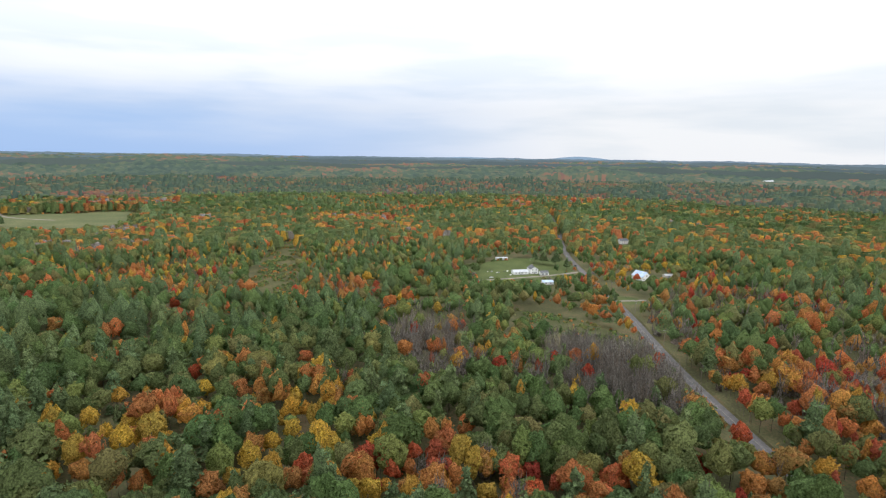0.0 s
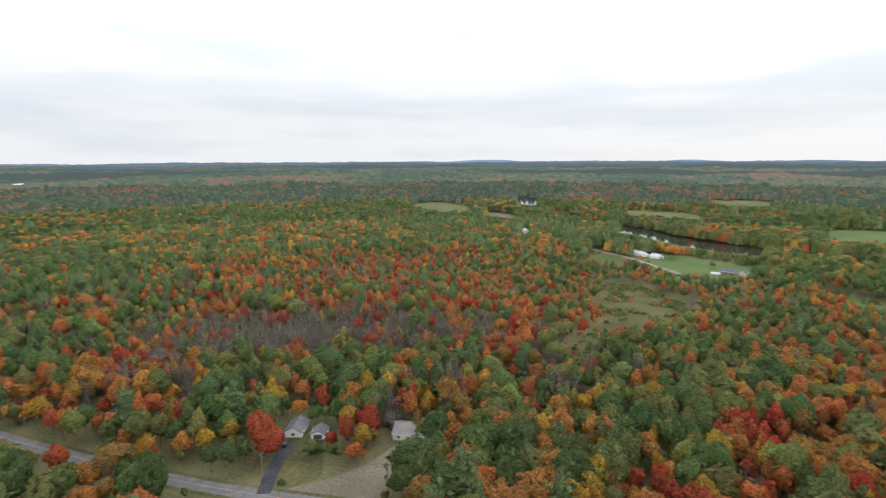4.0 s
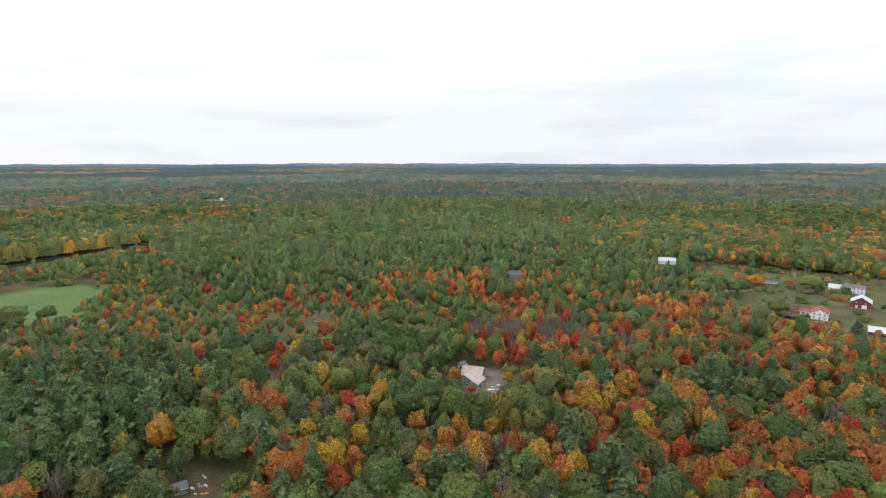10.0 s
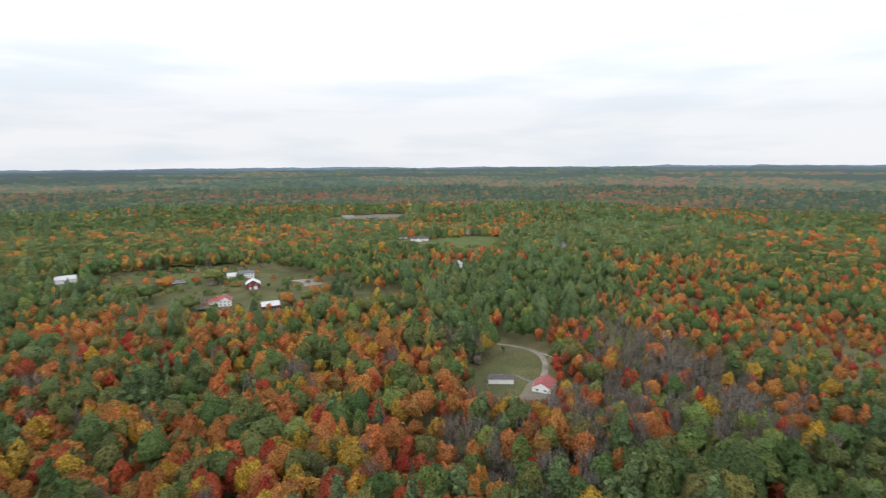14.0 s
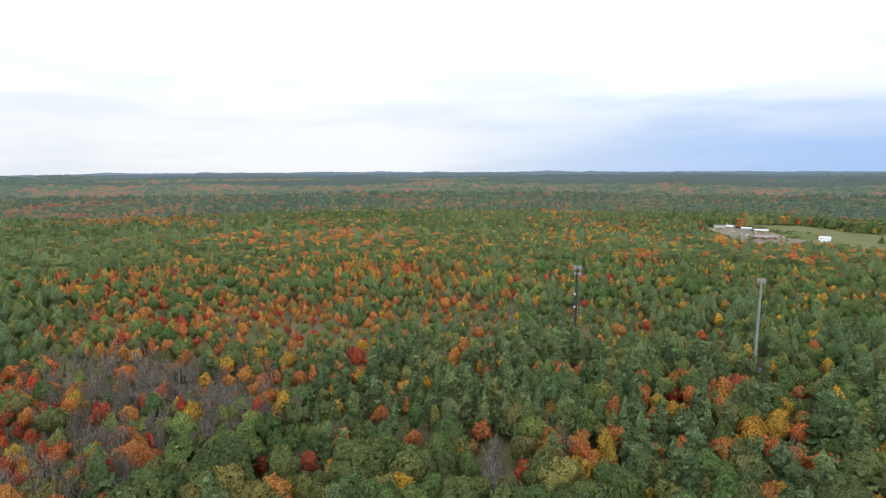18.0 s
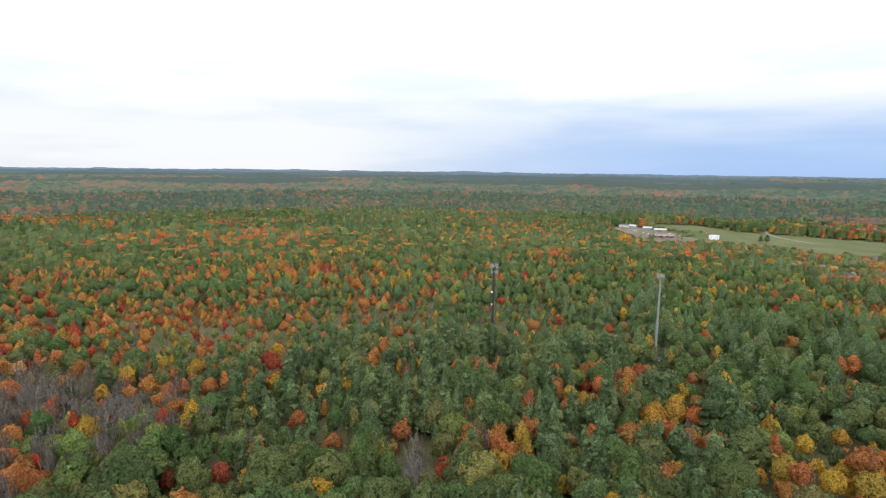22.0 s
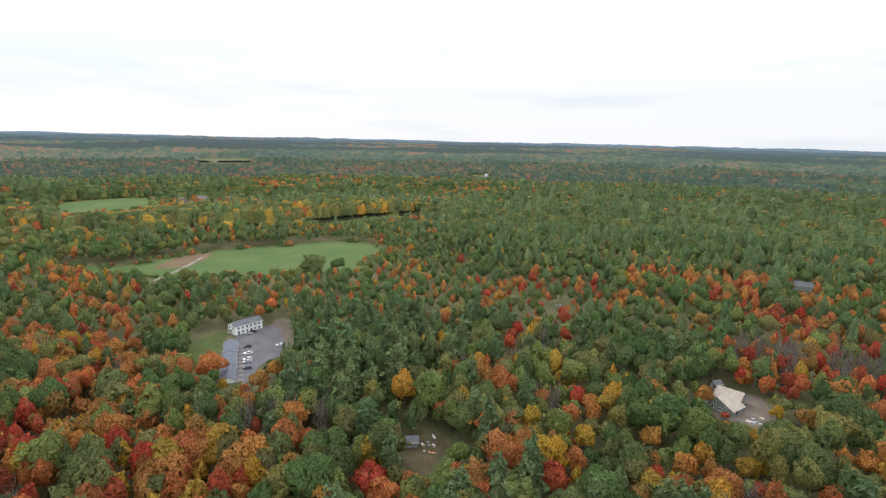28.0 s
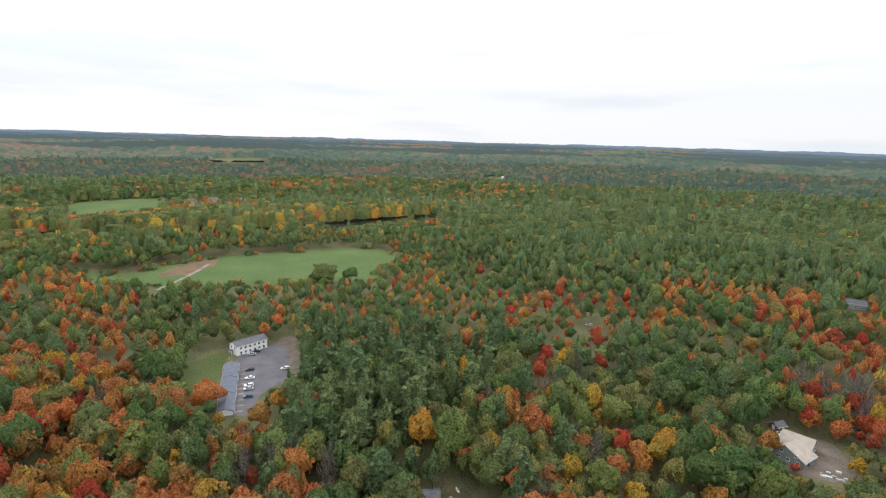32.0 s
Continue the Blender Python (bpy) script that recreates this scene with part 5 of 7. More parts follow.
    landmark("yellow", 16, 163, 11.3, 1.3, variant=3)
    landmark("orange", 25, 176, 13.6, 1.41, variant=0)
    landmark("red", 33, 177, 11.2, 1.22, variant=1)
    landmark("red", 41, 170, 9.9, 1.34, variant=2)
    landmark("orange", 61, 172, 13.0, 1.45, variant=3)
    landmark("red", 97, 182, 10.7, 1.26, variant=0)
    landmark("red", 123, 204, 12.7, 1.37, variant=1)
    landmark("orange", 158, 248, 12.5, 1.18, variant=2)
    landmark("red", 162, 230, 10.2, 1.29, variant=3)
    landmark("orange", 156, 276, 13.4, 1.4, variant=0)
    landmark("orange", 109, 170, 12.0, 1.21, variant=1)
    landmark("orange", 117, 169, 10.6, 1.32, variant=2)
    landmark("orange", 182, 210, 12.8, 1.43, variant=3)
    landmark("red", 78, 270, 10.5, 1.25, variant=0)
    landmark("orange", -22, 295, 13.7, 1.36, variant=1)
    landmark("yellow", -3, 383, 12.3, 1.17, variant=2)
    landmark("orange", -21, 505, 10.9, 1.28, variant=3)
    landmark("yellow", -69, 482, 13.2, 1.39, variant=0)
    landmark("orange", -250, 334, 11.8, 1.2, variant=1)
    landmark("red", -197, 382, 12.8, 1.31, variant=2)
    landmark("red", -318, 399, 11.6, 1.42, variant=3)
    landmark("yellow", -137, 171, 11.3, 1.23, variant=0)
    landmark("orange", -40, 396, 13.5, 1.34, variant=1)
    landmark("green", -49, 271, 15.1, 1.16, variant=2)
    landmark("green", -11, 244, 13.4, 1.27, variant=3)
    landmark("green", 42, 217, 16.2, 1.38, variant=0)
    landmark("green", 61, 190, 14.5, 1.19, variant=1)
    landmark("green", -189, 311, 17.2, 1.3, variant=2)
    landmark("orange", 270, 50, 12.4, 1.41, variant=3)
    landmark("red", 269, 62, 10.1, 1.22, variant=0)
    landmark("orange", 339, 88, 13.3, 1.33, variant=1)
    landmark("yellow", 241, 22, 11.9, 1.44, variant=2)
    landmark("orange", 175, -27, 14.1, 1.26, variant=3)
    landmark("red", 207, -40, 11.7, 1.37, variant=0)
    landmark("orange", 181, -43, 11.4, 1.18, variant=1)
    landmark("orange", 163, -56, 13.6, 1.29, variant=2)
    landmark("orange", 214, -86, 12.2, 1.4, variant=3)
    landmark("orange", 246, -73, 10.8, 1.21, variant=0)
    landmark("red", 186, -1, 12.0, 1.32, variant=1)
    landmark("orange", 301, -114, 11.7, 1.43, variant=2)
    landmark("red", 216, -386, 12.8, 1.24, variant=3)
    landmark("red", 300, -398, 11.5, 1.35, variant=0)
    landmark("red", 158, -326, 10.2, 1.17, variant=1)
    landmark("red", 152, -253, 12.3, 1.28, variant=2)
    landmark("orange", 370, -405, 12.0, 1.39, variant=3)
    landmark("lime", 315, -173, 12.4, 1.2, variant=0)
    landmark("red", 415, 113, 11.8, 1.31, variant=1)
    landmark("orange", 457, 90, 11.5, 1.42, variant=2)
    landmark("red", 359, 36, 12.6, 1.23, variant=3)
    landmark("orange", 1, -209, 12.3, 1.34, variant=0)
    landmark("yellow", 23, -213, 11.0, 1.15, variant=1)
    landmark("yellow", -43, -172, 13.2, 1.26, variant=2)
    landmark("red", -70, -160, 10.8, 1.38, variant=3)
    landmark("red", -121, -138, 12.9, 1.19, variant=0)
    landmark("orange", -138, -132, 12.7, 1.3, variant=1)
    landmark("orange", -145, -157, 11.3, 1.41, variant=2)
    landmark("red", -164, -158, 12.4, 1.22, variant=3)
    landmark("lime", -46, -219, 14.2, 1.33, variant=0)
    landmark("orange", -7, -244, 10.8, 1.44, variant=1)
    landmark("orange", -148, -219, 13.0, 1.25, variant=2)
    landmark("yellow", -157, -247, 11.6, 1.36, variant=3)
    landmark("yellow", -126, -277, 13.8, 1.17, variant=0)
    landmark("orange", -194, -201, 12.5, 1.28, variant=1)
    landmark("red", -242, -134, 10.2, 1.4, variant=2)
    landmark("red", 91, -432, 12.2, 1.21, variant=3)
    landmark("orange", 14, -266, 11.9, 1.32, variant=0)
    landmark("orange", 83, -375, 10.6, 1.43, variant=1)
    landmark("orange", -21, -221, 12.8, 1.24, variant=2)
    landmark("orange", -39, -262, 11.4, 1.35, variant=3)
    landmark("red", -48, -208, 12.5, 1.16, variant=0)
    landmark("orange", -295, -57, 12.3, 1.27, variant=1)
    landmark("yellow", -293, -77, 10.9, 1.38, variant=2)
    landmark("orange", -282, -27, 13.1, 1.19, variant=3)
    landmark("yellow", -335, 8, 11.7, 1.31, variant=0)
    landmark("red", -317, 3, 12.8, 1.42, variant=1)
    landmark("orange", -341, -36, 12.6, 1.23, variant=2)
    landmark("orange", -235, 13, 11.2, 1.34, variant=3)
    landmark("orange", -207, 54, 13.4, 1.15, variant=0)
    landmark("yellow", -152, 99, 12.1, 1.26, variant=1)
    landmark("orange", -211, 25, 10.7, 1.37, variant=2)
    landmark("red", -177, 62, 11.8, 1.18, variant=3)
    landmark("red", -229, 159, 10.6, 1.29, variant=0)
    landmark("yellow", -194, 186, 13.8, 1.41, variant=1)
    landmark("orange", -194, 198, 12.4, 1.22, variant=2)
    landmark("orange", -220, 221, 11.0, 1.33, variant=3)
    landmark("orange", -247, 329, 13.2, 1.44, variant=0)
    landmark("yellow", -147, 230, 11.9, 1.25, variant=1)
    landmark("orange", -428, 79, 14.1, 1.36, variant=2)
    landmark("orange", -346, 87, 12.7, 1.17, variant=3)
    landmark("red", -294, 133, 10.4, 1.28, variant=0)
    landmark("orange", -331, 183, 13.6, 1.39, variant=1)
    landmark("red", -340, 209, 11.2, 1.2, variant=2)
    landmark("orange", -315, 235, 10.8, 1.31, variant=3)
    landmark("red", -463, -149, 12.0, 1.43, variant=0)
    landmark("yellow", -191, -7, 11.7, 1.24, variant=1)
    landmark("red", -196, -17, 12.7, 1.35, variant=2)
    landmark("red", -199, -34, 11.5, 1.16, variant=3)
    landmark("lime", -332, -107, 13.0, 1.27, variant=0)
    landmark("green", -233, -24, 16.7, 1.38, variant=1)
    landmark("green", -180, 42, 15.0, 1.19, variant=2)
    landmark("green", -147, -500, 13, 1.9, "dark round bush on the pasture", 1)
    landmark("green", -187, -585, 11, 1.9, "round green tree behind a brown house", 3)
    landmark("lime", -217, -526, 16, 1.8, "broad brownish tree between farmhouses", 1)
    landmark("green", -252, -446, 7, 0.9, "small green tree by the lane", 0)
    landmark("green", -246, -470, 6, 1.0, "small dark tree beside the red barn", 2)
    landmark("green", -268, -478, 6, 1.4, "round bush beside the lane", 1)
    landmark("orange", -226, -396, 9, 1.2, "rounded orange tree beside a low barn", 0)
    landmark("green", -163, -446, 12, 2.0, "wide dark shrub before a farmhouse", 3)
    landmark("pine", -282, -412, 15, 1.4, "dark pine beside the hamlet", 1)
    landmark("pine", -275, -400, 16, 1.5, "dark pine beside the hamlet", 2)
    landmark("pine", -268, -385, 16, 1.5, "dark pine beside the hamlet", 3)
    landmark("pine", -264, -366, 17, 1.5, "dark pine beside the hamlet", 0)
    landmark("pine", 112, 588, 17, 1.5, "big dark pine at the lawn edge", 0)
    landmark("pine", 124, 580, 18, 1.5, "big dark pine at the lawn edge", 2)
    landmark("pine", 104, 596, 16, 1.4, "big dark pine at the lawn edge", 3)
    landmark("green", 41, 566, 12, 1.3, "dark green tree on the lawn", 1)
    landmark("pine", 106, 452, 15, 1.3, "dark pine between lawn and road", 1)
    landmark("green", 118, 448, 14, 1.4, "tall green tree between lawn and road", 2)
    landmark("pine", 128, 455, 16, 1.3, "dark pine between lawn and road", 3)
    landmark("orange", 112, 385, 12, 1.2, "orange tree at the meadow edge", 3)
    landmark("orange", 126, 410, 12, 1.2, "orange tree beside the road", 0)
    landmark("green", 105, 415, 13, 1.3, "green tree at the meadow edge", 1)
    landmark("yellow", 212, 548, 12, 1.2, "golden tree behind the blue-roofed house", 0)
    landmark("yellow", 236, 560, 11, 1.0, "golden tree behind a low shed", 1)
    landmark("red", 236, 515, 10, 1.2, "red tree beside a low shed", 2)
    landmark("yellow", 218, 90, 12, 1.25, variant=0)
    landmark("yellow", 154, 162, 12, 1.25, variant=1)
    landmark("yellow", 164, 158, 12, 1.25, variant=2)
    landmark("orange", 209, 69, 12, 1.25, variant=3)
    landmark("red", 208, 142, 12, 1.25, variant=0)
    landmark("orange", 208, 153, 12, 1.25, variant=1)
    landmark("yellow", 179, 104, 12, 1.25, variant=2)
    landmark("orange", 149, 169, 12, 1.25, variant=3)
    landmark("lime", 189, 169, 12, 1.25, variant=0)
    landmark("red", 76, -163, 12, 1.3, variant=1)
    landmark("yellow", 79, -192, 12, 1.3, variant=2)
    landmark("orange", 74, -175, 12, 1.3, variant=3)
    landmark("lime", 107, -150, 12, 1.3, variant=0)
    landmark("orange", 43, -197, 12, 1.3, variant=1)
    landmark("orange", 53, -261, 12, 1.3, variant=2)
    landmark("yellow", 26, -210, 12, 1.3, variant=3)
    landmark("red", 135, -286, 12, 1.3, variant=0)
    landmark("red", 162, -276, 12, 1.3, variant=1)
    landmark("orange", 209, -326, 12, 1.3, variant=2)
    landmark("orange", 88, -217, 12, 1.3, variant=3)
    landmark("yellow", 102, -191, 12, 1.3, variant=0)
    landmark("orange", 20, -302, 12, 1.3, variant=1)
    landmark("red", 26, -303, 12, 1.3, variant=2)
    landmark("yellow", 77, -189, 12, 1.3, variant=3)
    landmark("orange", 58, -207, 12, 1.3, variant=0)
    landmark("yellow", 109, -231, 12, 1.3, variant=1)
    landmark("orange", 84, -212, 12, 1.3, variant=2)
    landmark("red", 157, -262, 12, 1.3, variant=3)
    landmark("red", 151, -315, 12, 1.3, variant=0)
    landmark("orange", 83, -369, 12, 1.3, variant=1)
    landmark("orange", 43, -293, 12, 1.3, variant=2)
    landmark("pine", -191, -391, 16, 1.2, "dark pointed conifer beside a low red barn", 1)
    landmark("bare", -172, -437, 11, 2.0, "leafless brown tree before a farmhouse", 1)
    landmark("orange", -254, -400, 12, 1.5, "brown-orange tree beside the lane", 2)
    landmark("lime", -240, -392, 12, 1.5, "olive tree beside the lane", 3)
    landmark("pine", -243, 214, 20, 1.1, variant=0)
    landmark("pine", -248, 211, 19, 1.1, variant=2)
    landmark("pine", -237, 217, 20, 1.1, variant=3)
    landmark("pine", -290, 132, 17, 1.1, variant=1)
    landmark("pine", -286, 137, 16, 1.1, variant=2)
    landmark("pine", -287, 126, 17, 1.1, variant=3)

# ---- the woods ----
# districts of the woods: x, y, half-length away from the clearing's middle, half-width, and their mix of kinds
PATCHES = []


def patch(x, y, along, across, strength, **mix):
    PATCHES.append((x, y, along, across, strength, mix))


patch(-45, 223, 52, 66, 0.85, green=8, lime=0.8, orange=0.5, yellow=0.3, pine=1)
patch(65, 195, 38, 55, 0.85, green=8, lime=1.0, pine=0.6, orange=0.4)
patch(-180, 308, 98, 100, 0.7, green=5, pine=2.4, yellow=1.1, orange=1.6, lime=0.8)
patch(-120, 205, 50, 70, 0.7, green=4, pine=1.6, yellow=1.6, orange=1.6, lime=0.8)
patch(-309, 510, 105, 150, 0.65, orange=2.5, yellow=2.2, lime=2, green=3)
patch(25, 300, 50, 48, 0.8, lime=4, green=4, orange=1.6, yellow=0.4)
patch(-5, 318, 62, 26, 1.0, bare=10, red=0.4, orange=0.3)
patch(88, 276, 66, 40, 1.0, bare=10, red=0.3)
patch(205, 305, 70, 70, 0.75, bare=5, orange=2.6, red=1.6, green=0.8)
patch(262, 322, 30, 50, 0.9, bare=7, orange=2, red=1)
patch(180, 250, 50, 42, 0.85, red=3.5, orange=4.5, green=1, yellow=0.5)
patch(538, 1096, 560, 330, 0.5, orange=3.5, green=5, yellow=0.5, pine=1)
patch(0, 172, 15, 45, 0.85, red=3, orange=4, yellow=2.5, green=2)
patch(460, 262, 165, 205, 0.85, red=3.8, orange=4.6, yellow=0.5, green=1.0, bare=1.8)
patch(884, 609, 360, 329, 0.55, green=5, orange=2.4, pine=2, yellow=0.4)
patch(292, 168, 38, 160, 0.95, bare=9, red=1.2, orange=1.2)
patch(262, -35, 66, 72, 0.8, green=7, lime=0.8, orange=1.0, pine=0.7)
patch(322, -104, 88, 17, 0.85, orange=6, red=1.2, green=2)
patch(178, 27, 24, 52, 0.8, red=2.4, orange=3, yellow=1, lime=1.4, green=2, bare=0.6)
patch(374, -88, 70, 50, 0.6, orange=4, green=4.5, red=0.7)
patch(268, -88, 49, 16, 0.8, orange=5, red=1.2, green=2)
patch(200, -188, 66, 62, 0.85, pine=9, green=1.2, lime=0.3)
patch(324, -708, 270, 278, 0.8, green=7, pine=3.4, orange=0.5)
patch(7, -430, 80, 110, 0.85, orange=5, red=1.7, green=2, bare=0.5)
patch(-50, -268, 66, 52, 0.85, orange=5, red=2.0, yellow=0.4, green=1.6, bare=1)
patch(80, -255, 48, 68, 0.8, green=5, lime=3.6, pine=1, yellow=0.4, orange=0.3)
patch(278, -1241, 399, 479, 0.6, green=5, pine=4, orange=0.8)
patch(-112, -232, 84, 102, 0.85, orange=5, red=2.6, yellow=0.7, green=1.8, bare=0.7)
patch(-17, -310, 34, 42, 0.8, bare=5, red=1.4, orange=1.6)
patch(-84, -150, 16, 36, 0.75, bare=3.5, orange=3, red=2, yellow=0.5)
patch(-358, -284, 100, 120, 0.8, pine=4.5, green=4.5, orange=0.9)
patch(-467, -139, 116, 56, 0.85, orange=6, yellow=0.8, green=1.6, red=0.6)
patch(-280, 95, 100, 81, 0.7, pine=5.5, green=2, lime=0.6, yellow=0.5, orange=0.9)
patch(-838, -317, 287, 257, 0.6, green=6, pine=2.5, orange=1)
patch(-640, -60, 260, 170, 0.65, orange=4.2, green=4.5, yellow=0.9, red=0.5)
patch(-298, 200, 140, 140, 0.65, pine=4.5, green=3, lime=0.8, yellow=0.6, orange=1.3)
patch(-700, 670, 120, 270, 0.7, orange=4, pine=1.5, green=1.5, yellow=0.7)
patch(-369, 425, 100, 130, 0.8, green=7, yellow=0.8, orange=0.7)
patch(-250, -82, 62, 48, 0.95, bare=9, orange=1.4, red=0.8)
patch(-178, -110, 40, 26, 0.8, bare=6, orange=1.6, red=1.2)
patch(-338, -150, 44, 40, 0.8, bare=6, orange=2.4, red=0.8)
patch(-136, 213, 26, 22, 0.7, yellow=4, green=3, lime=1.5)
patch(-171, 44, 15, 52, 0.8, green=7, orange=0.8, yellow=0.5)
patch(640, -280, 120, 230, 0.8, yellow=0.7, lime=4.5, green=3, orange=1.0)
patch(850, -150, 110, 260, 0.85, lime=3.5, green=3, orange=1.2, yellow=0.5)
patch(470, -100, 50, 60, 0.5, orange=4, red=1, green=2)
patch(175, -370, 42, 70, 0.75, orange=4, red=2.4, green=3)
patch(230, -300, 45, 60, 0.6, orange=3.6, red=1.6, green=4)
# north: bare swamp woods along the road, warm trees east of it
patch(14, 282, 24, 26, 0.95, bare=10, orange=0.8, red=0.5)
patch(62, 272, 26, 30, 0.9, bare=10, orange=1, red=0.6)
patch(97, 246, 30, 24, 0.95, bare=10, orange=0.6)
patch(108, 218, 14, 16, 0.9, bare=8, lime=1.5)
patch(168, 276, 30, 22, 0.85, red=3.5, orange=4, yellow=1, green=0.8)
patch(184, 238, 26, 26, 0.85, red=3.6, orange=4.2, yellow=1, green=0.8, bare=1.2)
patch(232, 296, 34, 34, 0.9, bare=8, red=1.2, orange=1.2)
patch(170, 208, 20, 24, 0.85, orange=4, yellow=2, red=1.6, bare=2.5, green=1)
patch(230, 420, 70, 60, 0.7, orange=4.5, red=1.2, green=2.5, bare=1.4, yellow=1)
# east: reds this side of the wet meadow, olive trees along the river
patch(480, 100, 110, 75, 0.85, red=3.2, orange=5, green=1.8, yellow=0.5, bare=0.6)
patch(360, 68, 55, 60, 0.85, red=4, orange=4, green=1.6, yellow=0.8)
patch(266, 18, 26, 40, 0.85, red=1.6, orange=2.6, bare=4, green=1)
patch(240, -78, 45, 20, 0.85, orange=5, red=1.6, green=2)
patch(176, -27, 20, 22, 0.85, orange=5, red=2, yellow=1, green=1.5)
patch(213, -345, 36, 30, 0.8, orange=4.5, red=3, green=1.2)
patch(376, -415, 40, 40, 0.7, orange=4, red=1.2, green=3)
patch(496, -119, 24, 60, 0.7, orange=4, lime=2, green=2, red=0.6)
patch(640, -345, 60, 210, 0.8, lime=5, yellow=1.2, green=2.5, orange=0.8)
# south: a wide belt of orange and red woods with pines in it
patch(-40, -400, 80, 150, 0.85, orange=5, red=1.4, yellow=1, lime=1.4, green=2, pine=1)
patch(-150, -320, 90, 110, 0.85, orange=5.4, yellow=1.5, red=1.3, lime=1.6, green=1.4, pine=0.8)
patch(-16, -235, 44, 44, 0.8, orange=5, red=1.2, yellow=1.4, green=1.4, bare=1)
patch(-130, -190, 50, 60, 0.85, orange=5, red=2.2, yellow=1.2, bare=2, lime=1, green=0.8, pine=0.6)
patch(-85, -279, 24, 26, 0.9, pine=9, green=1)
patch(19, -333, 30, 40, 0.8, bare=5, red=1.6, orange=2, pine=1)
patch(-177, -106, 22, 60, 0.85, bare=5.5, orange=2, red=1.4, lime=0.6)
patch(-340, -245, 44, 60, 0.85, pine=6, green=3, orange=0.8)
patch(-290, -165, 20, 24, 0.85, orange=5, red=2.4, green=0.6)
patch(-335, -150, 34, 32, 0.9, bare=7, orange=2, red=1)
patch(-310, -735, 60, 190, 0.7, orange=4, lime=3, green=3, yellow=0.6)
patch(-760, -640, 60, 160, 0.7, orange=5, green=2.5, red=0.6)
# west: long orange belts before the pines
patch(-524, -172, 80, 70, 0.85, orange=6, red=0.9, yellow=0.9, green=1.6, pine=0.6)
patch(-394, -73, 60, 60, 0.8, orange=5.5, red=1.6, yellow=0.6, green=1, bare=1.4)
patch(-900, -80, 120, 110, 0.75, orange=5.5, yellow=1, green=2.5, pine=1)
patch(-513, 32, 90, 110, 0.7, orange=4, yellow=2, green=2.4, pine=1.6, lime=1)
patch(-900, 560, 90, 130, 0.75, orange=4.5, pine=2, green=1.6, yellow=0.8)
patch(-620, 700, 50, 130, 0.8, orange=5, yellow=0.8, pine=1.4, green=1.4)
patch(-256, -84, 40, 34, 0.95, bare=9, orange=1.2, red=0.6, pine=0.8)
patch(-300, -40, 36, 30, 0.75, orange=3, yellow=2, green=2, pine=1, red=0.6)
patch(-246, -15, 30, 30, 0.85, green=7, lime=1.5, orange=0.6)
patch(-250, -128, 26, 44, 0.85, orange=4, red=3.4, bare=2.6, yellow=0.6)
patch(-195, -128, 18, 40, 0.85, bare=4.5, red=2, orange=2.4, green=0.6)
patch(300, 44, 30, 26, 0.85, bare=6, red=1.6, orange=1.6)
patch(110, -225, 70, 80, 0.8, green=5, lime=4, pine=1.6, yellow=0.5, orange=0.5)
patch(-195, -205, 24, 30, 0.9, orange=4, red=2.4, yellow=0.8, green=1.2, bare=1)
patch(-290, -225, 20, 26, 0.85, orange=4, red=1.2, pine=2, lime=1)
patch(-262, -138, 18, 34, 0.95, red=4, orange=4, bare=1.5)
patch(-180, -150, 20, 30, 0.9, orange=4, red=3, bare=2, yellow=0.6)
patch(-205, -125, 16, 40, 0.9, bare=5, red=2, orange=2)
patch(640, 500, 230, 210, 0.6, orange=4.5, yellow=1, green=3, pine=1.4, lime=1)
# the same woods, stand by stand
patch(441, 79, 162, 82, 0.92, red=3, orange=5, lime=1.5, green=1)
patch(278, -29, 80, 65, 0.92, green=6, lime=3, orange=1.2)
patch(242, -70, 58, 15, 0.92, orange=5, red=1.5, yellow=1, green=1)
patch(155, -86, 18, 24, 0.92, orange=4, red=2, yellow=2, green=1)
patch(224, 57, 27, 27, 0.92, green=5, lime=3, orange=1.5)
patch(198, -160, 58, 47, 0.92, pine=7, green=2, lime=0.5)
patch(196, -324, 39, 54, 0.92, red=3, orange=5, green=2, bare=1)
patch(112, -210, 39, 28, 0.92, green=5, lime=4, yellow=0.4)
patch(253, -292, 48, 49, 0.92, orange=3, red=1.5, green=5)
patch(350, -566, 201, 117, 0.92, green=6, pine=3, lime=1, orange=0.3)
patch(675, -469, 84, 239, 0.92, lime=6, yellow=2, green=1.5)
patch(517, -321, 37, 148, 0.92, green=4, pine=3, lime=1.5, orange=0.8)
patch(-207, 294, 128, 54, 0.92, pine=4, green=5, lime=1, yellow=0.6, orange=0.8)
patch(-101, 326, 88, 60, 0.92, green=7, pine=1.5, orange=0.6)
patch(-66, 235, 37, 24, 0.92, yellow=3, orange=3, green=3.5)
patch(-124, 199, 20, 16, 0.92, yellow=4, green=2, orange=0.6)
patch(51, 204, 37, 54, 0.92, green=8, lime=1.5, pine=0.6)
patch(14, 168, 11, 39, 0.92, red=3, orange=4, yellow=2, green=2)
patch(7, 392, 55, 56, 0.92, lime=4, green=4, orange=1.5, yellow=0.5)
patch(48, 313, 46, 38, 0.92, lime=3.5, green=3, orange=2.5, yellow=0.5)
patch(179, 250, 48, 37, 0.92, red=3, orange=4, bare=2, green=1.5)
patch(225, 362, 62, 82, 0.92, bare=2.4, green=3, lime=2, orange=2)
patch(457, 833, 350, 245, 0.92, orange=3.5, green=4, lime=2, yellow=1)
patch(-264, 566, 135, 118, 0.92, yellow=2, orange=2.5, green=3, lime=2, pine=1)
patch(-442, 653, 138, 86, 0.92, orange=3, lime=3, bare=1.5, green=1)
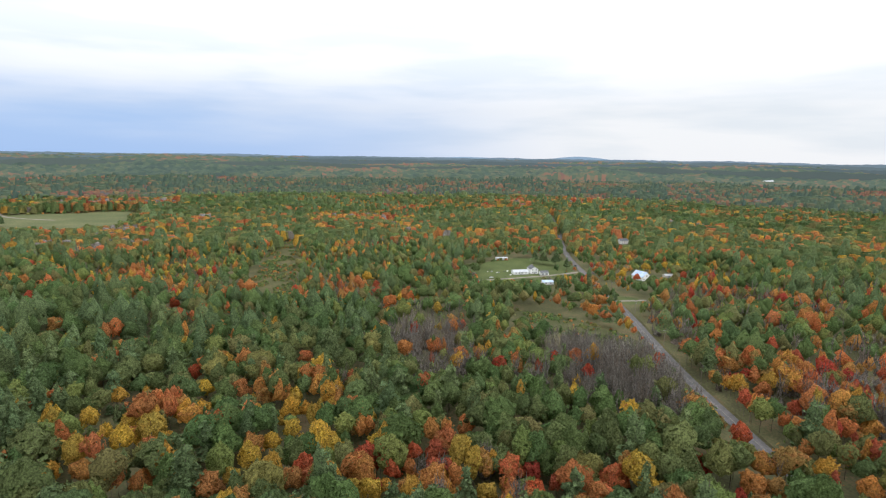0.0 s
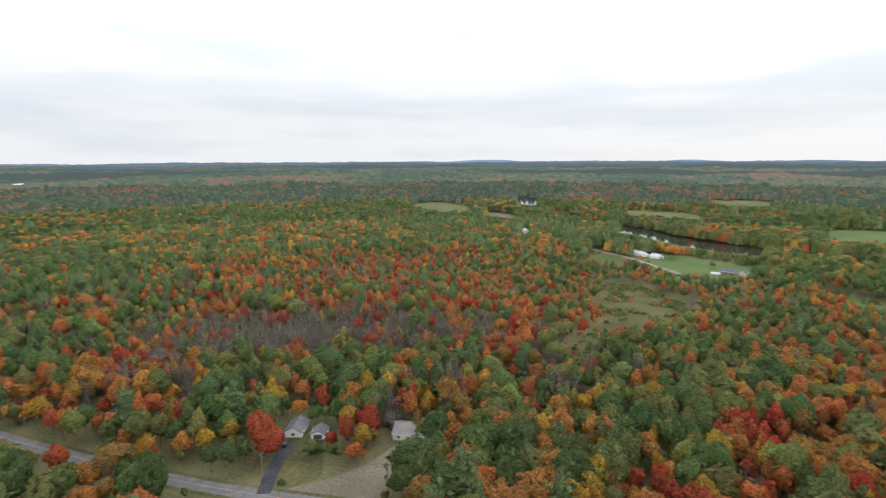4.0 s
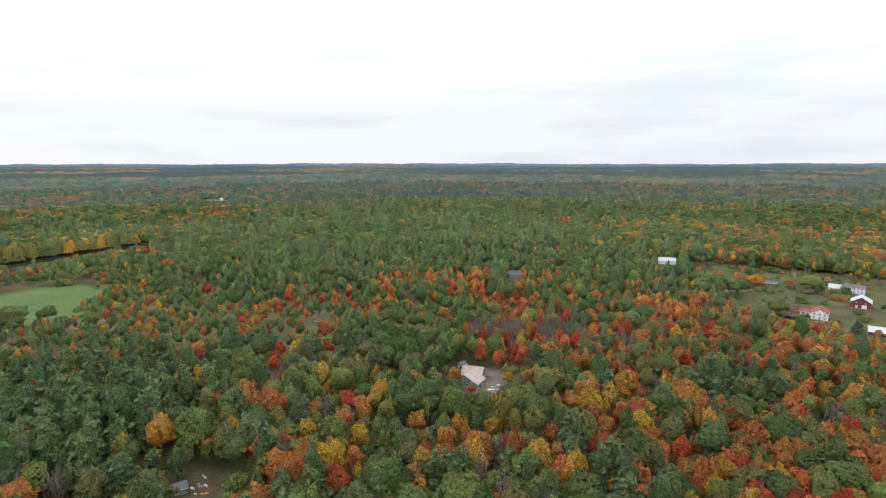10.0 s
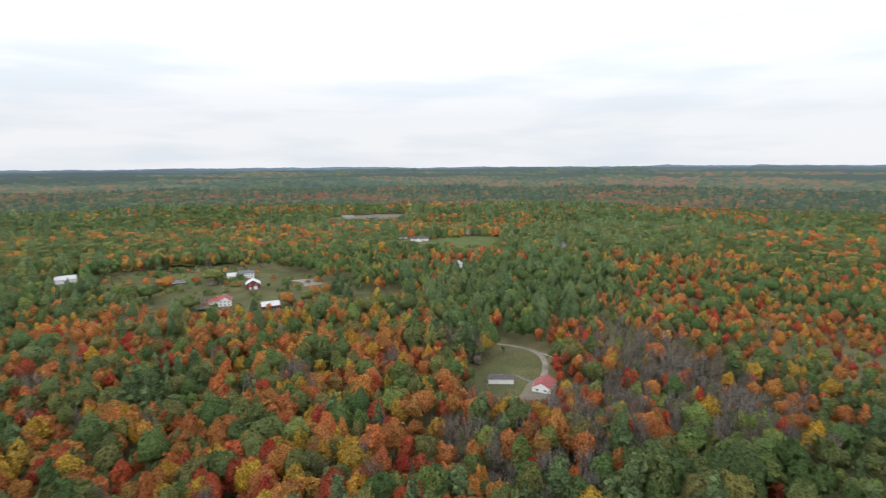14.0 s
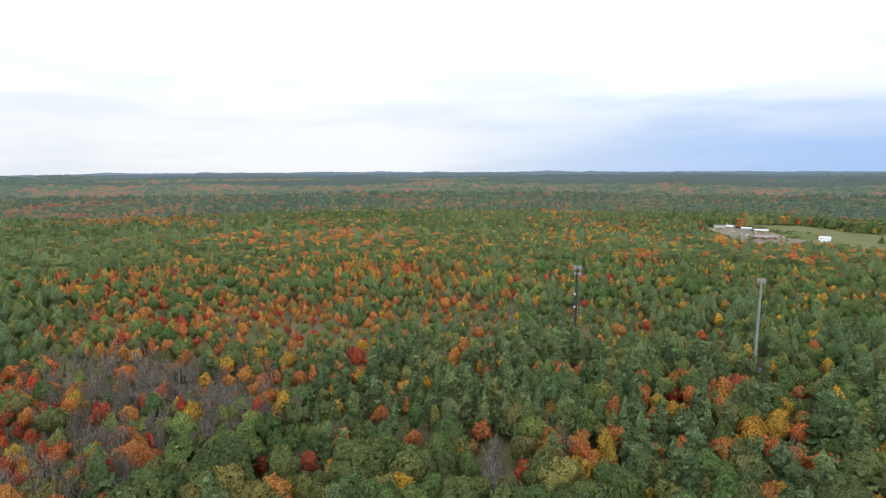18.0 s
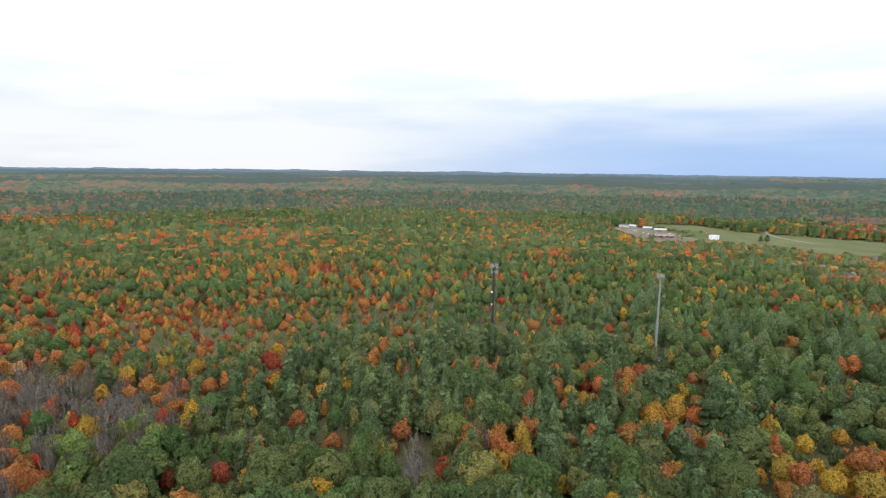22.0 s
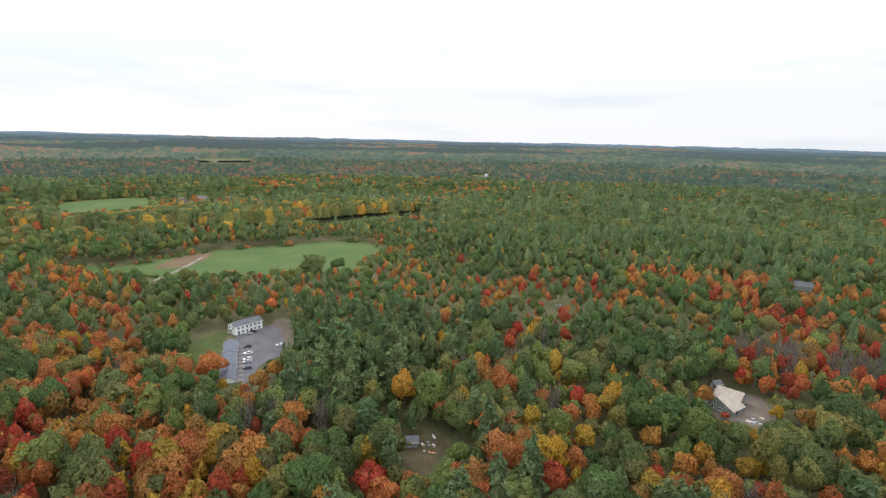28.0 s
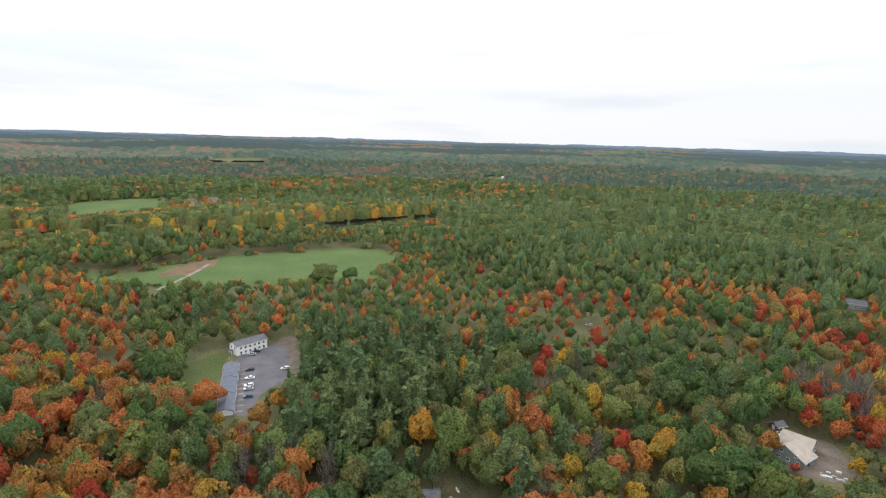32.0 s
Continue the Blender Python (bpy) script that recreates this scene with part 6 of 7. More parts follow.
patch(-81, -266, 100, 128, 0.92, orange=5, red=2.4, yellow=1.2, lime=1.8, green=1.2, bare=0.8)
patch(-76, -163, 20, 72, 0.92, orange=3.5, red=2.5, bare=2, yellow=1, lime=1)
patch(-188, -287, 54, 64, 0.92, orange=4.5, yellow=2, lime=1.5, green=1.2)
patch(37, -223, 29, 39, 0.92, green=6, lime=2.5, yellow=0.6, orange=0.5)
patch(42, -460, 96, 85, 0.92, orange=3.5, green=3, red=1)
patch(-4, -335, 26, 40, 0.92, bare=4, red=2, orange=2)
patch(-83, -271, 33, 17, 0.92, pine=7, green=2)
patch(-429, -260, 123, 93, 0.92, green=5, pine=4, orange=0.6)
patch(-317, -143, 48, 24, 0.92, bare=5, orange=3, red=1.5)
patch(105, -771, 262, 116, 0.92, green=6, pine=3, lime=1)
patch(-245, -784, 140, 172, 0.92, orange=2.5, lime=3, green=3)
patch(-554, -112, 112, 165, 0.92, orange=5, yellow=1, green=2.5, red=0.6)
patch(-396, -152, 73, 49, 0.92, orange=4, red=1.5, green=2, bare=1.5)
patch(-267, -106, 58, 44, 0.92, bare=7, orange=1.4, red=0.5, green=0.8, lime=0.8)
patch(-257, 99, 81, 121, 0.92, pine=6, green=2.5, lime=0.8, orange=0.9, yellow=0.5)
patch(-188, 17, 21, 53, 0.92, green=7, lime=2, pine=1, orange=0.5)
patch(-838, 473, 185, 197, 0.92, orange=4, yellow=1.5, green=2, pine=1.5)
patch(-589, 630, 108, 132, 0.92, orange=5, pine=1.5, lime=1)
patch(-403, 404, 95, 116, 0.92, green=6, lime=2, orange=1, yellow=0.7)
patch(-785, 51, 129, 165, 0.92, orange=4, green=3, yellow=1)
patch(-187, 209, 59, 39, 0.92, pine=4, green=3, lime=1, orange=0.7, yellow=0.7)
patch(96, -210, 41, 52, 0.92, green=5, lime=4, yellow=0.5, orange=0.4)
patch(46, -415, 56, 70, 0.92, orange=4.5, red=2, green=3, lime=1)
patch(186, -341, 40, 54, 0.92, orange=3.5, red=3, green=3)
patch(9, -251, 39, 25, 0.92, green=5, lime=2, orange=1, yellow=0.6)
patch(291, -106, 53, 56, 0.92, orange=4, green=5, red=0.7, yellow=0.5)
patch(222, -50, 30, 23, 0.92, orange=4, red=2.5, green=2.5, pine=1)
patch(251, -663, 190, 221, 0.92, green=6, pine=3, lime=0.8)
# bare swamp woods
patch(-5, 318, 62, 26, 0.9, bare=10, red=0.4, orange=0.3)
patch(88, 276, 60, 36, 0.95, bare=10, red=0.3)
patch(285, 172, 36, 120, 0.9, bare=9, red=1.2, orange=1.2)
patch(300, 44, 30, 26, 0.85, bare=6, red=1.6, orange=1.6)
patch(-250, -82, 58, 44, 0.9, bare=9, orange=1.4, red=0.8)
BASE = dict(green=5.0, lime=1.8, pine=1.9, yellow=0.5, orange=2.3, red=0.35, bare=0.3)


def kinds_at(x, y, rng):
    """The kind of every tree, by district, drifting patches and chance."""
    w = np.array([BASE[k] for k in KINDS], float)[None, :] * np.ones((len(x), 1))
    warm, dark = vnoise(x, y, 140, 21), vnoise(x, y, 190, 22)
    near = vnoise(x, y, 34, 23)
    w[:, 4:6] *= np.clip((warm * 0.62 + near * 0.38 - 0.40) * 7.0, 0.10, 3.6)[:, None]
    w[:, 2] *= np.clip((dark - 0.3) * 4, 0.1, 2.6)
    w /= w.sum(1)[:, None]
    for px, py, along, across, strength, mix in PATCHES:
        r = math.hypot(px, py)
        ux, uy = px / r, py / r
        a = ((x - px) * ux + (y - py) * uy) / along
        b = (-(x - px) * uy + (y - py) * ux) / across
        d = np.hypot(a, b) + 0.55 * (vnoise(x, y, 24, 31) - 0.5) + 0.3 * (vnoise(x, y, 9, 32) - 0.5)
        k = strength * np.clip((1.15 - d) / 0.3, 0, 1)
        m = np.array([mix.get(q, 0.0) for q in KINDS], float)
        m /= m.sum()
        w = w * (1 - k)[:, None] + m[None, :] * k[:, None]
    # some green and olive trees stand everywhere among the warm ones
    far = np.clip((np.hypot(x, y) - 600) / 900, 0, 1)
    # many green crowns have begun to turn
    w[:, 1] += 0.26 * w[:, 0]
    w[:, 0] *= 0.74
    w[:, 3:6] *= np.clip(1.2 - 0.2 * (np.hypot(x, y) - 300) / 400, 1, 1.2)[:, None]
    even = np.array([3.2, 2.6, 1.2, 1.0, 1.2, 0.2, 0.2])
    share = (np.where(w[:, 6] > 0.5, 0.06, 0.18) * (1 - 0.4 * far))[:, None]
    w = w / w.sum(1)[:, None] * (1 - share) + even[None, :] / even.sum() * share
    clump = vnoise(x, y, 17, 41) * 0.34 + vnoise(x, y, 46, 42) * 0.34 + 0.62 * rng.random(len(x)) + far * (0.5 * vnoise(x, y, 130, 43) + 0.4 * vnoise(x, y, 60, 45))
    clump = np.argsort(np.argsort(clump)) / max(len(x), 1)
    c = np.cumsum(w / w.sum(1)[:, None], 1)
    return (clump[:, None] > c[:, :-1]).sum(1)


def frame_of(normals):
    up = np.array([0.0, 0.0, 1.0])
    t = np.cross(np.broadcast_to(up, normals.shape), normals)
    n = np.linalg.norm(t, axis=1)
    t[n < 1e-3] = (1, 0, 0)
    t /= np.maximum(np.linalg.norm(t, axis=1), 1e-6)[:, None]
    return t, np.cross(normals, t)


def cards(centres, normals, size, rng, tilt=0.5):
    """Leaf clumps: uneven four-cornered tufts that face roughly along the normals."""
    n = len(centres)
    nn = normals + rng.normal(0, tilt, (n, 3))
    nn /= np.linalg.norm(nn, axis=1)[:, None]
    t, b = frame_of(nn)
    spin = rng.random(n) * 2 * math.pi
    t, b = t * np.cos(spin)[:, None] + b * np.sin(spin)[:, None], -t * np.sin(spin)[:, None] + b * np.cos(spin)[:, None]
    verts = np.empty((n, 4, 3))
    for k, (u, v) in enumerate(((-1, -0.7), (0.7, -1), (1, 0.7), (-0.7, 1))):
        s = size * (0.34 + 0.32 * rng.random(n))
        verts[:, k] = centres + t * (u * s)[:, None] + b * (v * s)[:, None] + nn * (rng.normal(0, 0.14, n) * size)[:, None]
    return verts.reshape(-1, 3), np.arange(4 * n).reshape(n, 4)


def star(n, rings, radius, centre, rng, wobble, lowest=-0.75):
    """A closed crown surface round a centre: radius() gives the reach along each direction."""
    verts, faces = [], []
    for j in range(rings):
        el = lowest + (1.38 - lowest) * (j / max(rings - 1, 1)) ** 0.9
        for k in range(n):
            az = 2 * math.pi * (k + 0.5 * (j % 2)) / n
            d = np.array([math.cos(az) * math.cos(el), math.sin(az) * math.cos(el), math.sin(el)])
            verts.append(centre + d * radius(d) * (1 + rng.normal(0, wobble)))
    for j in range(rings - 1):
        o = j * n
        faces += [(o + k, o + (k + 1) % n, o + n + (k + 1) % n, o + n + k) for k in range(n)]
    o = (rings - 1) * n
    faces += [(o + i, o + i + 1, o + n - 2 - i, o + n - 1 - i) for i in range(n // 2 - 1)]
    return np.array(verts), np.array(faces)


def broadleaf(rng, lobes, n, rings, tufts, size, spread=1.0):
    """Crown of a broadleaf tree, 1 m high from ground to top: a broad dome of bulging lobes, with leaf tufts all over."""
    mid = np.array([0, 0, 0.58])
    balls = [(np.array([rng.normal(0, 0.05), rng.normal(0, 0.05), 0.78]), 0.17 + 0.04 * rng.random())]
    for k in range(lobes - 1):
        ang = k * 2.4 + rng.random() * 0.7
        up = rng.random()
        hgt = 0.42 + 0.40 * up
        rad = (0.25 - 0.13 * up * up) * (0.72 + 0.46 * rng.random())
        balls.append((np.array([rad * math.cos(ang), rad * math.sin(ang), hgt]), 0.115 + 0.065 * rng.random()))

    def radius(d):
        best = 0.17
        for c, r in balls:
            o = c - mid
            b = float(o @ d)
            disc = b * b - float(o @ o) + r * r
            if disc > 0:
                best = max(best, b + math.sqrt(disc))
        return best

    v, f = star(n, rings, lambda d: 0.95 * radius(d), mid, rng, 0.12, -1.1)
    if tufts:
        d = rng.normal(0, 1, (tufts, 3))
        d[:, 2] = np.abs(d[:, 2]) * 1.0 - 0.35
        d /= np.linalg.norm(d, axis=1)[:, None]
        c = np.array([mid + q * radius(q) * (0.90 + 0.12 * rng.random()) for q in d])
        o = d.copy()
        o[:, 2] += 0.2
        cv, cf = cards(c, o / np.linalg.norm(o, axis=1)[:, None], size, rng, 0.8)
        v, f = np.concatenate([v, cv]), np.concatenate([f, cf + len(v)])
    v[:, 0] *= spread * (0.86 + 0.3 * rng.random())
    v[:, 1] *= spread
    v[:, 0] += (v[:, 2] - 0.5) * rng.normal(0, 0.10)
    return v, f


def pine_crown(rng, tiers, n, jag):
    """White pine: uneven tiers of drooping boughs, broad below and ragged at the top."""
    verts, faces = [], []
    lean = rng.normal(0, 0.025, 2)
    rows = []
    for w in range(tiers):
        f = w / tiers
        z = 0.26 + 0.66 * f
        reach = (0.205 - 0.160 * f ** 1.3) * (0.82 + 0.36 * rng.random())
        step = 0.66 / tiers
        for r, dz, wob in ((reach, 0.0, jag), (reach * 0.56, step * 0.62, jag * 0.5)):
            rows.append([])
            for k in range(n):
                a = 2 * math.pi * (k + rng.normal(0, 0.12)) / n + (0.5 * w)
                q = r * max(0.35, 1 + rng.normal(0, wob))
                rows[-1].append(len(verts))
                verts.append((q * math.cos(a) + lean[0] * f, q * math.sin(a) + lean[1] * f, z + dz + rng.normal(0, 0.016) - 0.10 * max(0, q - r)))
    tip = len(verts)
    verts.append((lean[0], lean[1], 1.0))
    for a, b in zip(rows, rows[1:]):
        faces += [(a[k], a[(k + 1) % n], b[(k + 1) % n], b[k]) for k in range(n)]
    top = rows[-1]
    faces += [(top[k], top[(k + 1) % n], top[(k + 2) % n], tip) for k in range(0, n - n % 2, 2)]
    if n % 2:
        faces.append((top[n - 1], top[0], tip, tip))
    faces = [q for q in faces if len(set(q)) == 4]
    return np.array(verts), np.array(faces)


def pine_sprays(rng, count, size):
    """Loose boughs that stand out from the tiers."""
    f = rng.random(count)
    a = rng.random(count) * 2 * math.pi
    r = (0.205 - 0.160 * f ** 1.3) * (0.8 + 0.35 * rng.random(count))
    c = np.stack([r * np.cos(a), r * np.sin(a), 0.30 + 0.64 * f], 1)
    o = np.stack([np.cos(a) * 0.5, np.sin(a) * 0.5, np.ones(count)], 1)
    return cards(c, o / np.linalg.norm(o, axis=1)[:, None], size, rng, 0.35)


def spoke(a, b, w):
    """A thin three-cornered limb from a to b that tapers."""
    a, b = np.array(a, float), np.array(b, float)
    d = b - a
    d /= max(np.linalg.norm(d), 1e-6)
    t = np.cross(d, (0.3, 0.7, 0.2))
    t /= np.linalg.norm(t)
    s = np.cross(d, t)
    ring = [t, -0.5 * t + 0.87 * s, -0.5 * t - 0.87 * s]
    v = [a + q * w for q in ring] + [b + q * w * 0.35 for q in ring]
    return v, [(0, 1, 4, 3), (1, 2, 5, 4), (2, 0, 3, 5)]


def limbs(rng, count, w, lo=0.3, hi=0.95, reach=0.22, twigs=0):
    """A trunk with rising limbs; twigs: thin sprays at their ends."""
    verts, faces = [], []

    def add(a, b, ww, anchor=None):
        v, f = spoke(a, b, ww)
        o = len(verts)
        verts.extend(v)
        faces.extend([tuple(i + o for i in q) for q in f])
        if anchor is not None:
            faces.append((anchor, anchor + 1, o + 1, o))
        return o

    top = np.array([rng.normal(0, 0.015), rng.normal(0, 0.015), hi])
    add((0, 0, -0.02), top * 0.5, w)
    add(top * 0.5, top, w * 0.6, 3)
    for k in range(count):
        z = lo + (hi - lo) * 0.85 * (k + rng.random()) / count
        a = k * 2.4 + rng.random()
        L = reach * (1.1 - 0.7 * (z - lo) / (hi - lo)) * (0.7 + 0.5 * rng.random())
        p = top * z / hi
        q = p + np.array([math.cos(a) * L, math.sin(a) * L, L * (0.6 + 0.6 * rng.random())])
        o = add(p, q, w * 0.36, 3)
        for _ in range(twigs):
            t = p + (q - p) * (0.4 + 0.6 * rng.random())
            e = t + np.array([rng.normal(0, 0.05), rng.normal(0, 0.05), 0.04 + 0.07 * rng.random()])
            add(t, e, w * 0.15, o + 3)
    return np.array(verts), np.array(faces)


def bare_crown(rng, n, size):
    """Leafless sprays: narrow upright slivers."""
    v = rng.normal(0, 1, (n, 3)) * np.array([0.10, 0.10, 0.17]) + np.array([0, 0, 0.62])
    a = rng.random(n) * 2 * math.pi
    s = np.stack([np.cos(a), np.sin(a), 0 * a], 1) * size * 0.075
    u = np.stack([rng.normal(0, 0.26, n), rng.normal(0, 0.26, n), 1 + 0 * a], 1) * size * 1.3 * (0.6 + 0.8 * rng.random((n, 1)))
    verts = np.stack([v - s, v + s, v + u + s * 0.4, v + u - s * 0.4], 1).reshape(-1, 3)
    return verts, np.arange(4 * n).reshape(n, 4)


def crown_shape(kind, rng, level):
    """level 0: near, 1: middle, 2: far, 3: distant, 4: farthest."""
    if level >= 3:
        # seen from far off: a rough dome of few uneven sides, pointed for pines
        n = 6 if level == 3 else 4
        rings = ((0.27, 0.16), (0.08, 0.96)) if kind == "pine" else ((0.42, 0.18), (0.24, 0.91))
        v = []
        for j, (rr, z) in enumerate(rings):
            for k in range(n):
                a = 2 * math.pi * (k + 0.4 * j) / n
                q = rr * (0.75 + 0.5 * rng.random())
                v.append((q * math.cos(a), q * math.sin(a), z + rng.normal(0, 0.05)))
        f = [(k, (k + 1) % n, n + (k + 1) % n, n + k) for k in range(n)]
        f += [(n + i, n + i + 1, n + n - 2 - i, n + n - 1 - i) for i in range(n // 2 - 1)]
        return np.array(v), np.array(f)
    if kind == "pine":
        v, f = pine_crown(rng, *((7, 9, 0.30), (5, 7, 0.30), (2, 6, 0.24))[level])
        if level < 2:
            cv, cf = pine_sprays(rng, (46, 14)[level], (0.075, 0.10)[level])
            v, f = np.concatenate([v, cv]), np.concatenate([f, cf + len(v)])
        return v, f
    if kind == "bare":
        v, f = bare_crown(rng, (110, 44, 14)[level], (0.13, 0.18, 0.26)[level])
        n, rings = ((8, 4), (6, 3), (4, 2))[level]
        cv, cf = star(n, rings, lambda d: 0.20, np.array([0, 0, 0.16]), rng, 0.28)
        return np.concatenate([v, cv]), np.concatenate([f, cf + len(v)])
    return broadleaf(rng, *((16, 14, 7, 100, 0.068), (11, 8, 4, 24, 0.095), (8, 6, 3, 4, 0.14))[level], spread=(0.88 if kind in ("yellow", "red") else 0.98))


TREES_PLACED = []
SHOWN = []     # landmark trees: place, height, half-width; the woods before them grow no taller than shows their crowns
HEIGHT = dict(green=(12, 19), lime=(11, 18), pine=(16, 25), yellow=(11, 17), orange=(11, 17), red=(10, 16), bare=(11, 16))
WIDE = dict(green=0.92, lime=0.86, pine=0.92, yellow=0.76, orange=0.78, red=0.78, bare=0.85)
VIEW_H = 118.0


def open_free(x, y, h):
    """True for trees that stand clear of open land and do not hide it from the height of the flight."""
    ok = np.ones(len(x), bool)
    high = VIEW_H - ground_z(x, y)
    reach = 0.40 + 0.6 * lattice(np.floor(x * 3.1), np.floor(y * 2.7), 5)
    for f in (0.0, 0.12, 0.24, 0.36, 0.48, 0.6, 0.72, 0.84):
        s = high / np.maximum(high - h * f, 20)
        px, py = x * s, y * s
        for q, poly in enumerate(OPEN):
            p = np.array(poly)
            lo, hi = p.min(0) - 2, p.max(0) + 2
            box = ok & (px > lo[0]) & (px < hi[0]) & (py > lo[1]) & (py < hi[1])
            if q in SOFT:
                box &= f <= reach
            if box.any():
                i = np.nonzero(box)[0]
                ok[i[inside(px[i], py[i], poly)]] = False
        for line, w in LINES + (FEET if f == 0 else []):
            p = np.array(line)
            lo, hi = p.min(0) - w, p.max(0) + w
            box = ok & (px > lo[0]) & (px < hi[0]) & (py > lo[1]) & (py < hi[1])
            if box.any():
                i = np.nonzero(box)[0]
                ok[i[near_line(px[i], py[i], line, w * (1.0 if f < 0.6 else 0.75))]] = False
    return ok


def scatter(r0, r1, gap, seed):
    """Places of trees in a ring, on a shaken lattice, with their kinds, heights and widths."""
    rng = np.random.default_rng(seed)
    n = int(r1 / gap / 0.9) + 2
    gx, gy = np.meshgrid(np.arange(-n, n + 1), np.arange(-n, n + 1))
    x = (gx + 0.5 * (gy % 2)).ravel() * gap
    y = gy.ravel() * gap * 0.9
    x = x + rng.normal(0, 0.26 * gap, len(x))
    y = y + rng.normal(0, 0.26 * gap, len(y))
    r = np.hypot(x, y)
    keep = (r >= r0) & (r < r1)
    x, y = x[keep], y[keep]
    kind = kinds_at(x, y, rng)
    if 100 < r0 < 300:
        # young maples stand close together: a second, slimmer tree beside many of them
        more = (kind >= 3) & (rng.random(len(x)) < 0.75)
        a = rng.random(more.sum()) * 2 * math.pi
        px, py = x[more] + 0.52 * gap * np.cos(a), y[more] + 0.52 * gap * np.sin(a)
        swap = rng.random(len(px)) * np.where(kind[more] == 6, 0.5, 1.0)
        pk = np.where(swap < 0.45, kind[more], rng.choice(len(KINDS), len(px), p=(0.12, 0.24, 0.04, 0.16, 0.24, 0.06, 0.14)))
        x, y, kind = np.concatenate([x, px]), np.concatenate([y, py]), np.concatenate([kind, pk])
    lo = np.array([HEIGHT[k][0] for k in KINDS])[kind]
    hi = np.array([HEIGHT[k][1] for k in KINDS])[kind]
    stand = vnoise(x, y, 45, 51)
    h = lo + (hi - lo) * np.clip(0.6 * stand + 1.1 * rng.random(len(x)) - 0.34, -0.35, 1.25)
    # old and young stands meet along sharp edges
    block = vnoise(x + 40 * vnoise(x, y, 60, 54), y, 170, 52)
    h *= np.where(block > 0.62, 1.14, np.where(block < 0.36, 0.82, 1.0)) * (1 + 0.10 * (vnoise(x, y, 60, 53) - 0.5))
    if r0 < 400:
        for lx, ly, lh, half in SHOWN:
            lr = math.hypot(lx, ly)
            along, off = (x * lx + y * ly) / lr, (x * ly - y * lx) / lr
            most = VIEW_H - (VIEW_H - 0.42 * lh) * along / lr
            before = (np.abs(off) < half) & (along > lr - 60) & (along < lr - 1) & (h > most)
            h = np.where(before, np.maximum(most * 0.95, 2.0), h)
    # before open land the trees stand only as tall as lets it be seen
    full, ok = h, open_free(x, y, h)
    for share in (0.86, 0.72, 0.58, 0.44, 0.32, 0.22):
        low = ~ok
        h = np.where(ok, h, full * share)
        ok[low] = open_free(x[low], y[low], h[low])
    if TREES_PLACED:
        spots = np.array(TREES_PLACED)
        for i in np.nonzero(ok)[0]:
            ok[i] = np.min(np.abs(spots[:, 0] - x[i]) + np.abs(spots[:, 1] - y[i])) > 6.0
    return x[ok], y[ok], kind[ok], h[ok], rng


def join_trees(name, label, x, y, kind, h, rng, level, fat=1.0, variants=4, trunks=False, leaves=None):
    """Many trees in one mesh."""
    V, F, MI, TN = [], [], [], []
    off = 0
    zb = ground_z(x, y)
    for ki, kn in enumerate(KINDS):
        shapes = [crown_shape(kn, np.random.default_rng(1000 + 10 * ki + v + 100 * level), level) for v in range(variants)]
        which = rng.integers(0, variants, len(x))
        for v, (sv, sf) in enumerate(shapes):
            i = np.nonzero((kind == ki) & (which == v))[0]
            if not len(i):
                continue
            parts = [(sv, sf, ki)]
            if trunks:
                tv, tf = limbs(np.random.default_rng(50 + v), 1 if kn != "bare" else 6, 0.011, hi=0.75 if kn != "bare" else 0.95)
                parts.append((tv, tf, 8 if kn == "bare" else 7))
            a = rng.random(len(i)) * 2 * math.pi
            wide = WIDE[kn] * fat * (0.62 + 0.72 * rng.random(len(i)) ** 1.3)
            tone = 0.62 * vnoise(x[i], y[i], 26, 44) + 0.38 * rng.random(len(i))
            ca, sa = np.cos(a)[:, None], np.sin(a)[:, None]
            for pv, pf, mi in parts:
                hx, hw = h[i][:, None], (h[i] * wide * (1 + 0.8 * np.clip((9 - h[i]) / 9, 0, 1)))[:, None]
                X = (pv[None, :, 0] * ca - pv[None, :, 1] * sa) * hw + x[i][:, None]
                Y = (pv[None, :, 0] * sa + pv[None, :, 1] * ca) * hw + y[i][:, None]
                Z = pv[None, :, 2] * hx + zb[i][:, None]
                V.append(np.stack([X, Y, Z], -1).reshape(-1, 3))
                nv = len(pv)
                F.append((pf[None] + (off + nv * np.arange(len(i)))[:, None, None]).reshape(-1, 4))
                MI.append(np.full(len(i) * len(pf), mi))
                TN.append(np.repeat(tone, len(pf)))
                off += nv * len(i)
    V, F, MI, TN = np.concatenate(V), np.concatenate(F), np.concatenate(MI), np.concatenate(TN)
    me = bpy.data.meshes.new(name)
    me.vertices.add(len(V))
    me.vertices.foreach_set("co", V.astype(np.float32).ravel())
    me.loops.add(F.size)
    me.loops.foreach_set("vertex_index", F.astype(np.int32).ravel())
    me.polygons.add(len(F))
    me.polygons.foreach_set("loop_start", np.arange(0, F.size, 4, dtype=np.int32))
    for k in KINDS:
        me.materials.append((leaves or LEAF)[k])
    me.materials.append(M_BARK)
    me.materials.append(M_BARKPALE)
    me.polygons.foreach_set("material_index", MI.astype(np.int32))
    me.polygons.foreach_set("use_smooth", np.full(len(F), True))
    at = me.attributes.new("tone", "FLOAT", "FACE")
    at.data.foreach_set("value", TN.astype(np.float32))
    me.update(calc_edges=True)
    return tagged(new(name, me), label, "woodland", kind="stuff")


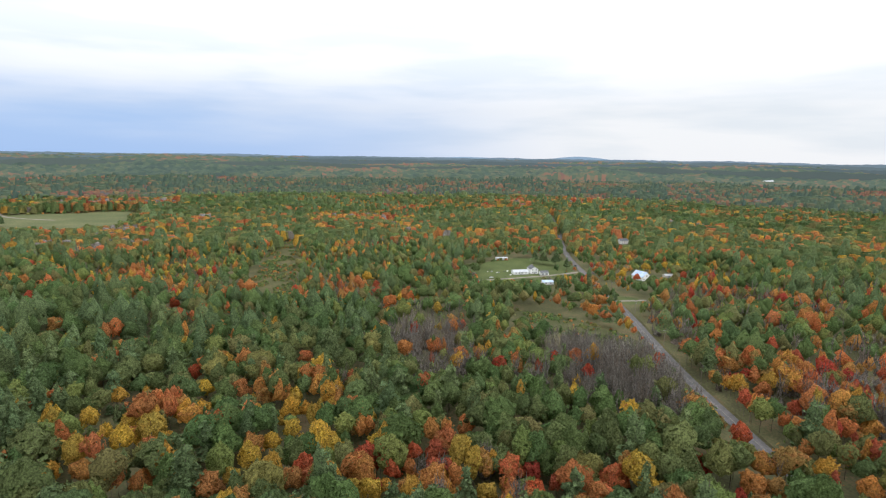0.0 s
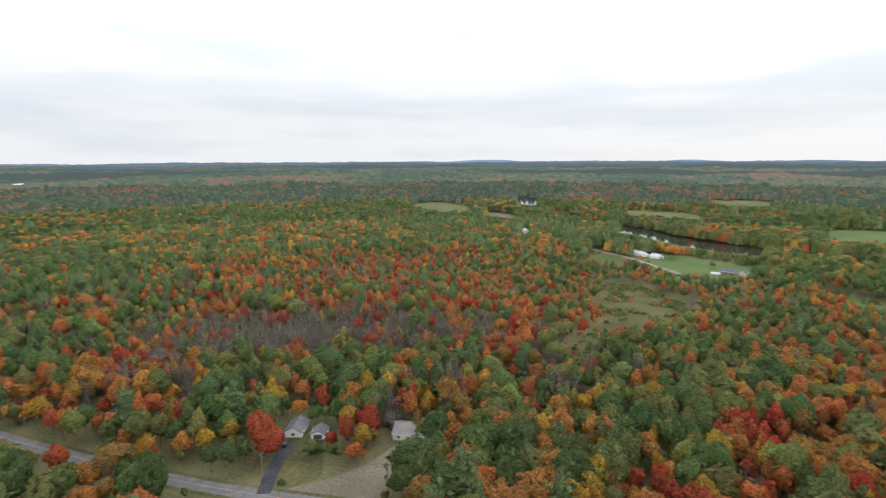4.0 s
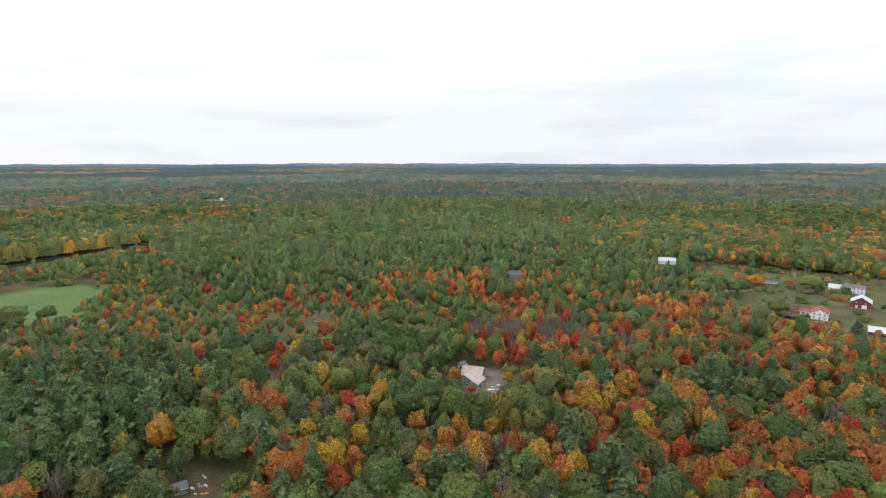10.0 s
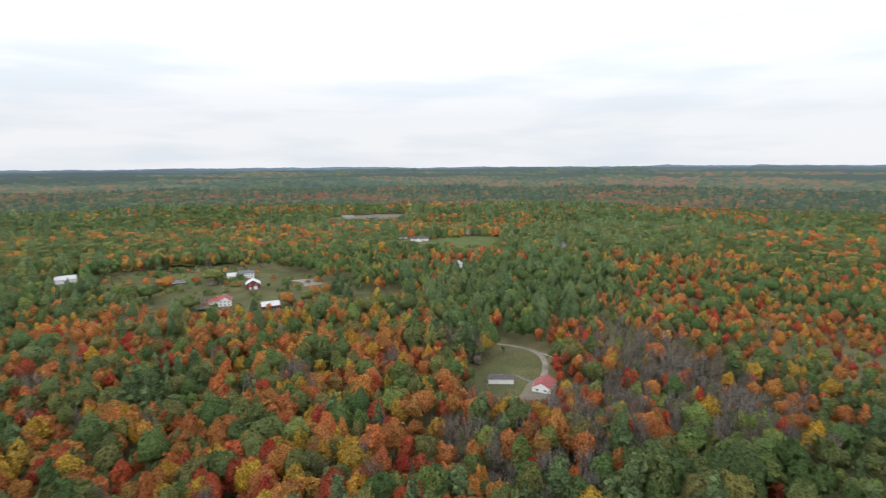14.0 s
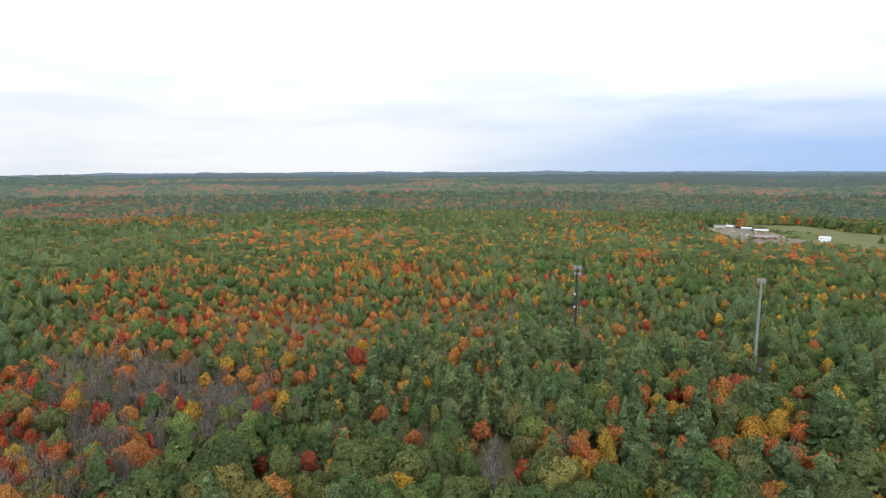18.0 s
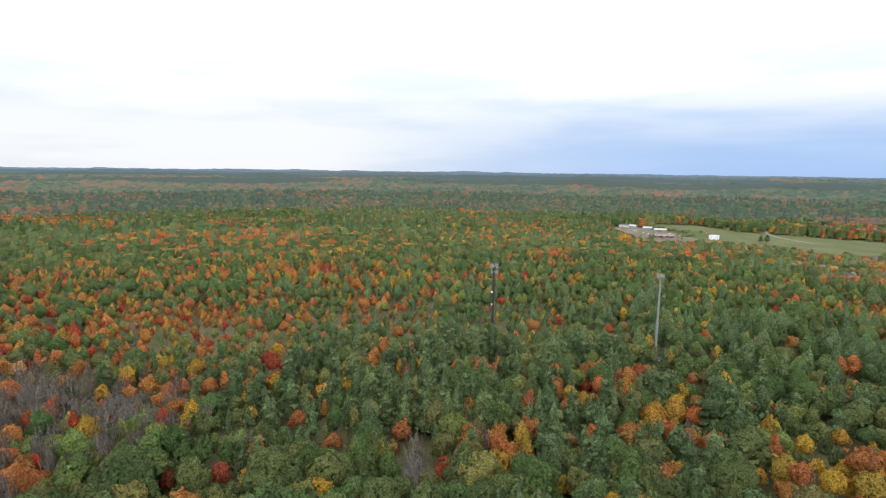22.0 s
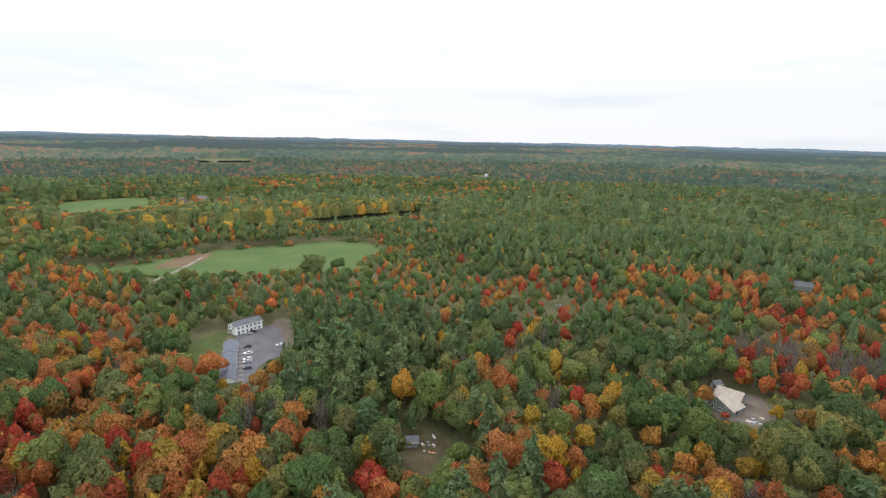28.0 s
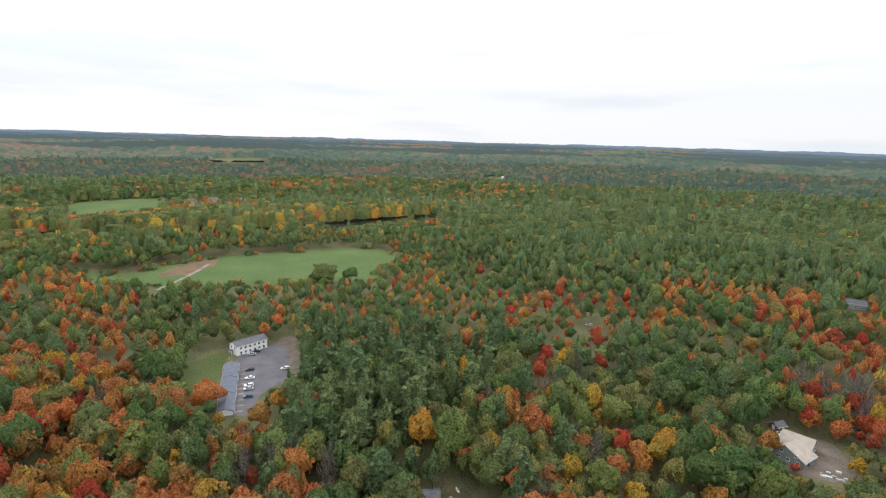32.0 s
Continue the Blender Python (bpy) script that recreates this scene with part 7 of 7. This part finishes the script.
def np_mesh(name, v, f, mat):
    me = bpy.data.meshes.new(name)
    me.from_pydata([tuple(q) for q in v], [], [tuple(int(i) for i in q) for q in f])
    me.materials.append(mat)
    me.polygons.foreach_set("use_smooth", np.ones(len(me.polygons), bool))
    return me


TREE_LABEL = dict(
    green="tall green broadleaf tree with a full rounded crown",
    lime="broadleaf tree turning yellow-green in early autumn",
    pine="dark green white pine with layered level boughs",
    yellow="bright yellow autumn tree with a rounded crown",
    orange="orange autumn maple with a broad leafy crown",
    red="deep red autumn maple with a dense crown",
    bare="leafless grey tree with thin upright twigs",
)
TREE_NAME = dict(green="broadleaf_tree", lime="birch_tree", pine="pine_tree", yellow="yellow_tree", orange="orange_maple", red="red_maple", bare="bare_tree")
TREE_MESH = {}


def tree_meshes(kind, variant):
    key = (kind, variant)
    if key not in TREE_MESH:
        rng = np.random.default_rng(7000 + 31 * KINDS.index(kind) + variant)
        cv, cf = crown_shape(kind, rng, 0)
        if kind == "bare":
            tv, tf = limbs(rng, 12, 0.010, 0.25, 0.98, 0.24, twigs=4)
        elif kind == "pine":
            tv, tf = limbs(rng, 5, 0.012, 0.3, 0.97, 0.12)
        else:
            tv, tf = limbs(rng, 7, 0.014, 0.22, 0.8, 0.24)
        TREE_MESH[key] = (np_mesh("trunk", tv, tf, M_BARKPALE if kind == "bare" else M_BARK), np_mesh("crown", cv, cf, LEAF[kind]))
    return TREE_MESH[key]


def tree(kind, x, y, h, wide, turn, variant, label="", group="trees of the near woods"):
    trunk, crown = tree_meshes(kind, variant)
    ob = new(TREE_NAME[kind])
    ob.matrix_basis = pose(x, y, float(ground_z(x, y)), 0, 0, turn) @ Matrix.Diagonal((h * wide, h * wide, h, 1))
    for nm, me in (("trunk", trunk), ("crown", crown)):
        c = new(nm, me)
        c.parent = ob
    return tagged(ob, label or TREE_LABEL[kind], "tree", group)




def landmark(kind, x, y, h, wide=1.2, label="", variant=0):
    TREES_PLACED.append((x, y))
    SHOWN.append((x, y, h, h * wide * 0.28 + 2.0))
    wide *= 1.0 if label else 0.78
    tree(kind, x, y, h, wide, (x * 37 + y * 11) % 360, variant, label, "landmark trees")


LANDMARKS()


def plant_near(r0, r1, gap, cap):
    """Single trees, up to cap of each kind; the rest of the ring in one mesh."""
    x, y, kind, h, rng = scatter(r0, r1, gap, 11)
    free = np.ones(len(x), bool)
    for lx, ly in TREES_PLACED:
        free &= np.hypot(x - lx, y - ly) > 5.0
    x, y, kind, h = x[free], y[free], kind[free], h[free]
    order = np.argsort(np.hypot(x, y))
    count = dict.fromkeys(range(len(KINDS)), 0)
    rest = []
    for i in order:
        k = int(kind[i])
        if count[k] >= cap or math.hypot(x[i], y[i]) < 100:
            rest.append(i)
            continue
        count[k] += 1
        tree(KINDS[k], round(float(x[i]), 2), round(float(y[i]), 2), round(float(h[i]), 2), WIDE[KINDS[k]] * (0.82 + 0.5 * rng.random()), rng.random() * 360, int(rng.integers(0, 5)))
    rest = np.array(rest)
    join_trees("near_woods", "dense mixed autumn woods of green, orange and red trees", x[rest], y[rest], kind[rest], h[rest], rng, 0, 1.06, 5, True)


plant_near(108, 195, 7.3, 280)


def meadow_brush():
    """Low scrub in the wet meadows and along the edges of the grassland."""
    rng = np.random.default_rng(91)
    xs, ys, ks, hs = [], [], [], []
    for poly, gap, mix, lo, hi, edge in BRUSH:
        p = np.array(poly)
        a, b = p.min(0), p.max(0)
        gx, gy = np.meshgrid(np.arange(a[0], b[0], gap), np.arange(a[1], b[1], gap))
        px = rng.uniform(a[0], b[0], gx.size)
        py = rng.uniform(a[1], b[1], gx.size)
        keep = inside(px, py, poly)
        if edge:
            ring = np.concatenate([p, p[:1]])
            keep &= near_line(px, py, [tuple(q) for q in ring], edge)
        keep &= vnoise(px, py, 11, 92) > 0.42
        for line, w in LINES:
            keep &= ~near_line(px, py, line, w)
        px, py = px[keep], py[keep]
        w = np.array([mix.get(q, 0.0) for q in KINDS])
        xs.append(px)
        ys.append(py)
        ks.append(rng.choice(len(KINDS), len(px), p=w / w.sum()))
        hs.append(lo + (hi - lo) * rng.random(len(px)) ** 1.6)
    join_trees("meadow_scrub", "low brown and green scrub in the meadows", np.concatenate(xs), np.concatenate(ys), np.concatenate(ks), np.concatenate(hs), rng, 3, 1.7)


meadow_brush()
x, y, kind, h, rng = scatter(0, 108, 6.8, 15)
join_trees("woods_below", "mixed autumn woods right under the flight", x, y, kind, h, rng, 1, 1.12, 5, True)
x, y, kind, h, rng = scatter(195, 335, 7.6, 12)
join_trees("middle_woods", "mixed woods in green, orange and red autumn leaf", x, y, kind, h, rng, 1, 1.08, 6, True)
x, y, kind, h, rng = scatter(335, 680, 8.6, 13)
join_trees("far_woods", "wide mixed autumn woods of green, orange and pine", x, y, kind, h, rng, 2, 1.22, 8)
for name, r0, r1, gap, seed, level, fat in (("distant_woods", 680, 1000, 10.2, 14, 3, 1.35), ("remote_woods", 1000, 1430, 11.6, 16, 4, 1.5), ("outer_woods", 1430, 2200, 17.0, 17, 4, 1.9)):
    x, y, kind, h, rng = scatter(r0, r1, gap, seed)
    join_trees(name, "distant woods mottled green and orange", x, y, kind, h, rng, level, fat, 10, False, HAZED_LEAF if r0 > 1400 else None)


def far_canopy():
    """The woods from 2.1 km to the horizon, as one uneven canopy of tree-sized bumps."""
    n = 1000
    radii = [2130.0]
    while radii[-1] < 4840:
        radii.append(radii[-1] * 1.012)
    R, A = np.meshgrid(np.array(radii), np.arange(n) * 2 * math.pi / n, indexing="ij")
    rng = np.random.default_rng(77)
    A = A + rng.normal(0, 0.0013, A.shape)
    R = R + rng.normal(0, 3.0, R.shape)
    X, Y = R * np.cos(A), R * np.sin(A)
    ridge = ((vnoise(X, Y, 620, 61) - 0.45) * 34 + (vnoise(X, Y, 260, 64) - 0.5) * 16) * np.clip((R - 1500) / 700, 0, 1) * np.clip((5200 - R) / 1800, 0.3, 1)
    rise = np.clip((R - 2160) / 60, 0, 1)
    Z = ground_z(X, Y) + 7 + rise * (rng.random(R.shape) ** 1.5 * 13 + vnoise(X, Y, 55, 62) * 7 + vnoise(X, Y, 150, 63) * 9 - 6 + np.clip(ridge, -10, 26))
    for poly in OPEN:
        c = np.array(poly)
        if np.hypot(*c.mean(0)) > 2000:
            Z = np.where(inside(X.ravel(), Y.ravel(), poly).reshape(X.shape), ground_z(X, Y) - 1.0, Z)
    m = len(radii)
    i = np.arange(m - 1)[:, None] * n
    k = np.arange(n)[None, :]
    k2 = (k + 1) % n
    F = np.stack([i + k, i + n + k, i + n + k2, i + k2], -1).reshape(-1, 4)
    V = np.stack([X, Y, Z], -1).reshape(-1, 3)
    me = bpy.data.meshes.new("horizon_woods")
    me.vertices.add(len(V))
    me.vertices.foreach_set("co", V.astype(np.float32).ravel())
    me.loops.add(F.size)
    me.loops.foreach_set("vertex_index", F.astype(np.int32).ravel())
    me.polygons.add(len(F))
    me.polygons.foreach_set("loop_start", np.arange(0, F.size, 4, dtype=np.int32))
    fx, fy = X[:-1].ravel(), Y[:-1].ravel()
    tone = -0.24 + 0.50 * rng.random(len(fx)) + 0.40 * vnoise(fx, fy, 120, 71) + 0.46 * vnoise(fx, fy, 480, 72) + 0.26 * vnoise(fx, fy, 48, 73)
    at = me.attributes.new("tone", "FLOAT", "FACE")
    at.data.foreach_set("value", tone.astype(np.float32))
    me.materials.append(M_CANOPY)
    me.update(calc_edges=True)
    tagged(new("horizon_woods", me), "endless mottled woods reaching the horizon", "woodland", kind="stuff")


far_canopy()


def far_ridges():
    """Wooded ridges that fade towards the rim of the land, each row's haze put into its colour and glow."""
    n = 2400
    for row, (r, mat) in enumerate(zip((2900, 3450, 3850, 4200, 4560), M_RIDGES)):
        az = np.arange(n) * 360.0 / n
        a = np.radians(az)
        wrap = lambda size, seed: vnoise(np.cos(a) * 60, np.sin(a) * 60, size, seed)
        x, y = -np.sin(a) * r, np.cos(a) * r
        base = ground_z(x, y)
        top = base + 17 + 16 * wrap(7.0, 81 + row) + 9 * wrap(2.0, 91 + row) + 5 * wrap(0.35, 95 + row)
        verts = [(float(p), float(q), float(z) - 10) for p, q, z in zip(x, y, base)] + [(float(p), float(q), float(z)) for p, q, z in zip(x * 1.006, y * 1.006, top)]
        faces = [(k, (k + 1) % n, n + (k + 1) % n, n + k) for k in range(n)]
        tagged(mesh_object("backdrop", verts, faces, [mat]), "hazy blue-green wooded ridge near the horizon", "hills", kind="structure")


far_ridges()


def far_hills():
    """Low blue hills at the rim of the land; the blue is haze put into colour and glow."""
    bumps = [(-14, 3.4, 34), (-3, 5.0, 20), (8, 6, 12), (-32, 6, 10), (-55, 5, 14), (-66, 3.5, 18), (-74, 4.5, 27), (-84, 4, 19), (-93.5, 3, 24), (-104, 5, 18), (-120, 7, 10), (-150, 8, 9), (-172, 9, 8), (75, 7, 9), (100, 8, 7), (30, 6, 8)]
    n = 720
    verts, faces = [], []
    for k in range(n):
        az = 360.0 * k / n
        up = 0.0
        for b, w, hgt in bumps:
            d = (az - b + 180) % 360 - 180
            up += 1.35 * hgt * math.exp(-(d / w) ** 2)
        up += 5 * float(vnoise(np.array(az * 1.0), np.array(0.5), 2.2, 5)) + 3 * float(vnoise(np.array(az * 1.0), np.array(9.5), 0.8, 6))
        a = radians(az)
        x, y = -math.sin(a), math.cos(a)
        rim = float(ground_z(x * 4840, y * 4840))
        verts += [(x * 4840, y * 4840, rim - 25), (x * 4900, y * 4900, rim + 5 + up)]
    for k in range(n):
        j = (k + 1) % n
        faces.append((2 * k, 2 * k + 1, 2 * j + 1, 2 * j))
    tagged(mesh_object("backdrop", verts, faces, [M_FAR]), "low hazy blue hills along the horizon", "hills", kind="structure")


far_hills()
